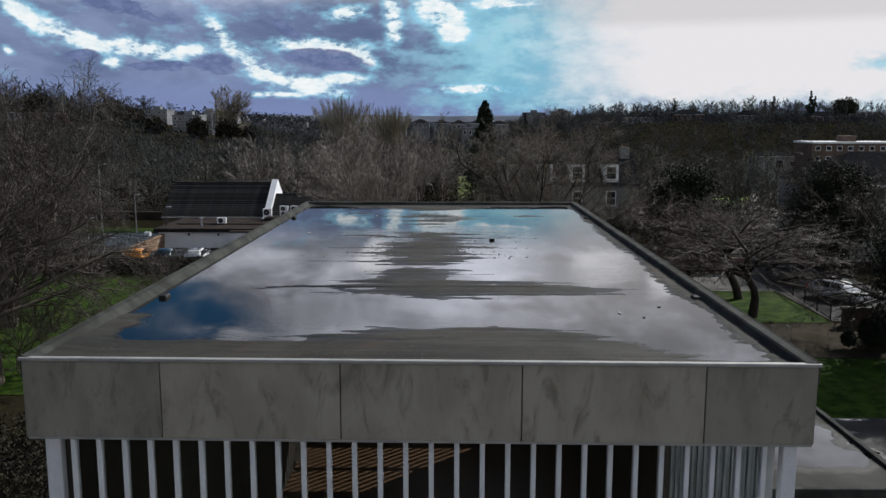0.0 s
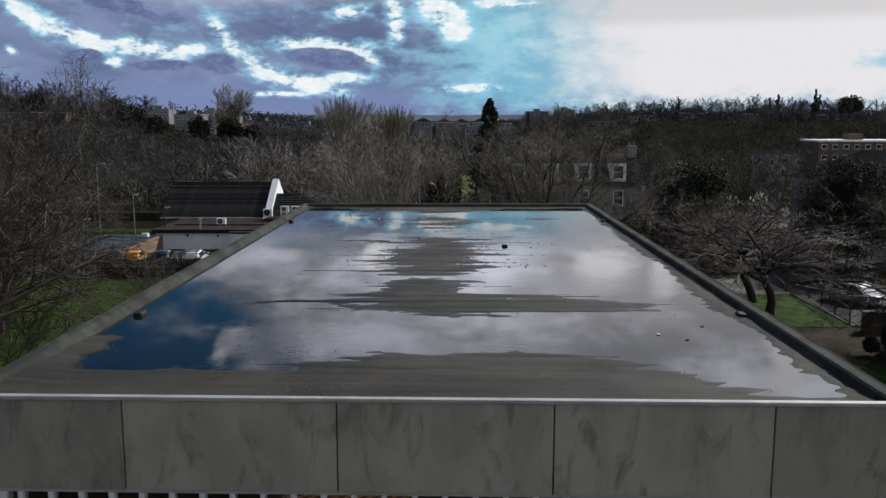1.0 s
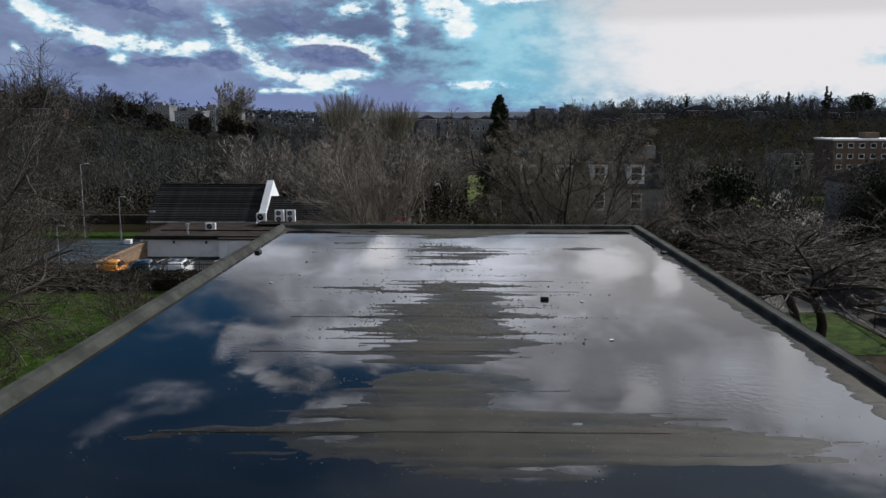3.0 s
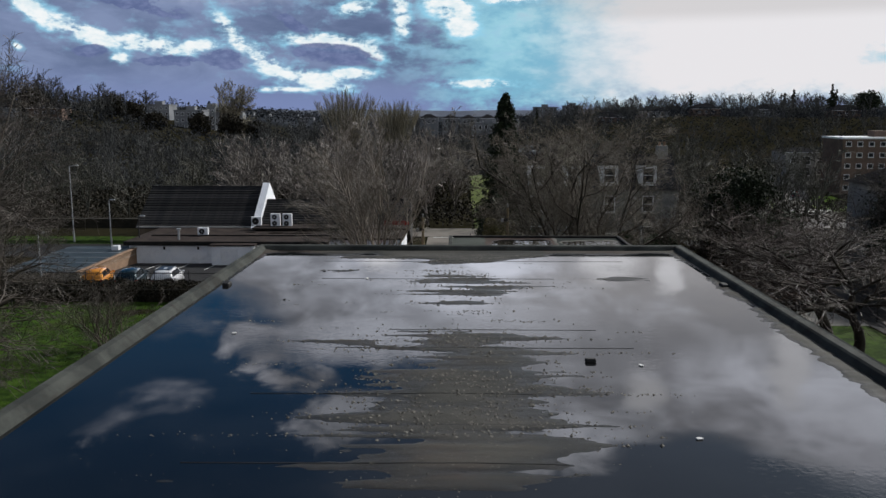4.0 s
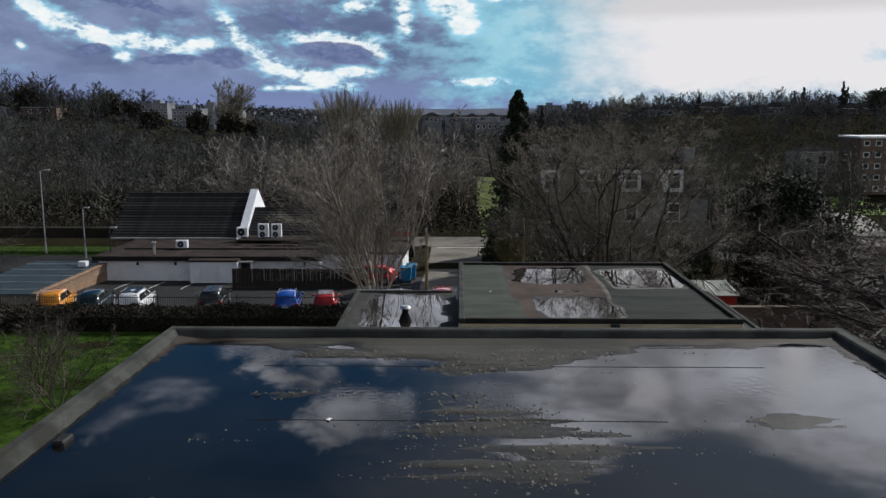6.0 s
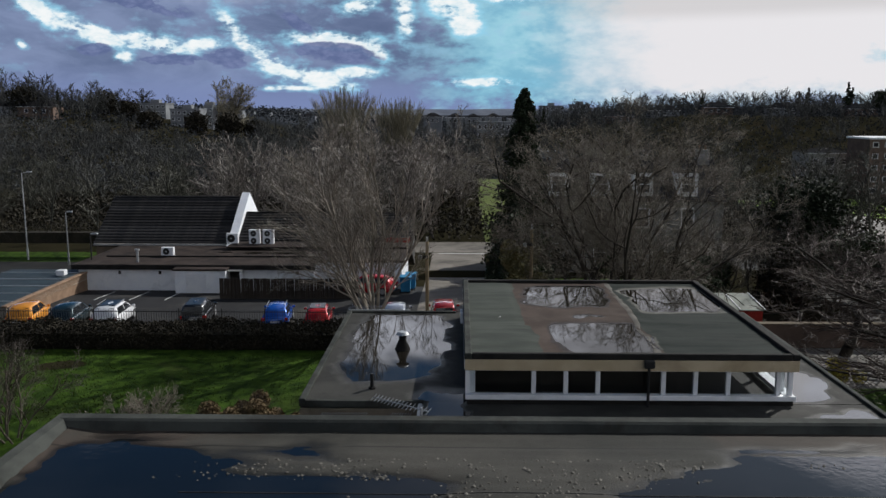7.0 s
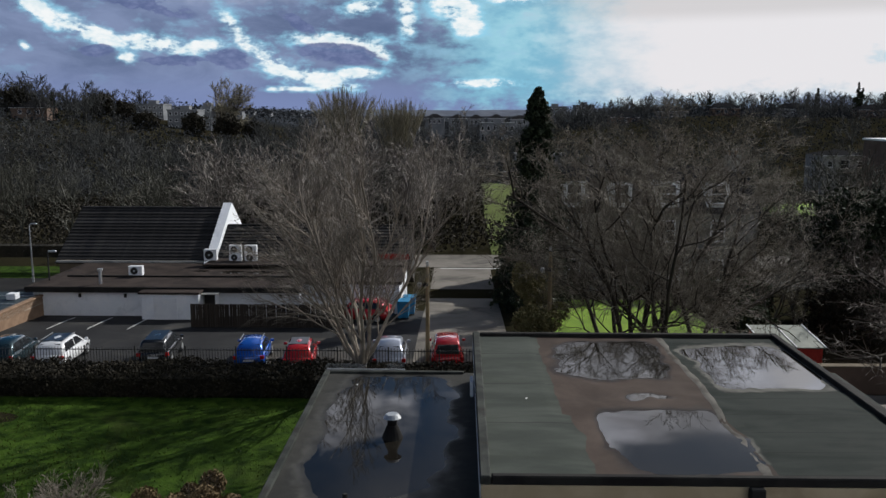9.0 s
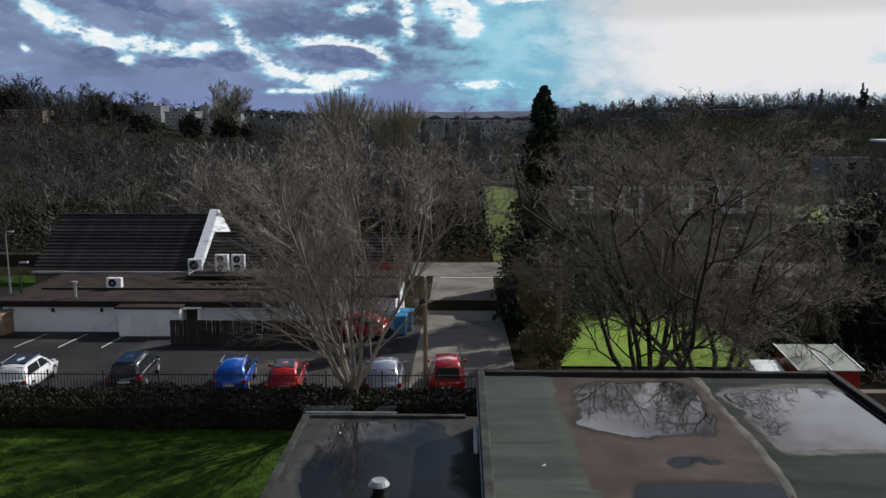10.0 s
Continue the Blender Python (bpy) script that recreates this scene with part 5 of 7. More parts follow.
def brush(name, seed, n, x0, x1, y0, y1, h, size, material, label, keep=inview):
    """Undergrowth: many small leaves and dead stems close to the ground."""
    rng = np.random.RandomState(seed)
    x, y = rng.uniform(x0, x1, n), rng.uniform(y0, y1, n)
    ok = np.array([keep(a, b) for a, b in zip(x, y)])
    x, y = x[ok], y[ok]
    top = h * (0.3 + 0.9 * fractal(x / 4, y / 4, seed))
    c = np.stack([x, y, land(x, y) + top * rng.uniform(0, 1, len(x)) ** 0.7], 1)
    tagged(link(name, leaf_mesh(name, c, size, seed), M[material]), label, "undergrowth", kind="stuff")


brush("undergrowth", 61, 60000, -75, 75, 105.5, 170, 2.6, 0.22, "hedge", "dark tangled undergrowth in the woods", lambda x, y: inview(x, y) and not (3.4 < x < 14 and y > 122) and not (50 < x < 64))
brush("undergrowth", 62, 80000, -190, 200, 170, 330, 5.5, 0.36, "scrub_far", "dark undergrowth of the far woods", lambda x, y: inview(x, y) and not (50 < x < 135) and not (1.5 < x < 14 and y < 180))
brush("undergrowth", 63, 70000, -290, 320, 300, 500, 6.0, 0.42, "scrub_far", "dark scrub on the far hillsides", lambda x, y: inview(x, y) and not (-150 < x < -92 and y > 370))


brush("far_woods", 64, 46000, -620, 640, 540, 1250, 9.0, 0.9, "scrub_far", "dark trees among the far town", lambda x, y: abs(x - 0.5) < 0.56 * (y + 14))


def blades(name, seed, n, x0, x1, y0, y1, h, label):
    """Upright tufts of grass as one mesh."""
    rng = np.random.RandomState(seed)
    x, y = rng.uniform(x0, x1, n), rng.uniform(y0, y1, n)
    ok = rng.uniform(0, 1, n) < 0.3 + fractal(x / 2.5, y / 2.5, seed)
    x, y = x[ok], y[ok]
    a = rng.uniform(0, math.pi, len(x))
    s = h * rng.uniform(0.5, 1.4, len(x))
    dx, dy = np.cos(a) * s * 0.45, np.sin(a) * s * 0.45
    lx, ly = rng.normal(0, 0.3, len(x)) * s, rng.normal(0, 0.3, len(x)) * s
    z = np.full(len(x), -0.01)
    v = np.stack([np.stack([x - dx, y - dy, z], 1), np.stack([x + dx, y + dy, z], 1), np.stack([x + lx, y + ly, s], 1)], 1).reshape(-1, 3)
    tagged(link(name, mesh_of(name, v, np.arange(3 * len(x)).reshape(-1, 3)), M["grass_blade"]), label, "grass", kind="stuff")


brush("undergrowth", 65, 30000, -19, -6, 9, 26.4, 1.5, 0.07, "hedge", "dark tangled growth beside the hall", lambda x, y: ((x + 12.2) / 6.2) ** 2 + ((y - 17.8) / 8.6) ** 2 < 0.75 + 0.2 * math.sin(1.9 * x + y) + 0.15 * math.sin(2.3 * y - x))
blades("grass_tufts", 91, 26000, -32, -4.8, 36, 57.2, 0.075, "tufts of green grass standing on the lawn")

# ---- skyline trees ----


bare_tree("poplar", -24.2, 195, -6, fan(301, 10.0, 23.6, 170, 0.60, 0.02), "fan-shaped bare poplar rising above the woods", twigs="twig_olive", group="poplars")
bare_tree("poplar", -10.9, 169, -5, fan(303, 9.0, 19.8, 140, 0.52, 0.018), "fan-shaped bare poplar rising above the woods", twigs="twig_olive", group="poplars")
bare_tree("round_tree", -113, 431, 2, grow(305, 24, 9.5, 3, 5, (12, 9, 7), r=0.9, up=0.16, twig=0.07, first=0.25, lean=0.75), "round pale bare tree on the skyline", twigs="twig_olive")
for i, (x, y, h, r) in enumerate(((-159, 352, 11, 3.4), (165, 435, 12, 3.6), (170, 436, 14, 4.0), (189, 436, 17, 4.2), (193, 440, 14, 3.6), (120, 440, 11, 2.6), (100, 438, 9, 2.4), (83, 442, 10, 2.2), (42, 440, 13, 3.0))):
    conifer("fir", x, y, float(land(x, y)) - 0.3, h, r, 400 + i, "dark pointed fir on the skyline", n=2600, leaf=h * 0.028, taper=0.9)
bare_tree("round_pine", 207, 436, float(land(207, 436)) - 0.3, grow(410, 12, 5, 2, 1, (10, 6), r=0.4, twig=0.06, first=0.5), "dark round-headed pine on the skyline", twigs="needle")
bush("pine_crown", 207, 436, float(land(207, 436)) + 4.0, 7.5, 6, 9, 411, "round dark crown of the skyline pine", M["needle"], n=4000, leaf=0.6, category="tree")
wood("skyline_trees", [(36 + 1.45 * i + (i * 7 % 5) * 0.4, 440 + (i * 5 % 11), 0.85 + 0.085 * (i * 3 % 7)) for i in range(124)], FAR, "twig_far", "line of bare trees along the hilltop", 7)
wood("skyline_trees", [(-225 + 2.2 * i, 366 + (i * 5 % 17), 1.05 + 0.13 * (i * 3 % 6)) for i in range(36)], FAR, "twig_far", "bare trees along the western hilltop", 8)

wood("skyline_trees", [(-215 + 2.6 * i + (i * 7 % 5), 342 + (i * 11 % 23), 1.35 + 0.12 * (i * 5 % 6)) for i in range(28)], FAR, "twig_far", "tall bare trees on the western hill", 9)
for i, (x, y, r, h) in enumerate(((-112, 378, 6, 11), (-100, 384, 7, 12), (-140, 372, 7, 11), (-152, 380, 8, 13), (-90, 390, 6, 10), (-128, 366, 6, 8), (-172, 350, 8, 14), (-186, 346, 8, 13))):
    bush("valley_tree", x, y, float(land(x, y)) - 0.5, r, 5, h, 430 + i, "dark dense tree below the white flats", M["hedge"], n=2600, leaf=0.55, category="tree")

# evergreens and shrubs near at hand
bush("evergreen_tree", 25.2, 75, -0.6, 4.0, 3.6, 9.6, 501, "dense dark evergreen tree beside the stone house", M["needle"], n=34000, leaf=0.13, category="tree")
bush("evergreen_shrub", 27.6, 70, -0.3, 3.4, 2.6, 5.6, 502, "dark evergreen shrub near the street", M["leaf"], n=16000, leaf=0.11)
bush("evergreen_shrub", 16.5, 80, -0.8, 2.2, 1.6, 2.6, 503, "low evergreen shrub on the garden edge", M["leaf"], n=5000, leaf=0.10)
for i, (x, y, rx, h) in enumerate(((4.4, 63.2, 1.4, 4.4), (4.2, 67.0, 1.5, 5.6), (4.4, 71.0, 1.7, 7.0), (4.9, 75.4, 1.9, 7.4), (4.4, 80.5, 1.9, 6.6), (4.8, 86, 2.0, 6.2))):
    bush("boundary_shrub", x, y, float(land(x, y)), rx, 2.0, h, 510 + i, "dark tangled shrub along the driveway edge", M["olive_leaf"] if i < 2 else M["hedge"] if i % 2 else M["leaf"], n=6000, leaf=0.08)
for i, (x, y, rx, ry, h) in enumerate(((-9.2, 44.0, 1.4, 1.2, 1.6), (-7.7, 44.8, 1.5, 1.2, 2.0), (-6.3, 44.0, 1.3, 1.2, 1.8), (-6.2, 42.2, 1.2, 1.5, 1.7), (-8.2, 42.4, 1.5, 1.4, 1.6))):
    bush("garden_shrub", x, y, 0, rx, ry, h, 530 + i, "brown tangled winter shrub beside the low wing", M["bracken"], n=9000, leaf=0.05)
for i, (x, y, h, sp) in enumerate(((-11.6, 44.0, 2.0, 1.5), (-17.2, 44.4, 4.0, 2.0), (-18.8, 46.5, 3.6, 1.8), (-12.8, 42.6, 1.8, 1.4))):
    bare_tree("bare_shrub", x, y, 0, grow(560 + i, h, sp, 3, 5, (7, 6, 5), r=0.10, up=0.15, twig=0.008, first=0.12, lean=0.85), "small bare shrub with thin pale twigs on the lawn", twigs="twig" if i in (0, 3) else "twig_dark", category="shrub")

# ---- hedge, fence and car park ----


def make_hedge(x0, x1, y0, y1, h, seed, n, label):
    rng = np.random.RandomState(seed)
    t = tagged(empty("hedge", (x0 + x1) / 2, (y0 + y1) / 2, 0), label, "hedge")
    w, d = (x1 - x0) / 2, (y1 - y0) / 2
    x = rng.uniform(-w, w, n)
    lump = 0.82 + 0.36 * fractal(x / 1.3, x * 0 + seed, seed)
    a = rng.uniform(0, math.pi, n)
    k = rng.uniform(0.6, 1.0, n) ** 0.5
    y = np.clip(np.cos(a) * 1.25, -1, 1) * d * lump * k
    z = np.clip(np.sin(a) * 1.5, 0, 1) * h * lump * k * 0.95 + 0.05
    link("foliage", leaf_mesh("foliage", np.stack([x, y, z], 1), 0.075, seed), M["hedge"], t)
    part("core", boxes((-w, w, -d * 0.55, d * 0.55, 0.0, h * 0.62)), M["hedge"], t)
    return t


make_hedge(-34, -4.4, 57.3, 59.6, 1.25, 71, 26000, "long dark clipped hedge between lawn and car park")
make_hedge(-4.3, 3.2, 57.5, 59.6, 1.3, 72, 8000, "dark hedge below the big bare tree")
for i, (x, y, rx, ry, h) in enumerate(((30.5, 39.6, 3.0, 1.2, 3.4), (27.6, 36.6, 2.4, 2.0, 3.0), (33.5, 37.0, 3.0, 2.4, 4.4), (24.6, 35.4, 1.6, 1.6, 1.8))):
    bush("dark_shrub", x, y, 0, rx, ry, h, 580 + i, "dense dark evergreen shrub beside the low wall", M["needle"], n=8000, leaf=0.07)
for i, (x, y, h, sp) in enumerate(((-28.0, 35.5, 7.5, 3.4), (-23.6, 34.0, 6.0, 2.6), (-32.5, 41.0, 7.0, 3.2), (-20.0, 30.5, 4.5, 2.2))):
    bare_tree("bare_shrub", x, y, 0, grow(590 + i, h, sp, 3, 6, (8, 6, 5), r=0.10, up=0.1, twig=0.012, first=0.1, lean=0.95), "dark tangled bare shrub under the large tree", twigs="twig_dark", category="shrub")
make_hedge(-90, -30, 94.5, 96.5, 1.7, 73, 9000, "dark hedge behind the roadside verge")


def railing(name, x0, x1, y0, y1, h, step, label, mat_key="rail", r=0.011):
    f = tagged(empty(name, x0, y0, 0), label, "fence")
    L = math.hypot(x1 - x0, y1 - y0)
    f.matrix_basis = pose(x0, y0, 0.0, 0, 0, math.degrees(math.atan2(y1 - y0, x1 - x0)))
    for z in (0.18, h - 0.14):
        part("rail", boxes((0, L, -0.02, 0.02, z, z + 0.04)), M[mat_key], f)
    bar = boxes((-r, r, -r, r, 0.1, h))
    first = part("bar", bar, M[mat_key], f)
    n = int(L / step)
    post = part("post", boxes((-0.03, 0.03, -0.03, 0.03, -0.1, h + 0.08)), M[mat_key], f)
    k = max(1, int(2.6 / step))
    for i in range(1, n + 1):
        if i % k == 0:
            link("post", post.data, None, f).location = (i * step, 0, 0)
        else:
            link("bar", first.data, None, f).location = (i * step, 0, 0)
    return f


railing("railing", -30.5, 2.6, 60.05, 60.05, 1.65, 0.145, "dark steel railings behind the hedge along the car park")
railing("railing", 25.9, 27.2, 42.2, 57.0, 1.2, 0.16, "dark steel railings beside the grass strip")


def board_fence(x0, x1, y, z, h, label):
    f = tagged(empty("wooden_fence", x0, y, z), label, "fence")
    b = part("board", boxes((-0.07, 0.07, -0.012, 0.012, 0.03, h), bevel=0.004), M["fence_wood"], f)
    n = int((x1 - x0) / 0.15)
    rng = random.Random(5)
    for i in range(1, n):
        o = link("board", b.data, None, f)
        o.matrix_basis = pose(i * 0.15, 0, rng.uniform(-0.03, 0.02), 0, rng.uniform(-1.0, 1.0), 0)
    for zz in (0.3, h - 0.3):
        part("rail", boxes((0, x1 - x0 - 0.1, 0.014, 0.06, zz, zz + 0.07)), M["fence_wood"], f)
    for i in range(int((x1 - x0) / 2.0) + 1):
        part("post", boxes((i * 2.0, i * 2.0 + 0.09, 0.064, 0.15, -0.1, h - 0.05)), M["fence_wood"], f)


board_fence(-16.3, -6.6, 70.6, float(land(-10, 70.6)), 1.5, "dark weathered board fence in front of the clinic")

# ---- vehicles ----
PAINT = {"white": paint("white_car_paint", (0.75, 0.76, 0.78), 0.25, 0.0, 1.0), "dark": paint("dark_grey_car_paint", (0.03, 0.032, 0.036), 0.25, 0.3, 1.0), "blue": paint("bright_blue_car_paint", (0.02, 0.12, 0.55), 0.25, 0.3, 1.0),
         "red": paint("red_car_paint", (0.5, 0.02, 0.025), 0.25, 0.1, 1.0), "silver": paint("silver_car_paint", (0.34, 0.37, 0.44), 0.3, 0.6, 1.0), "orange": paint("orange_car_paint", (0.75, 0.3, 0.03), 0.25, 0.1, 1.0),
         "teal": paint("dark_teal_car_paint", (0.016, 0.036, 0.045), 0.25, 0.3, 1.0), "black": paint("black_car_roof", (0.012, 0.012, 0.014), 0.3, 0.0, 0.3)}
M["tail"] = paint("red_lamp_lens", (0.45, 0.01, 0.01), 0.15)
M["head"] = paint("clear_lamp_lens", (0.7, 0.72, 0.74), 0.1)


def make_car(x, y, z, rz, key, label, length=3.85, width=1.66, height=1.42, van=False, roof=None):
    """Nose towards its own +y."""
    c = tagged(empty("car", x, y, z, rz), label, "car", "parked cars")
    L, W = length / 2, width / 2
    belt, low = height * 0.60, 0.22
    # lower body: lofted sections from tail to nose
    rows = [(-L, 0.86, low + 0.10, belt * 0.86), (-L + 0.10, 0.95, low, belt * 0.97), (-L + 0.5, 1.0, low, belt), (-0.1, 1.0, low - 0.02, belt), (L * 0.42, 1.0, low - 0.02, belt * 0.97),
            (L * 0.62, 0.985, low, belt * 0.93), (L - 0.22, 0.92, low, belt * 0.82), (L - 0.04, 0.80, low + 0.06, belt * 0.70)]
    bm = bmesh.new()
    rings = []
    for yy, w, z0, z1 in rows:
        w *= W
        pts = [(-w * 0.93, z0), (w * 0.93, z0), (w, z0 + 0.14), (w * 0.995, (z0 + z1) / 2), (w * 0.96, z1 - 0.07), (w * 0.86, z1), (-w * 0.86, z1), (-w * 0.96, z1 - 0.07), (-w * 0.995, (z0 + z1) / 2), (-w, z0 + 0.14)]
        rings.append([bm.verts.new((u, yy, v)) for u, v in pts])
    for a, b in zip(rings, rings[1:]):
        for i in range(len(a)):
            j = (i + 1) % len(a)
            bm.faces.new((a[i], a[j], b[j], b[i]))
    bm.faces.new(rings[0][::-1]), bm.faces.new(rings[-1])
    bmesh.ops.recalc_face_normals(bm, faces=bm.faces)
    body = part("body", bm, PAINT[key], c, smooth=True)
    # cabin: rounded painted shell with glass set on it
    back0, back1 = (-L + 0.05, -L + 0.24) if van else (-L + 0.10, -L + 0.72)
    front0, front1 = L * 0.56, L * 0.18
    zt, b0 = height - 0.05, belt - 0.06
    wb, wt = W * 0.90, W * 0.70
    bm = bmesh.new()
    rings = []
    for yy, f, drop in ((back0, 0.06, 0), (back0 * 0.45 + back1 * 0.55, 0.66, 0), (back1, 0.95, 0), ((back1 + front1) / 2, 1.0, 0), (front1, 0.95, 0), (front0 * 0.5 + front1 * 0.5, 0.62, 0), (front0, 0.04, 0)):
        z1 = b0 + (zt - b0) * f
        w1 = wb + (wt - wb) * f
        pts = [(-wb, b0), (-(wb + w1) / 2 * 1.015, (b0 + z1) / 2), (-w1, z1 - 0.06 * f), (-w1 * 0.82, z1 + 0.01 * f), (0, z1 + 0.05 * f), (w1 * 0.82, z1 + 0.01 * f), (w1, z1 - 0.06 * f), ((wb + w1) / 2 * 1.015, (b0 + z1) / 2), (wb, b0)]
        rings.append([bm.verts.new((u, yy, v)) for u, v in pts])
    for a, b in zip(rings, rings[1:]):
        for q in range(len(a) - 1):
            bm.faces.new((a[q], a[q + 1], b[q + 1], b[q]))
    bm.faces.new(rings[0]), bm.faces.new(rings[-1][::-1])
    bmesh.ops.recalc_face_normals(bm, faces=bm.faces)
    part("cabin", bm, PAINT[key], c, smooth=True)
    if roof:
        part("roof", boxes((-wt * 0.84, wt * 0.84, back1 + 0.04, front1 - 0.02, zt - 0.02, zt + 0.035), bevel=0.02), PAINT[roof], c, "black roof panel")

    def pane(name, corners):
        bm = bmesh.new()
        f = bm.faces.new([bm.verts.new(p) for p in corners])
        r = bmesh.ops.extrude_face_region(bm, geom=[f])
        mid = Vector((0, (back1 + front1) / 2, b0))
        n = sum((v.co for v in f.verts), Vector()) / 4 - mid
        n.z *= 0.4
        bmesh.ops.translate(bm, verts=[e for e in r["geom"] if isinstance(e, bmesh.types.BMVert)], vec=n.normalized() * -0.05)
        bmesh.ops.recalc_face_normals(bm, faces=bm.faces)
        part(name, bm, M["glass"], c)

    lo, hi = b0 + 0.10, zt - 0.11
    xl, xh = wb * 0.985 + 0.012, wt + 0.035
    for s in (-1, 1):
        my = (back1 + front0) / 2 - 0.1
        pane("side_window", [(s * xl, back0 + 0.42, lo), (s * xl, my - 0.05, lo), (s * xh, my - 0.05, hi), (s * xh, back1 + 0.06, hi)])
        pane("side_window", [(s * xl, my + 0.05, lo), (s * xl, front0 - 0.30, lo), (s * xh, front1 - 0.02, hi), (s * xh, my + 0.05, hi)])
    e = 0.035
    pane("rear_window", [(-wb * 0.80, back0 + (back1 - back0) * 0.22 - e, lo + 0.02), (wb * 0.80, back0 + (back1 - back0) * 0.22 - e, lo + 0.02), (wt * 0.84, back1 * 0.82 + back0 * 0.18 - e, hi + 0.02), (-wt * 0.84, back1 * 0.82 + back0 * 0.18 - e, hi + 0.02)])
    pane("windscreen", [(-wb * 0.84, front0 - (front0 - front1) * 0.18 + e, lo - 0.02), (wb * 0.84, front0 - (front0 - front1) * 0.18 + e, lo - 0.02), (wt * 0.86, front1 * 0.84 + front0 * 0.16 + e, hi + 0.02), (-wt * 0.86, front1 * 0.84 + front0 * 0.16 + e, hi + 0.02)])
    for s in (-1, 1):
        part("mirror", boxes((s * W - (0.02 if s > 0 else 0.16), s * W + (0.16 if s > 0 else 0.02), front0 - 0.25, front0 - 0.12, belt, belt + 0.14), bevel=0.03), PAINT[key], c)
        part("tail_lamp", boxes((s * W * 0.86 - 0.1, s * W * 0.86 + 0.1, -L - 0.015, -L + 0.12, belt * 0.72, belt * 0.93), bevel=0.02), M["tail"], c)
        part("headlamp", boxes((s * W * 0.68 - 0.16, s * W * 0.68 + 0.16, L - 0.2, L - 0.03, belt * 0.56, belt * 0.70), bevel=0.03), M["head"], c)
        if key in ("white", "blue"):
            part("roof_rail", boxes((s * (wt - 0.02) - 0.015, s * (wt - 0.02) + 0.015, back1 + 0.1, front1 - 0.05, height + 0.002, height + 0.03)), M["galv"], c)
        for yy in (-L * 0.62, L * 0.62):
            wheel = empty("wheel")
            wheel.parent = c
            wheel.matrix_basis = pose(s * (W - 0.10), yy, 0.31, 0, 90, 0)
            bm = bmesh.new()
            bmesh.ops.create_cone(bm, cap_ends=True, segments=18, radius1=0.31, radius2=0.31, depth=0.21)
            bmesh.ops.bevel(bm, geom=[e for e in bm.edges if abs(e.verts[0].co.z - e.verts[1].co.z) < 1e-4], offset=0.03, segments=1, affect="EDGES")
            part("tyre", bm, M["black"], wheel)
            bm = bmesh.new()
            bmesh.ops.create_cone(bm, cap_ends=True, segments=14, radius1=0.20, radius2=0.20, depth=0.222)
            part("rim", bm, M["galv"], wheel)
    part("plate", boxes((-0.26, 0.26, -L - 0.012, -L + 0.05, belt * 0.58, belt * 0.70)), M["white"], c)
    part("bumper", boxes((-W * 0.82, W * 0.82, -L - 0.03, -L + 0.09, low + 0.05, low + 0.2), bevel=0.03), PAINT["dark"], c)
    return c


CZ = 0.06
make_car(-25.9, 62.9, CZ, 8, "orange", "bright orange hatchback parked by the brick wall")
make_car(-23.3, 62.8, CZ, 6, "teal", "dark teal hatchback parked in the car park")
make_car(-20.7, 63.0, CZ, 4, "white", "white estate car with roof rails parked in the car park", length=4.0, roof="black")
make_car(-15.7, 63.6, CZ, 6, "dark", "dark grey people carrier parked in the car park", length=3.8, width=1.62, height=1.45, van=True, roof="black")
make_car(-10.7, 63.2, CZ, 5, "blue", "bright blue hatchback parked in the car park", length=3.55, width=1.58, height=1.36)
make_car(-8.15, 62.7, CZ, 5, "red", "red hatchback with black roof parked in the car park", length=3.55, width=1.58, height=1.36, roof="black")
make_car(-3.5, 62.9, CZ, 2, "silver", "silver blue hatchback parked beside the big tree", length=3.9, width=1.66)
make_car(-0.6, 62.9, CZ, 2, "red", "small red van parked beside the wooden pole", length=3.8, width=1.64, height=1.62, van=True)
make_car(29.3, 48.6, 0.04, -152, "white", "white hatchback parked on the street", length=4.2)
make_car(-6.2, 73.2, float(land(-6, 73)) + 0.06, 80, "red", "red car parked by the clinic", length=3.9)
make_car(33.5, 96.5, float(land(33.5, 96)) + 0.05, 70, "white", "white car parked on the far street")
make_car(95.5, 240, float(land(95.5, 240)) + 0.37, -20, "white", "white car on the far street", length=4.2)
make_car(92, 230, float(land(92, 230)) + 0.37, -20, "dark", "dark car on the far street", length=4.2)

# ---- clinic ----


def courses(parent, x0, x1, y0, z0, y1, z1, n, material, name="tile_course"):
    """Overlapping rows of roof tiles from eave to ridge, each its own piece."""
    sl = math.atan2(z1 - z0, y1 - y0)
    d = math.hypot(y1 - y0, z1 - z0) / n
    bm = boxes((x0, x1, -0.03, d + 0.03, 0.0, 0.09), bevel=0.014)
    first = part(name, bm, material, parent)
    for i in range(n):
        o = first if i == 0 else link(name, first.data, None, parent)
        f = i / n
        o.matrix_basis = Matrix.Translation((0, y0 + (y1 - y0) * f, z0 + (z1 - z0) * f + 0.03)) @ Matrix.Rotation(sl - 0.16, 4, "X")


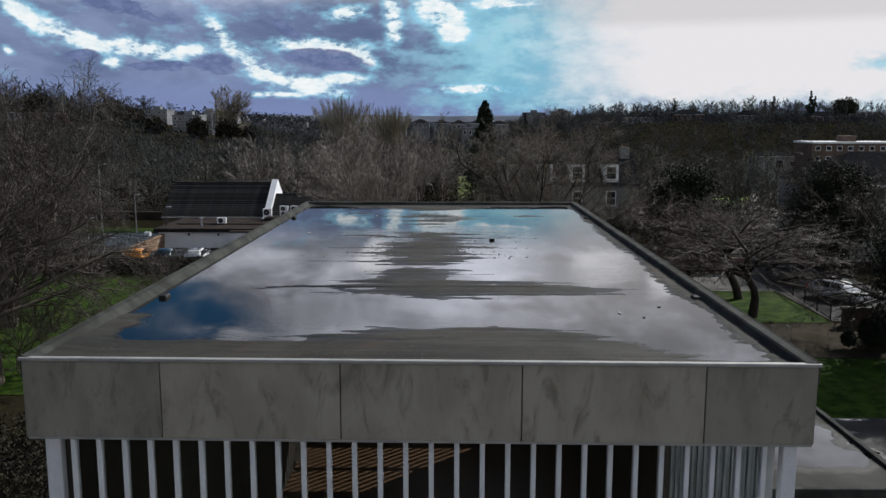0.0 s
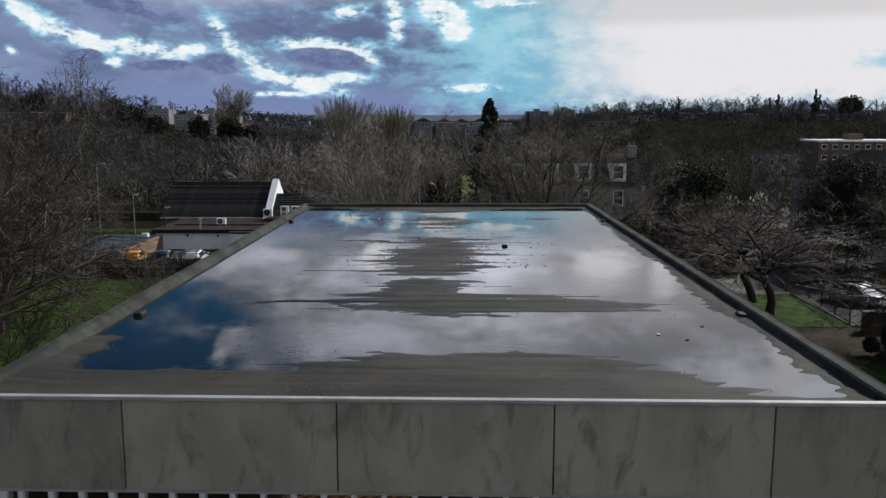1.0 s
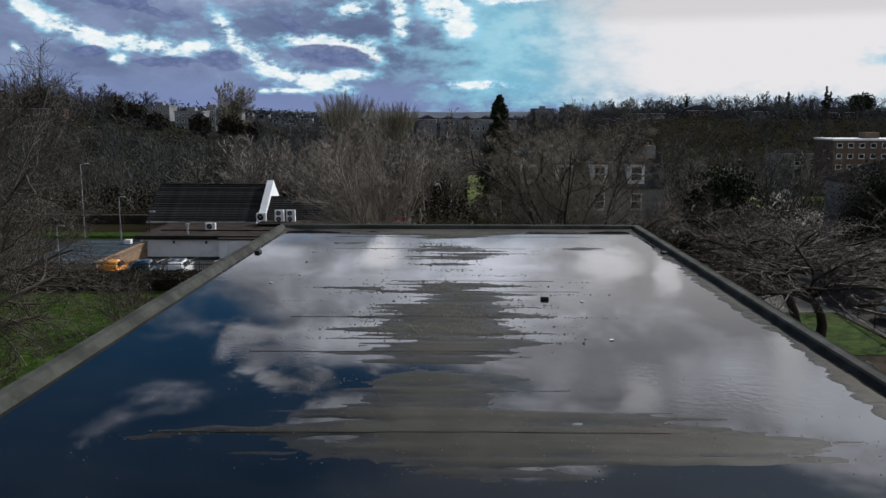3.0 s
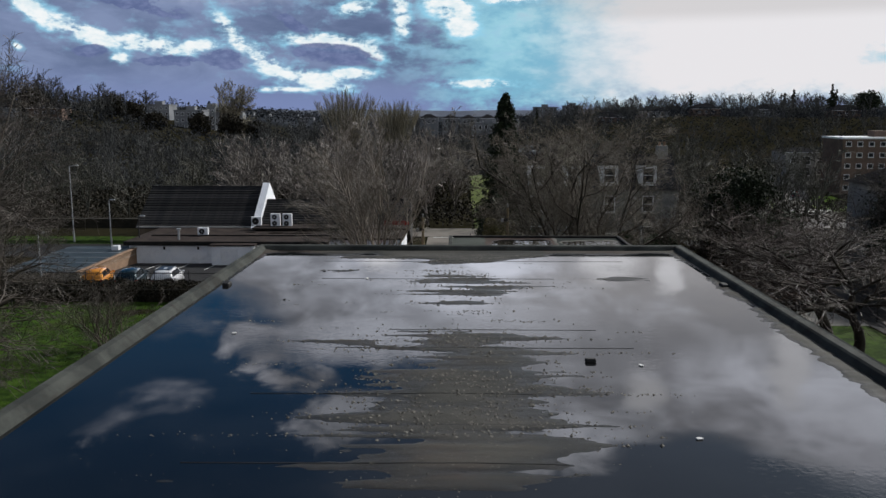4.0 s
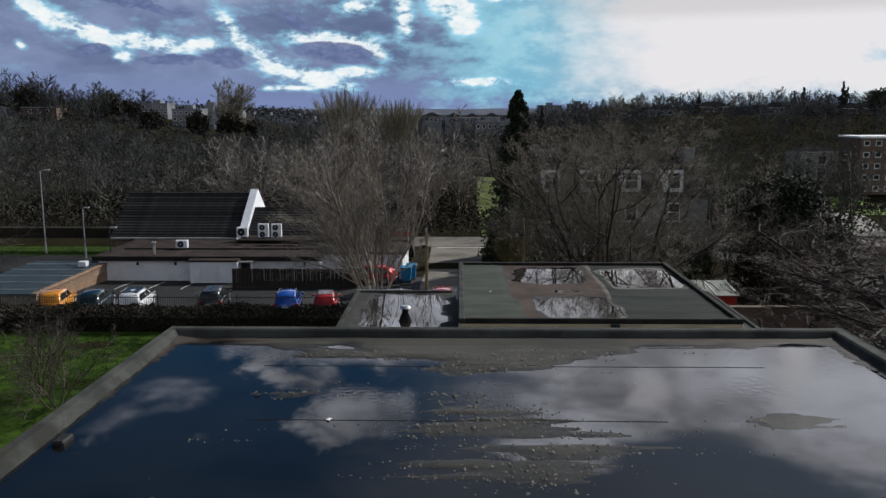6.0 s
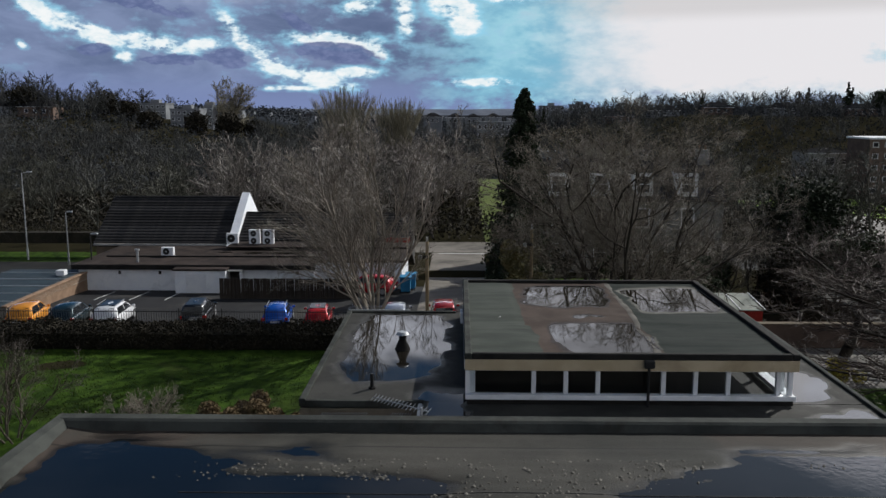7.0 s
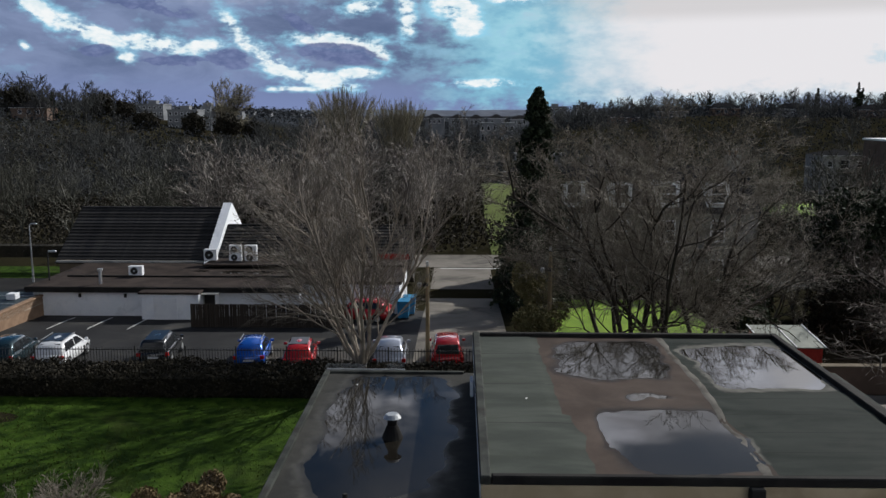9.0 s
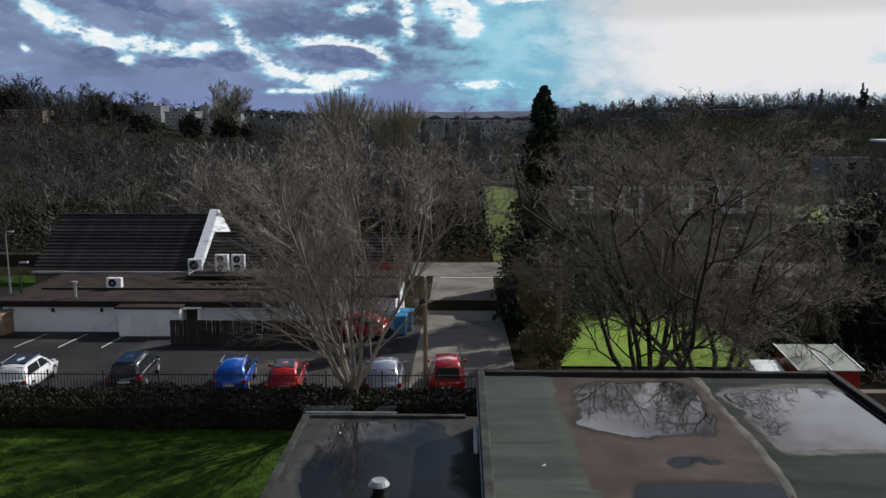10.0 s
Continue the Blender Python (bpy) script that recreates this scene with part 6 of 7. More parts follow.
def ac_unit(parent_label, x, y, z, w, h, fans):
    u = tagged(empty("air_conditioner", x, y, z), parent_label, "air conditioner", "outdoor units")
    part("case", boxes((-w / 2, w / 2, -0.2, 0.2, 0.08, h), bevel=0.015), M["white"], u)
    for s in (-1, 1):
        part("foot", boxes((s * w * 0.35 - 0.04, s * w * 0.35 + 0.04, -0.22, 0.22, 0.0, 0.078)), M["rail"], u)
    for k in range(fans):
        zz = 0.08 + (h - 0.08) * (k + 0.5) / fans
        bm = bmesh.new()
        tube(bm, (-w * 0.08, -0.215, zz), (-w * 0.08, -0.202, zz), min(w, (h - 0.08) / fans) * 0.4, sides=20)
        g = part("fan_grille", bm, M["black"], u, "black round fan grille")
        bm = bmesh.new()
        tube(bm, (-w * 0.08, -0.225, zz), (-w * 0.08, -0.217, zz), 0.07, sides=10)
        part("hub", bm, M["galv"], g)
    return u


def make_clinic():
    c = tagged(empty("clinic", -20, 78, -0.8), "low whitewashed clinic with brown flat roof and tiled pitched roof", "building")
    c.matrix_basis = pose(-1.4, 0, 0.35)
    zb = -1.6
    # flat-roofed front range
    part("wall", boxes((-26.5, -9.0, 74.3, 83.6, zb, 1.18)), M["render_white"], c)
    part("store", boxes((-18.9, -15.2, 73.0, 74.29, zb, 1.10), bevel=0.02), M["render_white"], c, "whitewashed projecting store")
    part("wall", boxes((-8.98, -2.6, 75.6, 83.6, zb, 1.3)), M["render_white"], c)
    part("flat_roof", boxes((-26.8, -8.9, 74.0, 83.5, 1.19, 1.36), bevel=0.03), M["roof_brown"], c, "brown weathered flat roof")
    part("roof_edge", boxes((-26.85, -8.85, 73.88, 73.99, 1.0, 1.35), bevel=0.01), M["felt_dark"], c)
    part("store_roof", boxes((-19.05, -15.1, 72.85, 73.89, 1.11, 1.24), bevel=0.02), M["roof_brown"], c)
    part("flat_roof", boxes((-8.8, -2.4, 75.3, 83.5, 1.31, 1.5), bevel=0.03), M["roof_brown"], c)
    part("upper_roof", boxes((-17.2, -2.5, 80.6, 83.28, 1.52, 1.66), bevel=0.03), M["roof_brown"], c)
    part("step_edge", boxes((-25.6, -9.1, 77.3, 77.42, 1.37, 1.47), bevel=0.015), M["felt_dark"], c)
    # dark slab on the solid wall, painted for the unlit opening
    part("door", boxes((-15.3, -14.3, 74.24, 74.29, zb, 0.95)), M["dark"], c, "dark panel standing in for the shaded open doorway")
    part("canopy", boxes((-15.45, -14.1, 73.4, 74.28, 0.98, 1.05)), M["metal_trim"], c)
    leaf = part("open_door", boxes((-14.3, -14.25, 73.5, 74.23, zb, 0.92)), M["white"], c, "white door standing open")
    for x in (-23.4, -20.4, -10.2, -6.2):
        part("wall_light", boxes((x - 0.09, x + 0.09, 74.2 if x < -9 else 75.5, 74.29 if x < -9 else 75.59, 0.6, 0.85), bevel=0.02), M["black"], c)
    part("store_door", boxes((-18.1, -16.6, 72.96, 72.995, zb, 0.85)), M["white"], c)
    # pitched roofs
    ye, ze, yr, zr = 83.0, 1.25, 88.3, 4.85
    part("gable_core", prism([(ye, 1.4), (ye + 0.1, ze - 0.02), (yr, zr - 0.06), (2 * yr - ye, ze - 0.02), (2 * yr - ye, zb)], -29.0, -17.8, "x"), M["dark"], c)
    courses(c, -29.2, -17.75, ye, ze, yr, zr, 17, M["tiles"])
    part("ridge", boxes((-29.2, -17.7, yr - 0.14, yr + 0.14, zr + 0.02, zr + 0.16), bevel=0.05), M["tiles"], c)
    part("gutter", boxes((-29.0, -17.6, ye - 0.2, ye - 0.03, 1.36, 1.52), bevel=0.02), M["harling_grey"], c)
    part("back_roof", prism([(yr + 0.1, zr), (2 * yr - ye + 0.3, ze), (2 * yr - ye + 0.3, ze + 0.06), (yr + 0.1, zr + 0.07)], -29.2, -17.7, "x"), M["tiles"], c)
    part("gable_parapet", prism([(ye - 0.6, 1.38), (ye - 0.6, ze + 0.15), (yr, zr + 0.5), (2 * yr - ye, ze + 0.2), (2 * yr - ye, zb)], -17.68, -17.0, "x"), M["render_white"], c, "whitewashed stepped gable wall")
    yr2, zr2 = 86.8, 3.66
    part("gable_core", prism([(ye, 1.5), (ye + 0.1, ze - 0.02), (yr2, zr2 - 0.06), (2 * yr2 - ye, ze - 0.02), (2 * yr2 - ye, zb)], -16.96, -2.4, "x"), M["dark"], c)
    courses(c, -16.98, -2.2, ye, ze, yr2, zr2, 12, M["tiles"])
    part("ridge", boxes((-16.98, -2.2, yr2 - 0.14, yr2 + 0.14, zr2 + 0.02, zr2 + 0.14), bevel=0.05), M["tiles"], c)
    part("sign_board", boxes((-4.8, -2.4, 83.0, 83.1, 1.67, 2.05), bevel=0.01), M["red_paint"], c, "plain red sign board")
    part("wall", boxes((-28.9, -26.52, ye + 0.1, 88.5, zb, 1.5)), M["wall_brown"], c)
    for cx, cy, rx, ry in ((-14.6, 79.3, 1.1, 0.7), (-12.4, 79.2, 1.6, 0.6), (-17.0, 79.6, 0.7, 0.4)):
        n = 26
        ring = [(cx + rx * math.cos(k * 2 * math.pi / n) * (0.75 + 0.25 * math.sin(k * 2.3 + cx)), cy + ry * math.sin(k * 2 * math.pi / n) * (0.8 + 0.2 * math.cos(k * 1.7))) for k in range(n)]
        bm = bmesh.new()
        bm.faces.new([bm.verts.new((x, y, 1.3645)) for x, y in ring])
        part("roof_puddle", bm, M["puddle_still"], c, "shallow rain puddle on the flat roof")
    part("vent_pipe", tubes(((-22.3, 75.0, 1.3), (-22.3, 75.0, 2.25), 0.10), ((-22.3, 75.0, 2.25), (-22.3, 75.0, 2.36), 0.19), sides=12), M["galv"], c, "galvanised vent pipe with cowl")
    return c


make_clinic()
ac_unit("white air conditioner on the brown flat roof", -22.3, 77.6, 1.72, 0.95, 0.72, 1)
ac_unit("tall white twin-fan air conditioner below the tiled roof", -16.65, 82.4, 1.87, 0.9, 1.3, 2)
ac_unit("tall white twin-fan air conditioner below the tiled roof", -15.5, 82.4, 1.87, 0.9, 1.3, 2)
ac_unit("small white air conditioner by the gable wall", -18.4, 82.0, 2.02, 0.95, 0.9, 1)


def make_garage():
    g = tagged(empty("garage", 0, 0, 0), "low brick outbuilding with blue-grey sheet roof", "building")
    part("wall", boxes((-33.2, -27.3, 63.0, 75.0, -0.9, 1.0)), M["mortar"], g)
    brick = boxes((-0.004, 0.004, -0.105, 0.105, -0.031, 0.031))
    b0 = part("brick", brick, M["brick"], g)
    b0.location = (-27.298, 63.12, 0.0)
    for r in range(14):
        for k in range(52):
            if (r, k) != (0, 0) and len(g.children) < 300:
                o = link("brick", b0.data, None, g)
                o.location = (-27.298, 63.12 + 0.226 * k + (0.113 if r % 2 else 0), 0.96 - 0.075 * r - 0.02)
    part("lower_brick_face", boxes((-27.299, -27.292, 63.0, 75.0, -0.9, 0.55)), M["brick"], g)
    part("sheet_roof", boxes((-33.4, -27.6, 62.8, 75.2, 1.01, 1.10), bevel=0.02), M["blue_roof"], g)
    for k in range(5):
        part("roof_rib", boxes((-33.4, -27.6, 64.2 + 2.4 * k, 64.28 + 2.4 * k, 1.101, 1.14)), M["galv"], g)
    part("coping", boxes((-27.58, -27.22, 62.9, 75.1, 1.0, 1.12), bevel=0.015), M["brick"], g)
    part("box_vent", boxes((-28.8, -28.2, 72.6, 73.2, 1.11, 1.5), bevel=0.03), M["white"], g)


make_garage()

# ---- posts ----


def lamp_post(x, y, z, h, arm, label, key="galv", rz=0):
    p = tagged(empty("lamp_post", x, y, z, rz), label, "street lamp")
    bm = bmesh.new()
    tube(bm, (0, 0, 0), (0, 0, 1.1), 0.09, sides=10)
    part("base", bm, M[key], p)
    bm = bmesh.new()
    tube(bm, (0, 0, 1.1), (0, 0, h), 0.06, 0.045, sides=10)
    part("pole", bm, M[key], p)
    part("arm", tubes(((0, 0, h - 0.02), (arm, 0, h + 0.08), 0.03)), M[key], p)
    part("lantern", boxes((arm - 0.05, arm + 0.5, -0.11, 0.11, h + 0.04, h + 0.16), bevel=0.04), M["galv"], p)
    return p


lamp_post(-35.8, 89.7, -1.2, 4.85, 0.15, "plain grey street lamp beside the road")
lamp_post(-41.0, 92.4, -1.2, 8.3, 0.5, "tall grey street lamp with a bracket arm")
lamp_post(-27.6, 76.0, -0.8, 4.4, 0.1, "dark post at the corner of the clinic", "rail")
lamp_post(-30.0, 62.5, 0.0, 4.0, 0.1, "grey post by the railings", "galv")
lamp_post(52.5, 150, float(land(52.5, 150)), 9.0, -0.8, "grey street lamp on the far street", "rail")


def wooden_pole(x, y, z, h, label):
    p = tagged(empty("wooden_pole", x, y, z), label, "pole")
    bm = bmesh.new()
    tube(bm, (0, 0, -0.2), (0, 0, h), 0.12, 0.09, sides=10)
    part("shaft", bm, M["wood_pole"], p)
    part("bracket", boxes((-0.35, 0.05, -0.12, -0.08, h - 1.0, h - 0.8), bevel=0.02), M["black"], p)
    part("camera_box", boxes((-0.5, -0.3, -0.25, 0.0, h - 1.05, h - 0.8), bevel=0.03), M["galv"], p)
    part("cap", boxes((-0.06, 0.06, -0.06, 0.06, h - 0.02, h + 0.25)), M["galv"], p)


wooden_pole(-1.55, 61.6, 0.0, 5.4, "brown wooden utility pole beside the parked van")
wooden_pole(4.6, 62.6, 0.0, 6.0, "thin dark wooden pole among the shrubs")

# ---- houses ----


def window(parent, x, y, z, w, h, frame=0.09, depth=0.10, bars=1):
    """A sash window on a wall that faces -y."""
    f = boxes((x - w / 2, x + w / 2, y - depth, y - 0.005, z + h / 2 - frame, z + h / 2), (x - w / 2, x + w / 2, y - depth, y - 0.005, z - h / 2, z - h / 2 + frame), (x - w / 2, x - w / 2 + frame, y - depth, y - 0.005, z - h / 2, z + h / 2), (x + w / 2 - frame, x + w / 2, y - depth, y - 0.005, z - h / 2, z + h / 2))
    win = part("window", f, M["white"], parent)
    part("pane", boxes((x - w / 2 + frame, x + w / 2 - frame, y - 0.05, y - 0.006, z - h / 2 + frame, z + h / 2 - frame)), M["glass"], win)
    if bars:
        part("sash_bar", boxes((x - w / 2 + frame, x + w / 2 - frame, y - 0.08, y - 0.052, z - 0.03, z + 0.03)), M["white"], win)
    part("sill", boxes((x - w / 2 - 0.08, x + w / 2 + 0.08, y - depth - 0.08, y - 0.005, z - h / 2 - 0.1, z - h / 2 - 0.004)), M["harling"], win)
    return win


def make_stone_house():
    h = tagged(empty("stone_house"), "grey stone house with slate roof and white dormer windows", "house")
    x0, x1, y0, y1, zb, ze, zr = 5.6, 23.4, 87.2, 95.6, -1.8, 5.05, 8.5
    part("wall", boxes((x0, x1, y0, y1, zb, ze)), M["stone"], h)
    part("roof", prism([(y0 - 0.35, ze), ((y0 + y1) / 2, zr), (y1 + 0.35, ze)], x0 - 0.2, x1 + 0.2, "x"), M["slate"], h)
    for x in (x0 + 0.5, x1 - 0.9):
        ch = part("chimney", boxes((x - 0.5, x + 0.5, 90.8, 92.0, zr - 0.6, zr + 0.9), bevel=0.03), M["stone"], h)
        for k in (-0.25, 0.25):
            part("chimney_pot", tubes(((x + k, 91.4, zr + 0.9), (x + k, 91.4, zr + 1.3), 0.11)), M["brick"], ch)
    for x in (9.0, 12.7, 16.4, 20.3):
        d = part("dormer", boxes((x - 0.85, x + 0.85, y0 + 0.25, y0 + 3.0, ze + 0.4, ze + 2.5)), M["white"], h, "white painted dormer")
        part("dormer_roof", prism([(x - 1.05, ze + 2.5), (x, ze + 2.95), (x + 1.05, ze + 2.5)], y0 + 0.1, y0 + 3.2, "y"), M["slate"], d)
        window(h, x, y0 + 0.25, ze + 1.5, 1.25, 1.55)
        window(h, x, y0, 3.65, 1.15, 1.7)
    for x in (9.0, 12.7, 20.3):
        window(h, x, y0, 0.55, 1.15, 1.7)
    door = part("door", boxes((16.5, 17.5, y0 - 0.06, y0 - 0.004, -1.7, 0.4)), M["white"], h, "white front door")
    part("porch", boxes((15.6, 18.4, y0 - 1.2, y0 - 0.07, 0.55, 0.72), bevel=0.02), M["harling"], h)
    for x in (15.75, 18.25):
        part("porch_post", boxes((x - 0.08, x + 0.08, y0 - 1.15, y0 - 1.0, -1.7, 0.549)), M["white"], h)


make_stone_house()


def hip_house(name, x0, x1, y0, y1, zb, ze, zr, wall, roof, label, wins):
    h = tagged(empty(name), label, "house")
    part("wall", boxes((x0, x1, y0, y1, zb, ze)), M[wall], h)
    bm = bmesh.new()
    o, inset = 0.4, min(x1 - x0, y1 - y0) * 0.45
    a = [bm.verts.new(p) for p in ((x0 - o, y0 - o, ze), (x1 + o, y0 - o, ze), (x1 + o, y1 + o, ze), (x0 - o, y1 + o, ze))]
    r = [bm.verts.new(((x0 + inset), (y0 + y1) / 2, zr)), bm.verts.new((x1 - inset, (y0 + y1) / 2, zr))]
    for f in ((a[0], a[1], r[1], r[0]), (a[1], a[2], r[1]), (a[2], a[3], r[0], r[1]), (a[3], a[0], r[0]), (a[3], a[2], a[1], a[0])):
        bm.faces.new(f)
    part("roof", bm, M[roof], h)
    part("gutter", boxes((x0 - o, x1 + o, y0 - o - 0.1, y0 - o - 0.01, ze - 0.12, ze)), M["white"], h)
    for x, z, w, hh in wins:
        window(h, x, y0, z, w, hh)
    return h


hip_house("pale_house", 35.2, 48, 65.6, 75.8, -1.8, 6.9, 9.7, "harling_grey", "slate", "pale harled house with dark hipped slate roof", ((37.4, 5.0, 1.2, 1.6), (42.6, 5.0, 1.2, 1.6), (37.4, 1.4, 1.2, 1.6), (42.6, 1.4, 1.2, 1.6)))
west = part("window", boxes((35.1, 35.19, 68.0, 69.2, 4.2, 5.9)), M["white"], bpy.data.objects["pale_house"])
part("pane", boxes((35.06, 35.098, 68.1, 69.1, 4.3, 5.8)), M["glass"], west)
hip_house("pale_block", 99, 111, 256, 268, -9.5, 1.2, 2.6, "harling_grey", "slate", "pale rendered house block on the far street", ((101, -1.2, 1.4, 1.6), (105, -1.2, 2.4, 2.4), (109, -1.2, 1.4, 1.6), (101, -4.5, 1.4, 1.6), (105, -4.5, 2.4, 2.4), (109, -4.5, 1.4, 1.6)))


def flats(name, x0, x1, y0, y1, zb, zt, storeys, bays, wall, label, rz=0):
    h = tagged(empty(name), label, "apartment block")
    part("wall", boxes((x0, x1, y0, y1, zb, zt)), M[wall], h)
    part("roof", boxes((x0 - 0.3, x1 + 0.3, y0 - 0.3, y1 + 0.3, zt + 0.003, zt + 0.5)), M["white"] if wall == "flats_brick" else M["far_wall"], h)
    part("stair_head", boxes(((x0 + x1) / 2 - 2, (x0 + x1) / 2 + 2, (y0 + y1) / 2 - 2, (y0 + y1) / 2 + 2, zt + 0.5, zt + 2.2)), M[wall], h)
    for s in range(storeys):
        for b in range(bays):
            x = x0 + (x1 - x0) * (b + 0.5) / bays
            z = zb + (zt - zb) * (s + 0.55) / storeys
            window(h, x, y0, z, (x1 - x0) / bays * 0.5, (zt - zb) / storeys * 0.45, 0.14, 0.1, 0)
    return h


flats("brick_flats", 107.8, 133, 239, 252, -9.5, 5.6, 5, 8, "flats_brick", "five-storey brown brick flats with white roof edge")
flats("white_flats", -130, -117, 398, 410, -1, 13.6, 5, 5, "far_wall", "white stepped apartment block in the valley")
flats("white_flats", -156, -143, 430, 442, 2, 16.4, 5, 5, "far_wall", "white apartment block with a stair tower")
flats("white_flats", -119, -115, 412, 420, 0, 15.0, 5, 2, "far_wall", "white apartment block in the valley")
flats("far_flats", 52, 66, 560, 575, -4, 16, 6, 5, "far_wall", "pale far apartment block on the skyline")
flats("far_flats", 72, 84, 566, 580, -4, 17, 6, 5, "far_wall", "pale far apartment block on the skyline")
flats("far_block", 8.5, 25, 420, 430, -6, 7.6, 3, 6, "far_wall", "pale terraced block in the far valley")
flats("valley_block", 18, 34, 300, 310, -9, -1, 2, 6, "far_wall", "pale two-storey block in the valley")
rng = random.Random(9)
for i in range(46):
    x, y = rng.uniform(-260, 230), rng.uniform(560, 1300)
    w, g = rng.uniform(8, 20), float(land(x, y))
    e = g + rng.uniform(2.5, 4.5)
    hip_house("town_house", x, x + w, y, y + 9, g - 3, e, e + rng.uniform(2, 3.5), "far_wall", "slate", "small far house of the town in the valley", [(x + w * k / 4, e - 1.8, 1.3, 1.5) for k in (1, 2, 3)])
for i, (x, y) in enumerate(((70, 425), (92, 428), (118, 430), (150, 430), (185, 425), (-190, 340), (-172, 345), (-70, 300), (12, 260), (30, 268))):
    g = float(land(x, y))
    hip_house("hill_house", x, x + 14, y, y + 9, g - 3, g + 3.6, g + 6.2, "far_wall" if i % 2 else "flats_brick", "slate", "house among the trees on the hillside", [(x + 14 * k / 4, g + 2.0, 1.3, 1.5) for k in (1, 2, 3)])

for x, y, w, e in ((-17, 420, 9, 12.2), (-6, 424, 8, 12.0), (3, 430, 8, 11.8), (13, 436, 8, 12.0), (24, 440, 9, 11.5), (-30, 428, 10, 11.6)):
    hip_house("town_house", x, x + w, y, y + 8, -6, e - 2, e, "far_wall", "slate", "small far house of the town in the valley", [(x + w * k / 4, e - 3.6, 1.3, 1.5) for k in (1, 2, 3)])

# ---- shed, bins, rack and wall to the east ----


def make_shed():
    s = tagged(empty("red_shed"), "red painted shed with pale green panelled roof", "shed")
    x0, x1, y0, y1 = 15.3, 18.0, 61.5, 64.4
    part("wall", boxes((x0, x1, y0, y1, -0.1, 1.40)), M["red_paint"], s)
    for k in range(2):
        a = x0 - 0.1 + k * 1.47
        part("roof_panel", prism([(y0 - 0.15, 1.40), (y0 - 0.15, 1.45), (y1 + 0.1, 1.80), (y1 + 0.1, 1.75)], a, a + 1.43, "x"), M["shed_roof"], s)
    for x in (x0 - 0.1, x0 + 1.36, x1 + 0.1):
        part("roof_batten", prism([(y0 - 0.18, 1.452), (y0 - 0.18, 1.49), (y1 + 0.1, 1.84), (y1 + 0.1, 1.802)], x - 0.03, x + 0.03, "x"), M["white"], s)
    part("upper_wall", prism([(y0 + 0.01, 1.402), (y1, 1.402), (y1, 1.74)], x0 + 0.02, x1 - 0.02, "x"), M["red_paint"], s)
    return s


make_shed()
lean = tagged(empty("lean_to", 14.2, 61.6, 0), "small lean-to with pale sheet roof beside the red shed", "shed")
part("wall", boxes((-0.5, 0.6, 0, 1.6, 0, 1.0)), M["flats_brick"], lean)
part("roof", prism([(-0.1, 1.02), (-0.1, 1.07), (1.7, 1.37), (1.7, 1.32)], -0.6, 0.7, "x"), M["white"], lean)
for i, (x, y, h, sp) in enumerate(((18.5, 70.5, 5.5, 2.6), (21.5, 73.5, 6.5, 3.0), (24.5, 67.5, 6.0, 2.8), (18.2, 77.0, 5.0, 2.4), (30.5, 69.0, 6.5, 3.0))):
    bare_tree("thicket_tree", x, y, float(land(x, y)), grow(700 + i, h, sp, 4, 4, (8, 6, 5, 2), r=0.14, up=0.12, twig=0.010, first=0.1, lean=0.9, runs=(5, 3, 2, 2, 1)), "dense bare thicket tree at the garden edge", twigs="twig_dark", group="thicket trees")
for i, (x, y, rx, ry, h) in enumerate(((8.5, 83.5, 2.2, 1.5, 2.2), (12.5, 84.6, 2.0, 1.3, 1.8), (20.5, 82.5, 2.6, 1.8, 3.0), (18.6, 73.5, 2.2, 2.0, 2.8), (22.0, 68.0, 2.6, 2.4, 4.0), (17.2, 67.6, 1.6, 1.6, 2.2))):
    bush("garden_bush", x, y, float(land(x, y)), rx, ry, h, 660 + i, "dark dense bush round the garden lawn", M["leaf"] if i % 2 else M["hedge"], n=7000, leaf=0.09)


def make_bin(x, y, z, key, label):
    b = tagged(empty("wheeled_bin", x, y, z), label, "bin", "bins by the clinic")
    part("tub", prism([(-0.32, 0.1), (0.32, 0.1), (0.4, 1.1), (-0.4, 1.1)], -0.5, 0.5, "y"), PAINT[key], b)
    part("lid", boxes((-0.43, 0.43, -0.54, 0.54, 1.11, 1.2), bevel=0.03), PAINT[key], b)
    for s in (-1, 1):
        part("wheel", tubes(((s * 0.3 - 0.04, -0.4, 0.1), (s * 0.3 + 0.04, -0.4, 0.1), 0.1), sides=10), M["black"], b)


M["bin_blue"] = paint("blue_plastic", (0.03, 0.22, 0.42), 0.5)
PAINT["bin"] = M["bin_blue"]
make_bin(-3.6, 74.0, float(land(-3.6, 74)) + 0.06, "bin", "large blue wheeled bin beside the driveway")
make_bin(-3.3, 75.5, float(land(-3.4, 75)) + 0.06, "bin", "large blue wheeled bin beside the driveway")
make_bin(-4.9, 74.4, float(land(-4.9, 74)) + 0.06, "dark", "dark wheeled bin beside the driveway")

wall_e = tagged(empty("garden_wall", 0, 0, 0), "dark low brick wall by the parked car", "wall")
part("masonry", boxes((26.0, 34.0, 40.6, 41.0, -0.1, 1.15), bevel=0.02), M["flats_brick"], wall_e)
part("coping", boxes((25.9, 34.1, 40.5, 41.1, 1.152, 1.24), bevel=0.02), M["stone"], wall_e)
wall_s = tagged(empty("yard_wall", 0, 0, 0), "dark low boundary wall behind the classroom block", "wall")
part("masonry", boxes((12.2, 26.0, 58.6, 58.9, -0.1, 1.3), bevel=0.02), M["flats_brick"], wall_s)
part("coping", boxes((12.1, 26.1, 58.5, 59.0, 1.302, 1.37), bevel=0.02), M["fascia_dark"], wall_s)
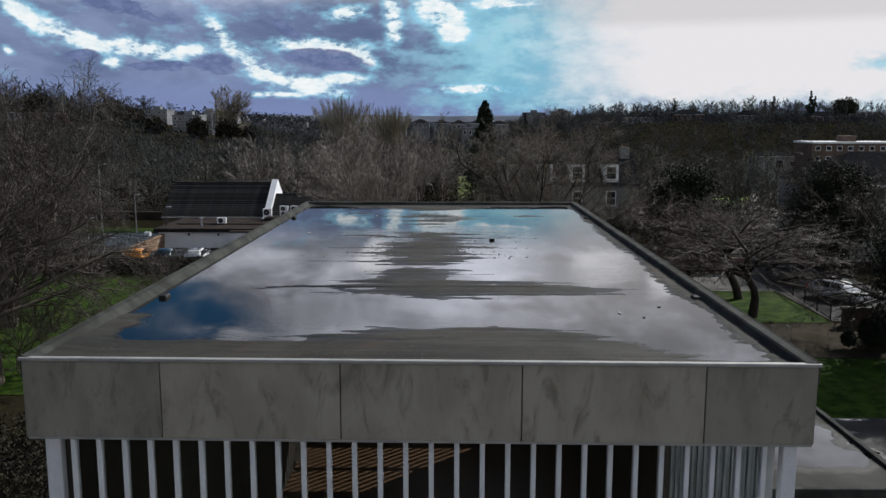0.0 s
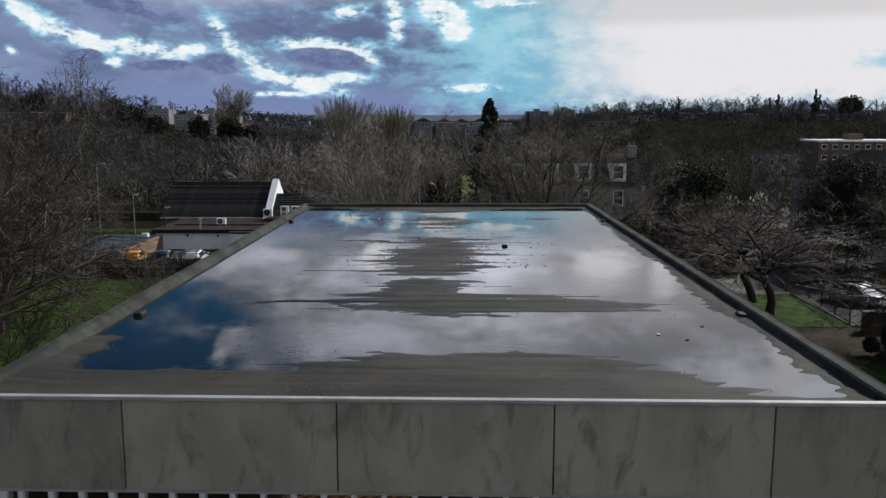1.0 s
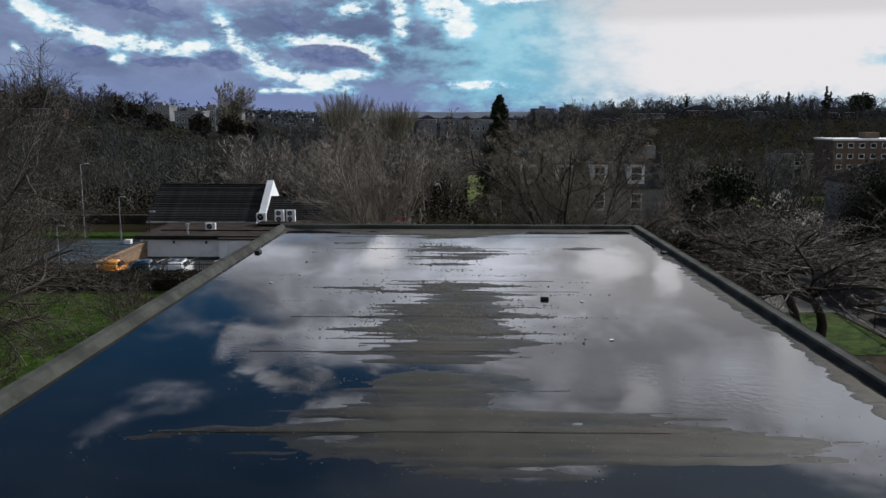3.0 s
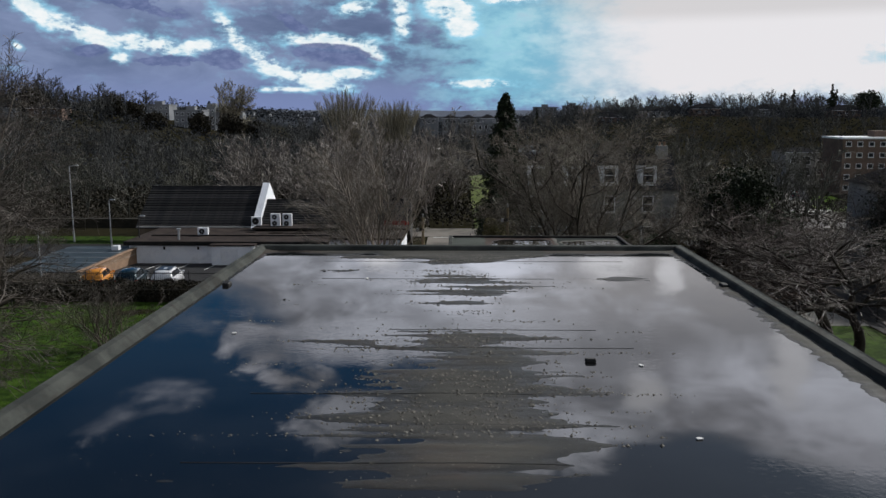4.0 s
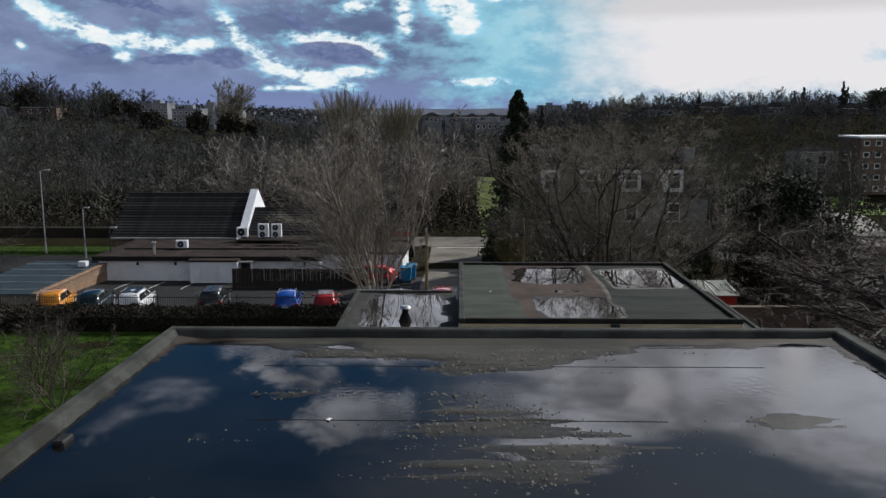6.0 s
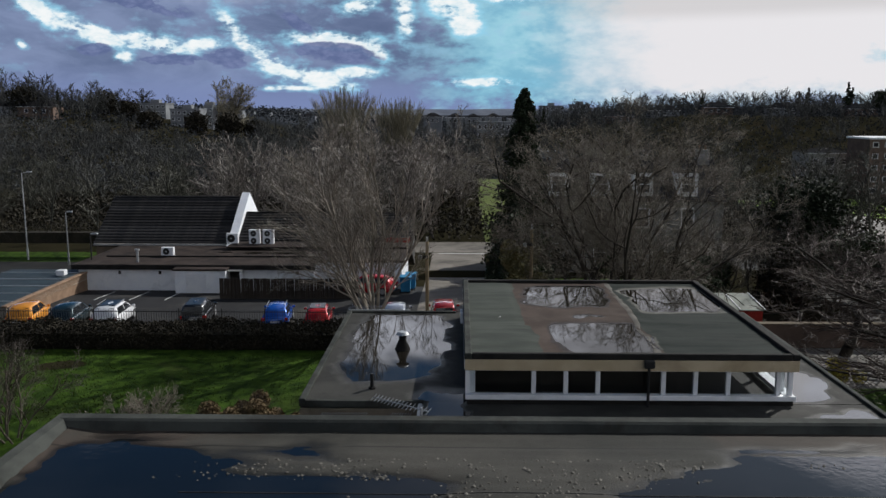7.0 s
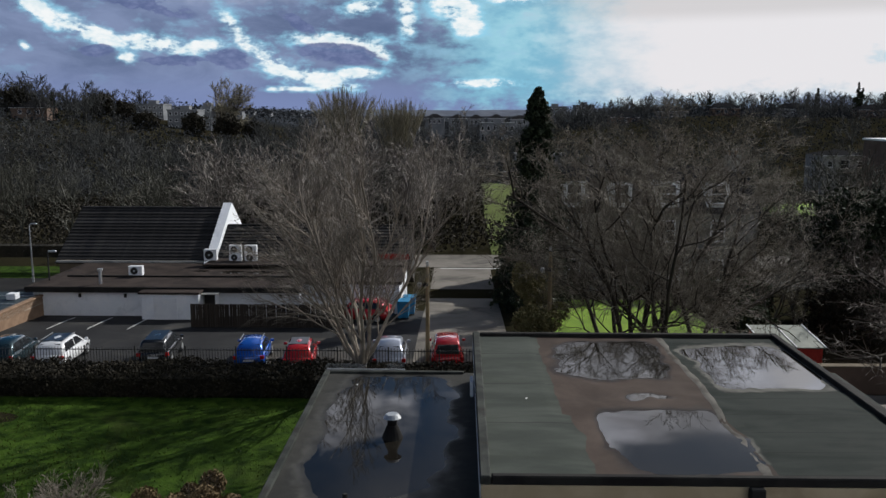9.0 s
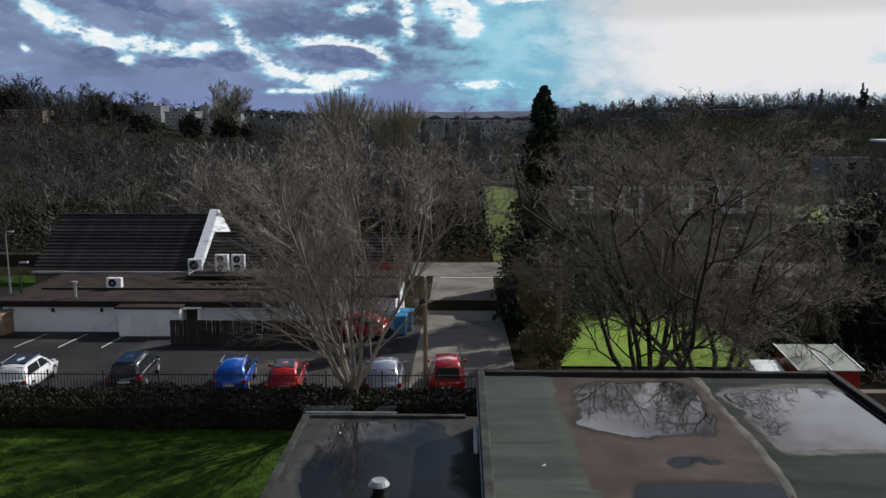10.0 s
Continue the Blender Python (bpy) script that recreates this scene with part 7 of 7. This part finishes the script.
for i in range(3):
    rk = tagged(empty("cycle_rack", 19.6 + 0.9 * i, 37.6, 0.02), "galvanised hoop cycle rack on the paving", "cycle rack", "cycle racks")
    part("hoop", tubes(((0, -0.35, 0), (0, -0.35, 0.75), 0.025), ((0, 0.35, 0), (0, 0.35, 0.75), 0.025), ((0, -0.36, 0.75), (0, 0.36, 0.75), 0.025)), M["galv"], rk)
bush("yellow_shrub", 18.8, 52.5, 0, 0.9, 0.9, 1.1, 640, "small yellow-flowering shrub at the edge of the yard", mat("yellow_blossom", (0.35, 0.30, 0.03), (0.5, 0.42, 0.05), 2.0, 0.8, 20, 0.0), n=2500, leaf=0.05)

# ---- things on the roofs ----


def spikes(x0, x1, y, z, label, along="x"):
    s = tagged(empty("spike_strip", x0, y, z), label, "anti-climb strip")
    L = x1 - x0
    part("rail", boxes((0, L, -0.02, 0.02, 0.0, 0.04)), M["galv"], s)
    p0 = part("spike", tubes(((-0.06, 0, 0.03), (0.06, 0, 0.20), 0.008), sides=5), M["galv"], s)
    for i in range(1, int(L / 0.07)):
        if (i // 9) % 3 != 2:
            link("spike", p0.data, None, s).location = (i * 0.07, 0, 0)


spikes(-3.4, -0.9, 34.8, 4.62, "galvanised anti-climb spikes along the fascia")
spikes(-4.0, -1.6, 45.5, 5.10, "galvanised anti-climb spikes on the roof edge")


def roof_vent(x, y, z, label, h=0.75):
    v = tagged(empty("roof_vent", x, y, z), label, "roof vent")
    bm = bmesh.new()
    tube(bm, (0, 0, 0), (0, 0, h * 0.55), 0.27, 0.13, sides=16)
    part("upstand", bm, M["felt_dark"], v)
    bm = bmesh.new()
    tube(bm, (0, 0, h * 0.55), (0, 0, h * 0.85), 0.12, sides=14)
    part("stack", bm, M["felt_dark"], v)
    bm = bmesh.new()
    tube(bm, (0, 0, h * 0.85), (0, 0, h), 0.22, 0.15, sides=14)
    part("cowl", bm, M["galv"], v)


roof_vent(-1.55, 40.2, 5.03, "lead-clad roof vent with metal cowl on the wet roof", 0.62)
pipe = tagged(empty("soil_pipe", -2.15, 36.1, 5.03), "thin black soil pipe on the low roof", "pipe")
part("pipe", tubes(((0, 0, 0), (0, 0, 0.48), 0.05), sides=10), M["black"], pipe)
part("collar", tubes(((0, 0, 0), (0, 0, 0.08), 0.1), sides=12), M["felt_dark"], pipe)
aer = tagged(empty("tv_aerial", -0.3, 26.3, 5.03), "television aerial on a thin mast behind the hall", "aerial")
part("mast", tubes(((0, 0, 0), (0, 0, 3.0), 0.02)), M["galv"], aer)
tip, tail = Vector((-0.95, 1.6, 2.62)), Vector((0.12, -0.12, 2.98))
part("boom", tubes((tip, tail, 0.010)), M["galv"], aer)
for i in range(16):
    c = tip.lerp(tail, i / 15)
    part("element", tubes((c + Vector((-0.05, -0.03, -0.05)), c + Vector((0.05, 0.03, 0.05)), 0.005), sides=5), M["white"], aer)
rail_c = tagged(empty("court_gutter", 0, 0, 0), "pale metal gutter along the courtyard edge", "gutter")
part("trough", boxes((-0.78, -0.66, 23.0, 34.9, 4.92, 5.06), bevel=0.02), M["metal_trim"], rail_c)

blk = tagged(empty("rubber_block", 2.65, 12.17, WATER - 0.005), "black rubber block lying in the pool", "debris")
part("block", boxes((-0.075, 0.075, -0.04, 0.04, 0.0, 0.055), bevel=0.015), M["black"], blk)


def litter(name, spots, size, material, label, seed):
    rng = random.Random(seed)
    for x, y, z in spots:
        o = tagged(empty(name, x, y, z, rng.uniform(0, 180)), label, "debris", "scraps on the roofs")
        part("scrap", boxes((-size, size, -size * 0.6, size * 0.6, 0.0, size * 0.3), bevel=size * 0.1), material, o)


litter("pale_scrap", [(1.62, 39.2, 6.41), (-2.9, 44.2, 5.06), (-1.0, 18.0, 9.475), (3.3, 12.0, 9.475), (4.4, 3.4, 9.475), (3.35, 9.4, 9.475), (-2.6, 13.6, 9.475)], 0.035, M["litter"], "small pale scrap lying on the wet roof", 3)
litter("dark_scrap", [(4.75, 3.1, 9.475), (5.2, 3.9, 9.475), (-2.3, 16.0, 9.475), (-2.0, 18.8, 9.475)], 0.03, M["black"], "small dark scrap lying on the wet roof", 4)


def gravel(name, seed, n, x0, x1, y0, y1, size, test, base, label):
    """Loose stones as one mesh of small octahedra."""
    rng = np.random.RandomState(seed)
    x, y = rng.uniform(x0, x1, n), rng.uniform(y0, y1, n)
    h = test(x, y)
    ok = (h > -0.007) & (rng.uniform(0, 1, n) < 1.5 * fractal(x / 0.6, y / 0.6, seed) ** 2)
    x, y, h = x[ok], y[ok], h[ok]
    s = size * rng.uniform(0.4, 1.3, len(x)) ** 1.5
    c = np.stack([x, y, base + h], 1)
    o = np.array([[1, 0, 0], [0, 1, 0], [-1, 0, 0], [0, -1, 0], [0, 0, 0.8], [0, 0, -0.3]])
    v = (c[:, None, :] + o[None] * s[:, None, None] * rng.uniform(0.7, 1.2, (len(x), 6, 1))).reshape(-1, 3)
    t = np.array([[0, 1, 4], [1, 2, 4], [2, 3, 4], [3, 0, 4]])
    f = (np.arange(len(x))[:, None, None] * 6 + t[None]).reshape(-1, 3)
    tagged(link(name, mesh_of(name, v, f), M["pebble"]), label, "gravel", kind="stuff")


gravel("roof_stones", 83, 1100, -2.2, 3.4, 9.2, 20.6, 0.024, dry, WATER, "larger loose stones on the dry middle of the roof")
gravel("roof_gravel", 81, 34000, -2.6, 4.0, 9.4, 20.8, 0.017, dry, WATER, "loose gravel on the dry middle of the roof")
gravel("roof_gravel", 82, 16000, -3.6, 6.0, 0.3, 9.6, 0.011, dry, WATER, "loose gravel on the near part of the roof")
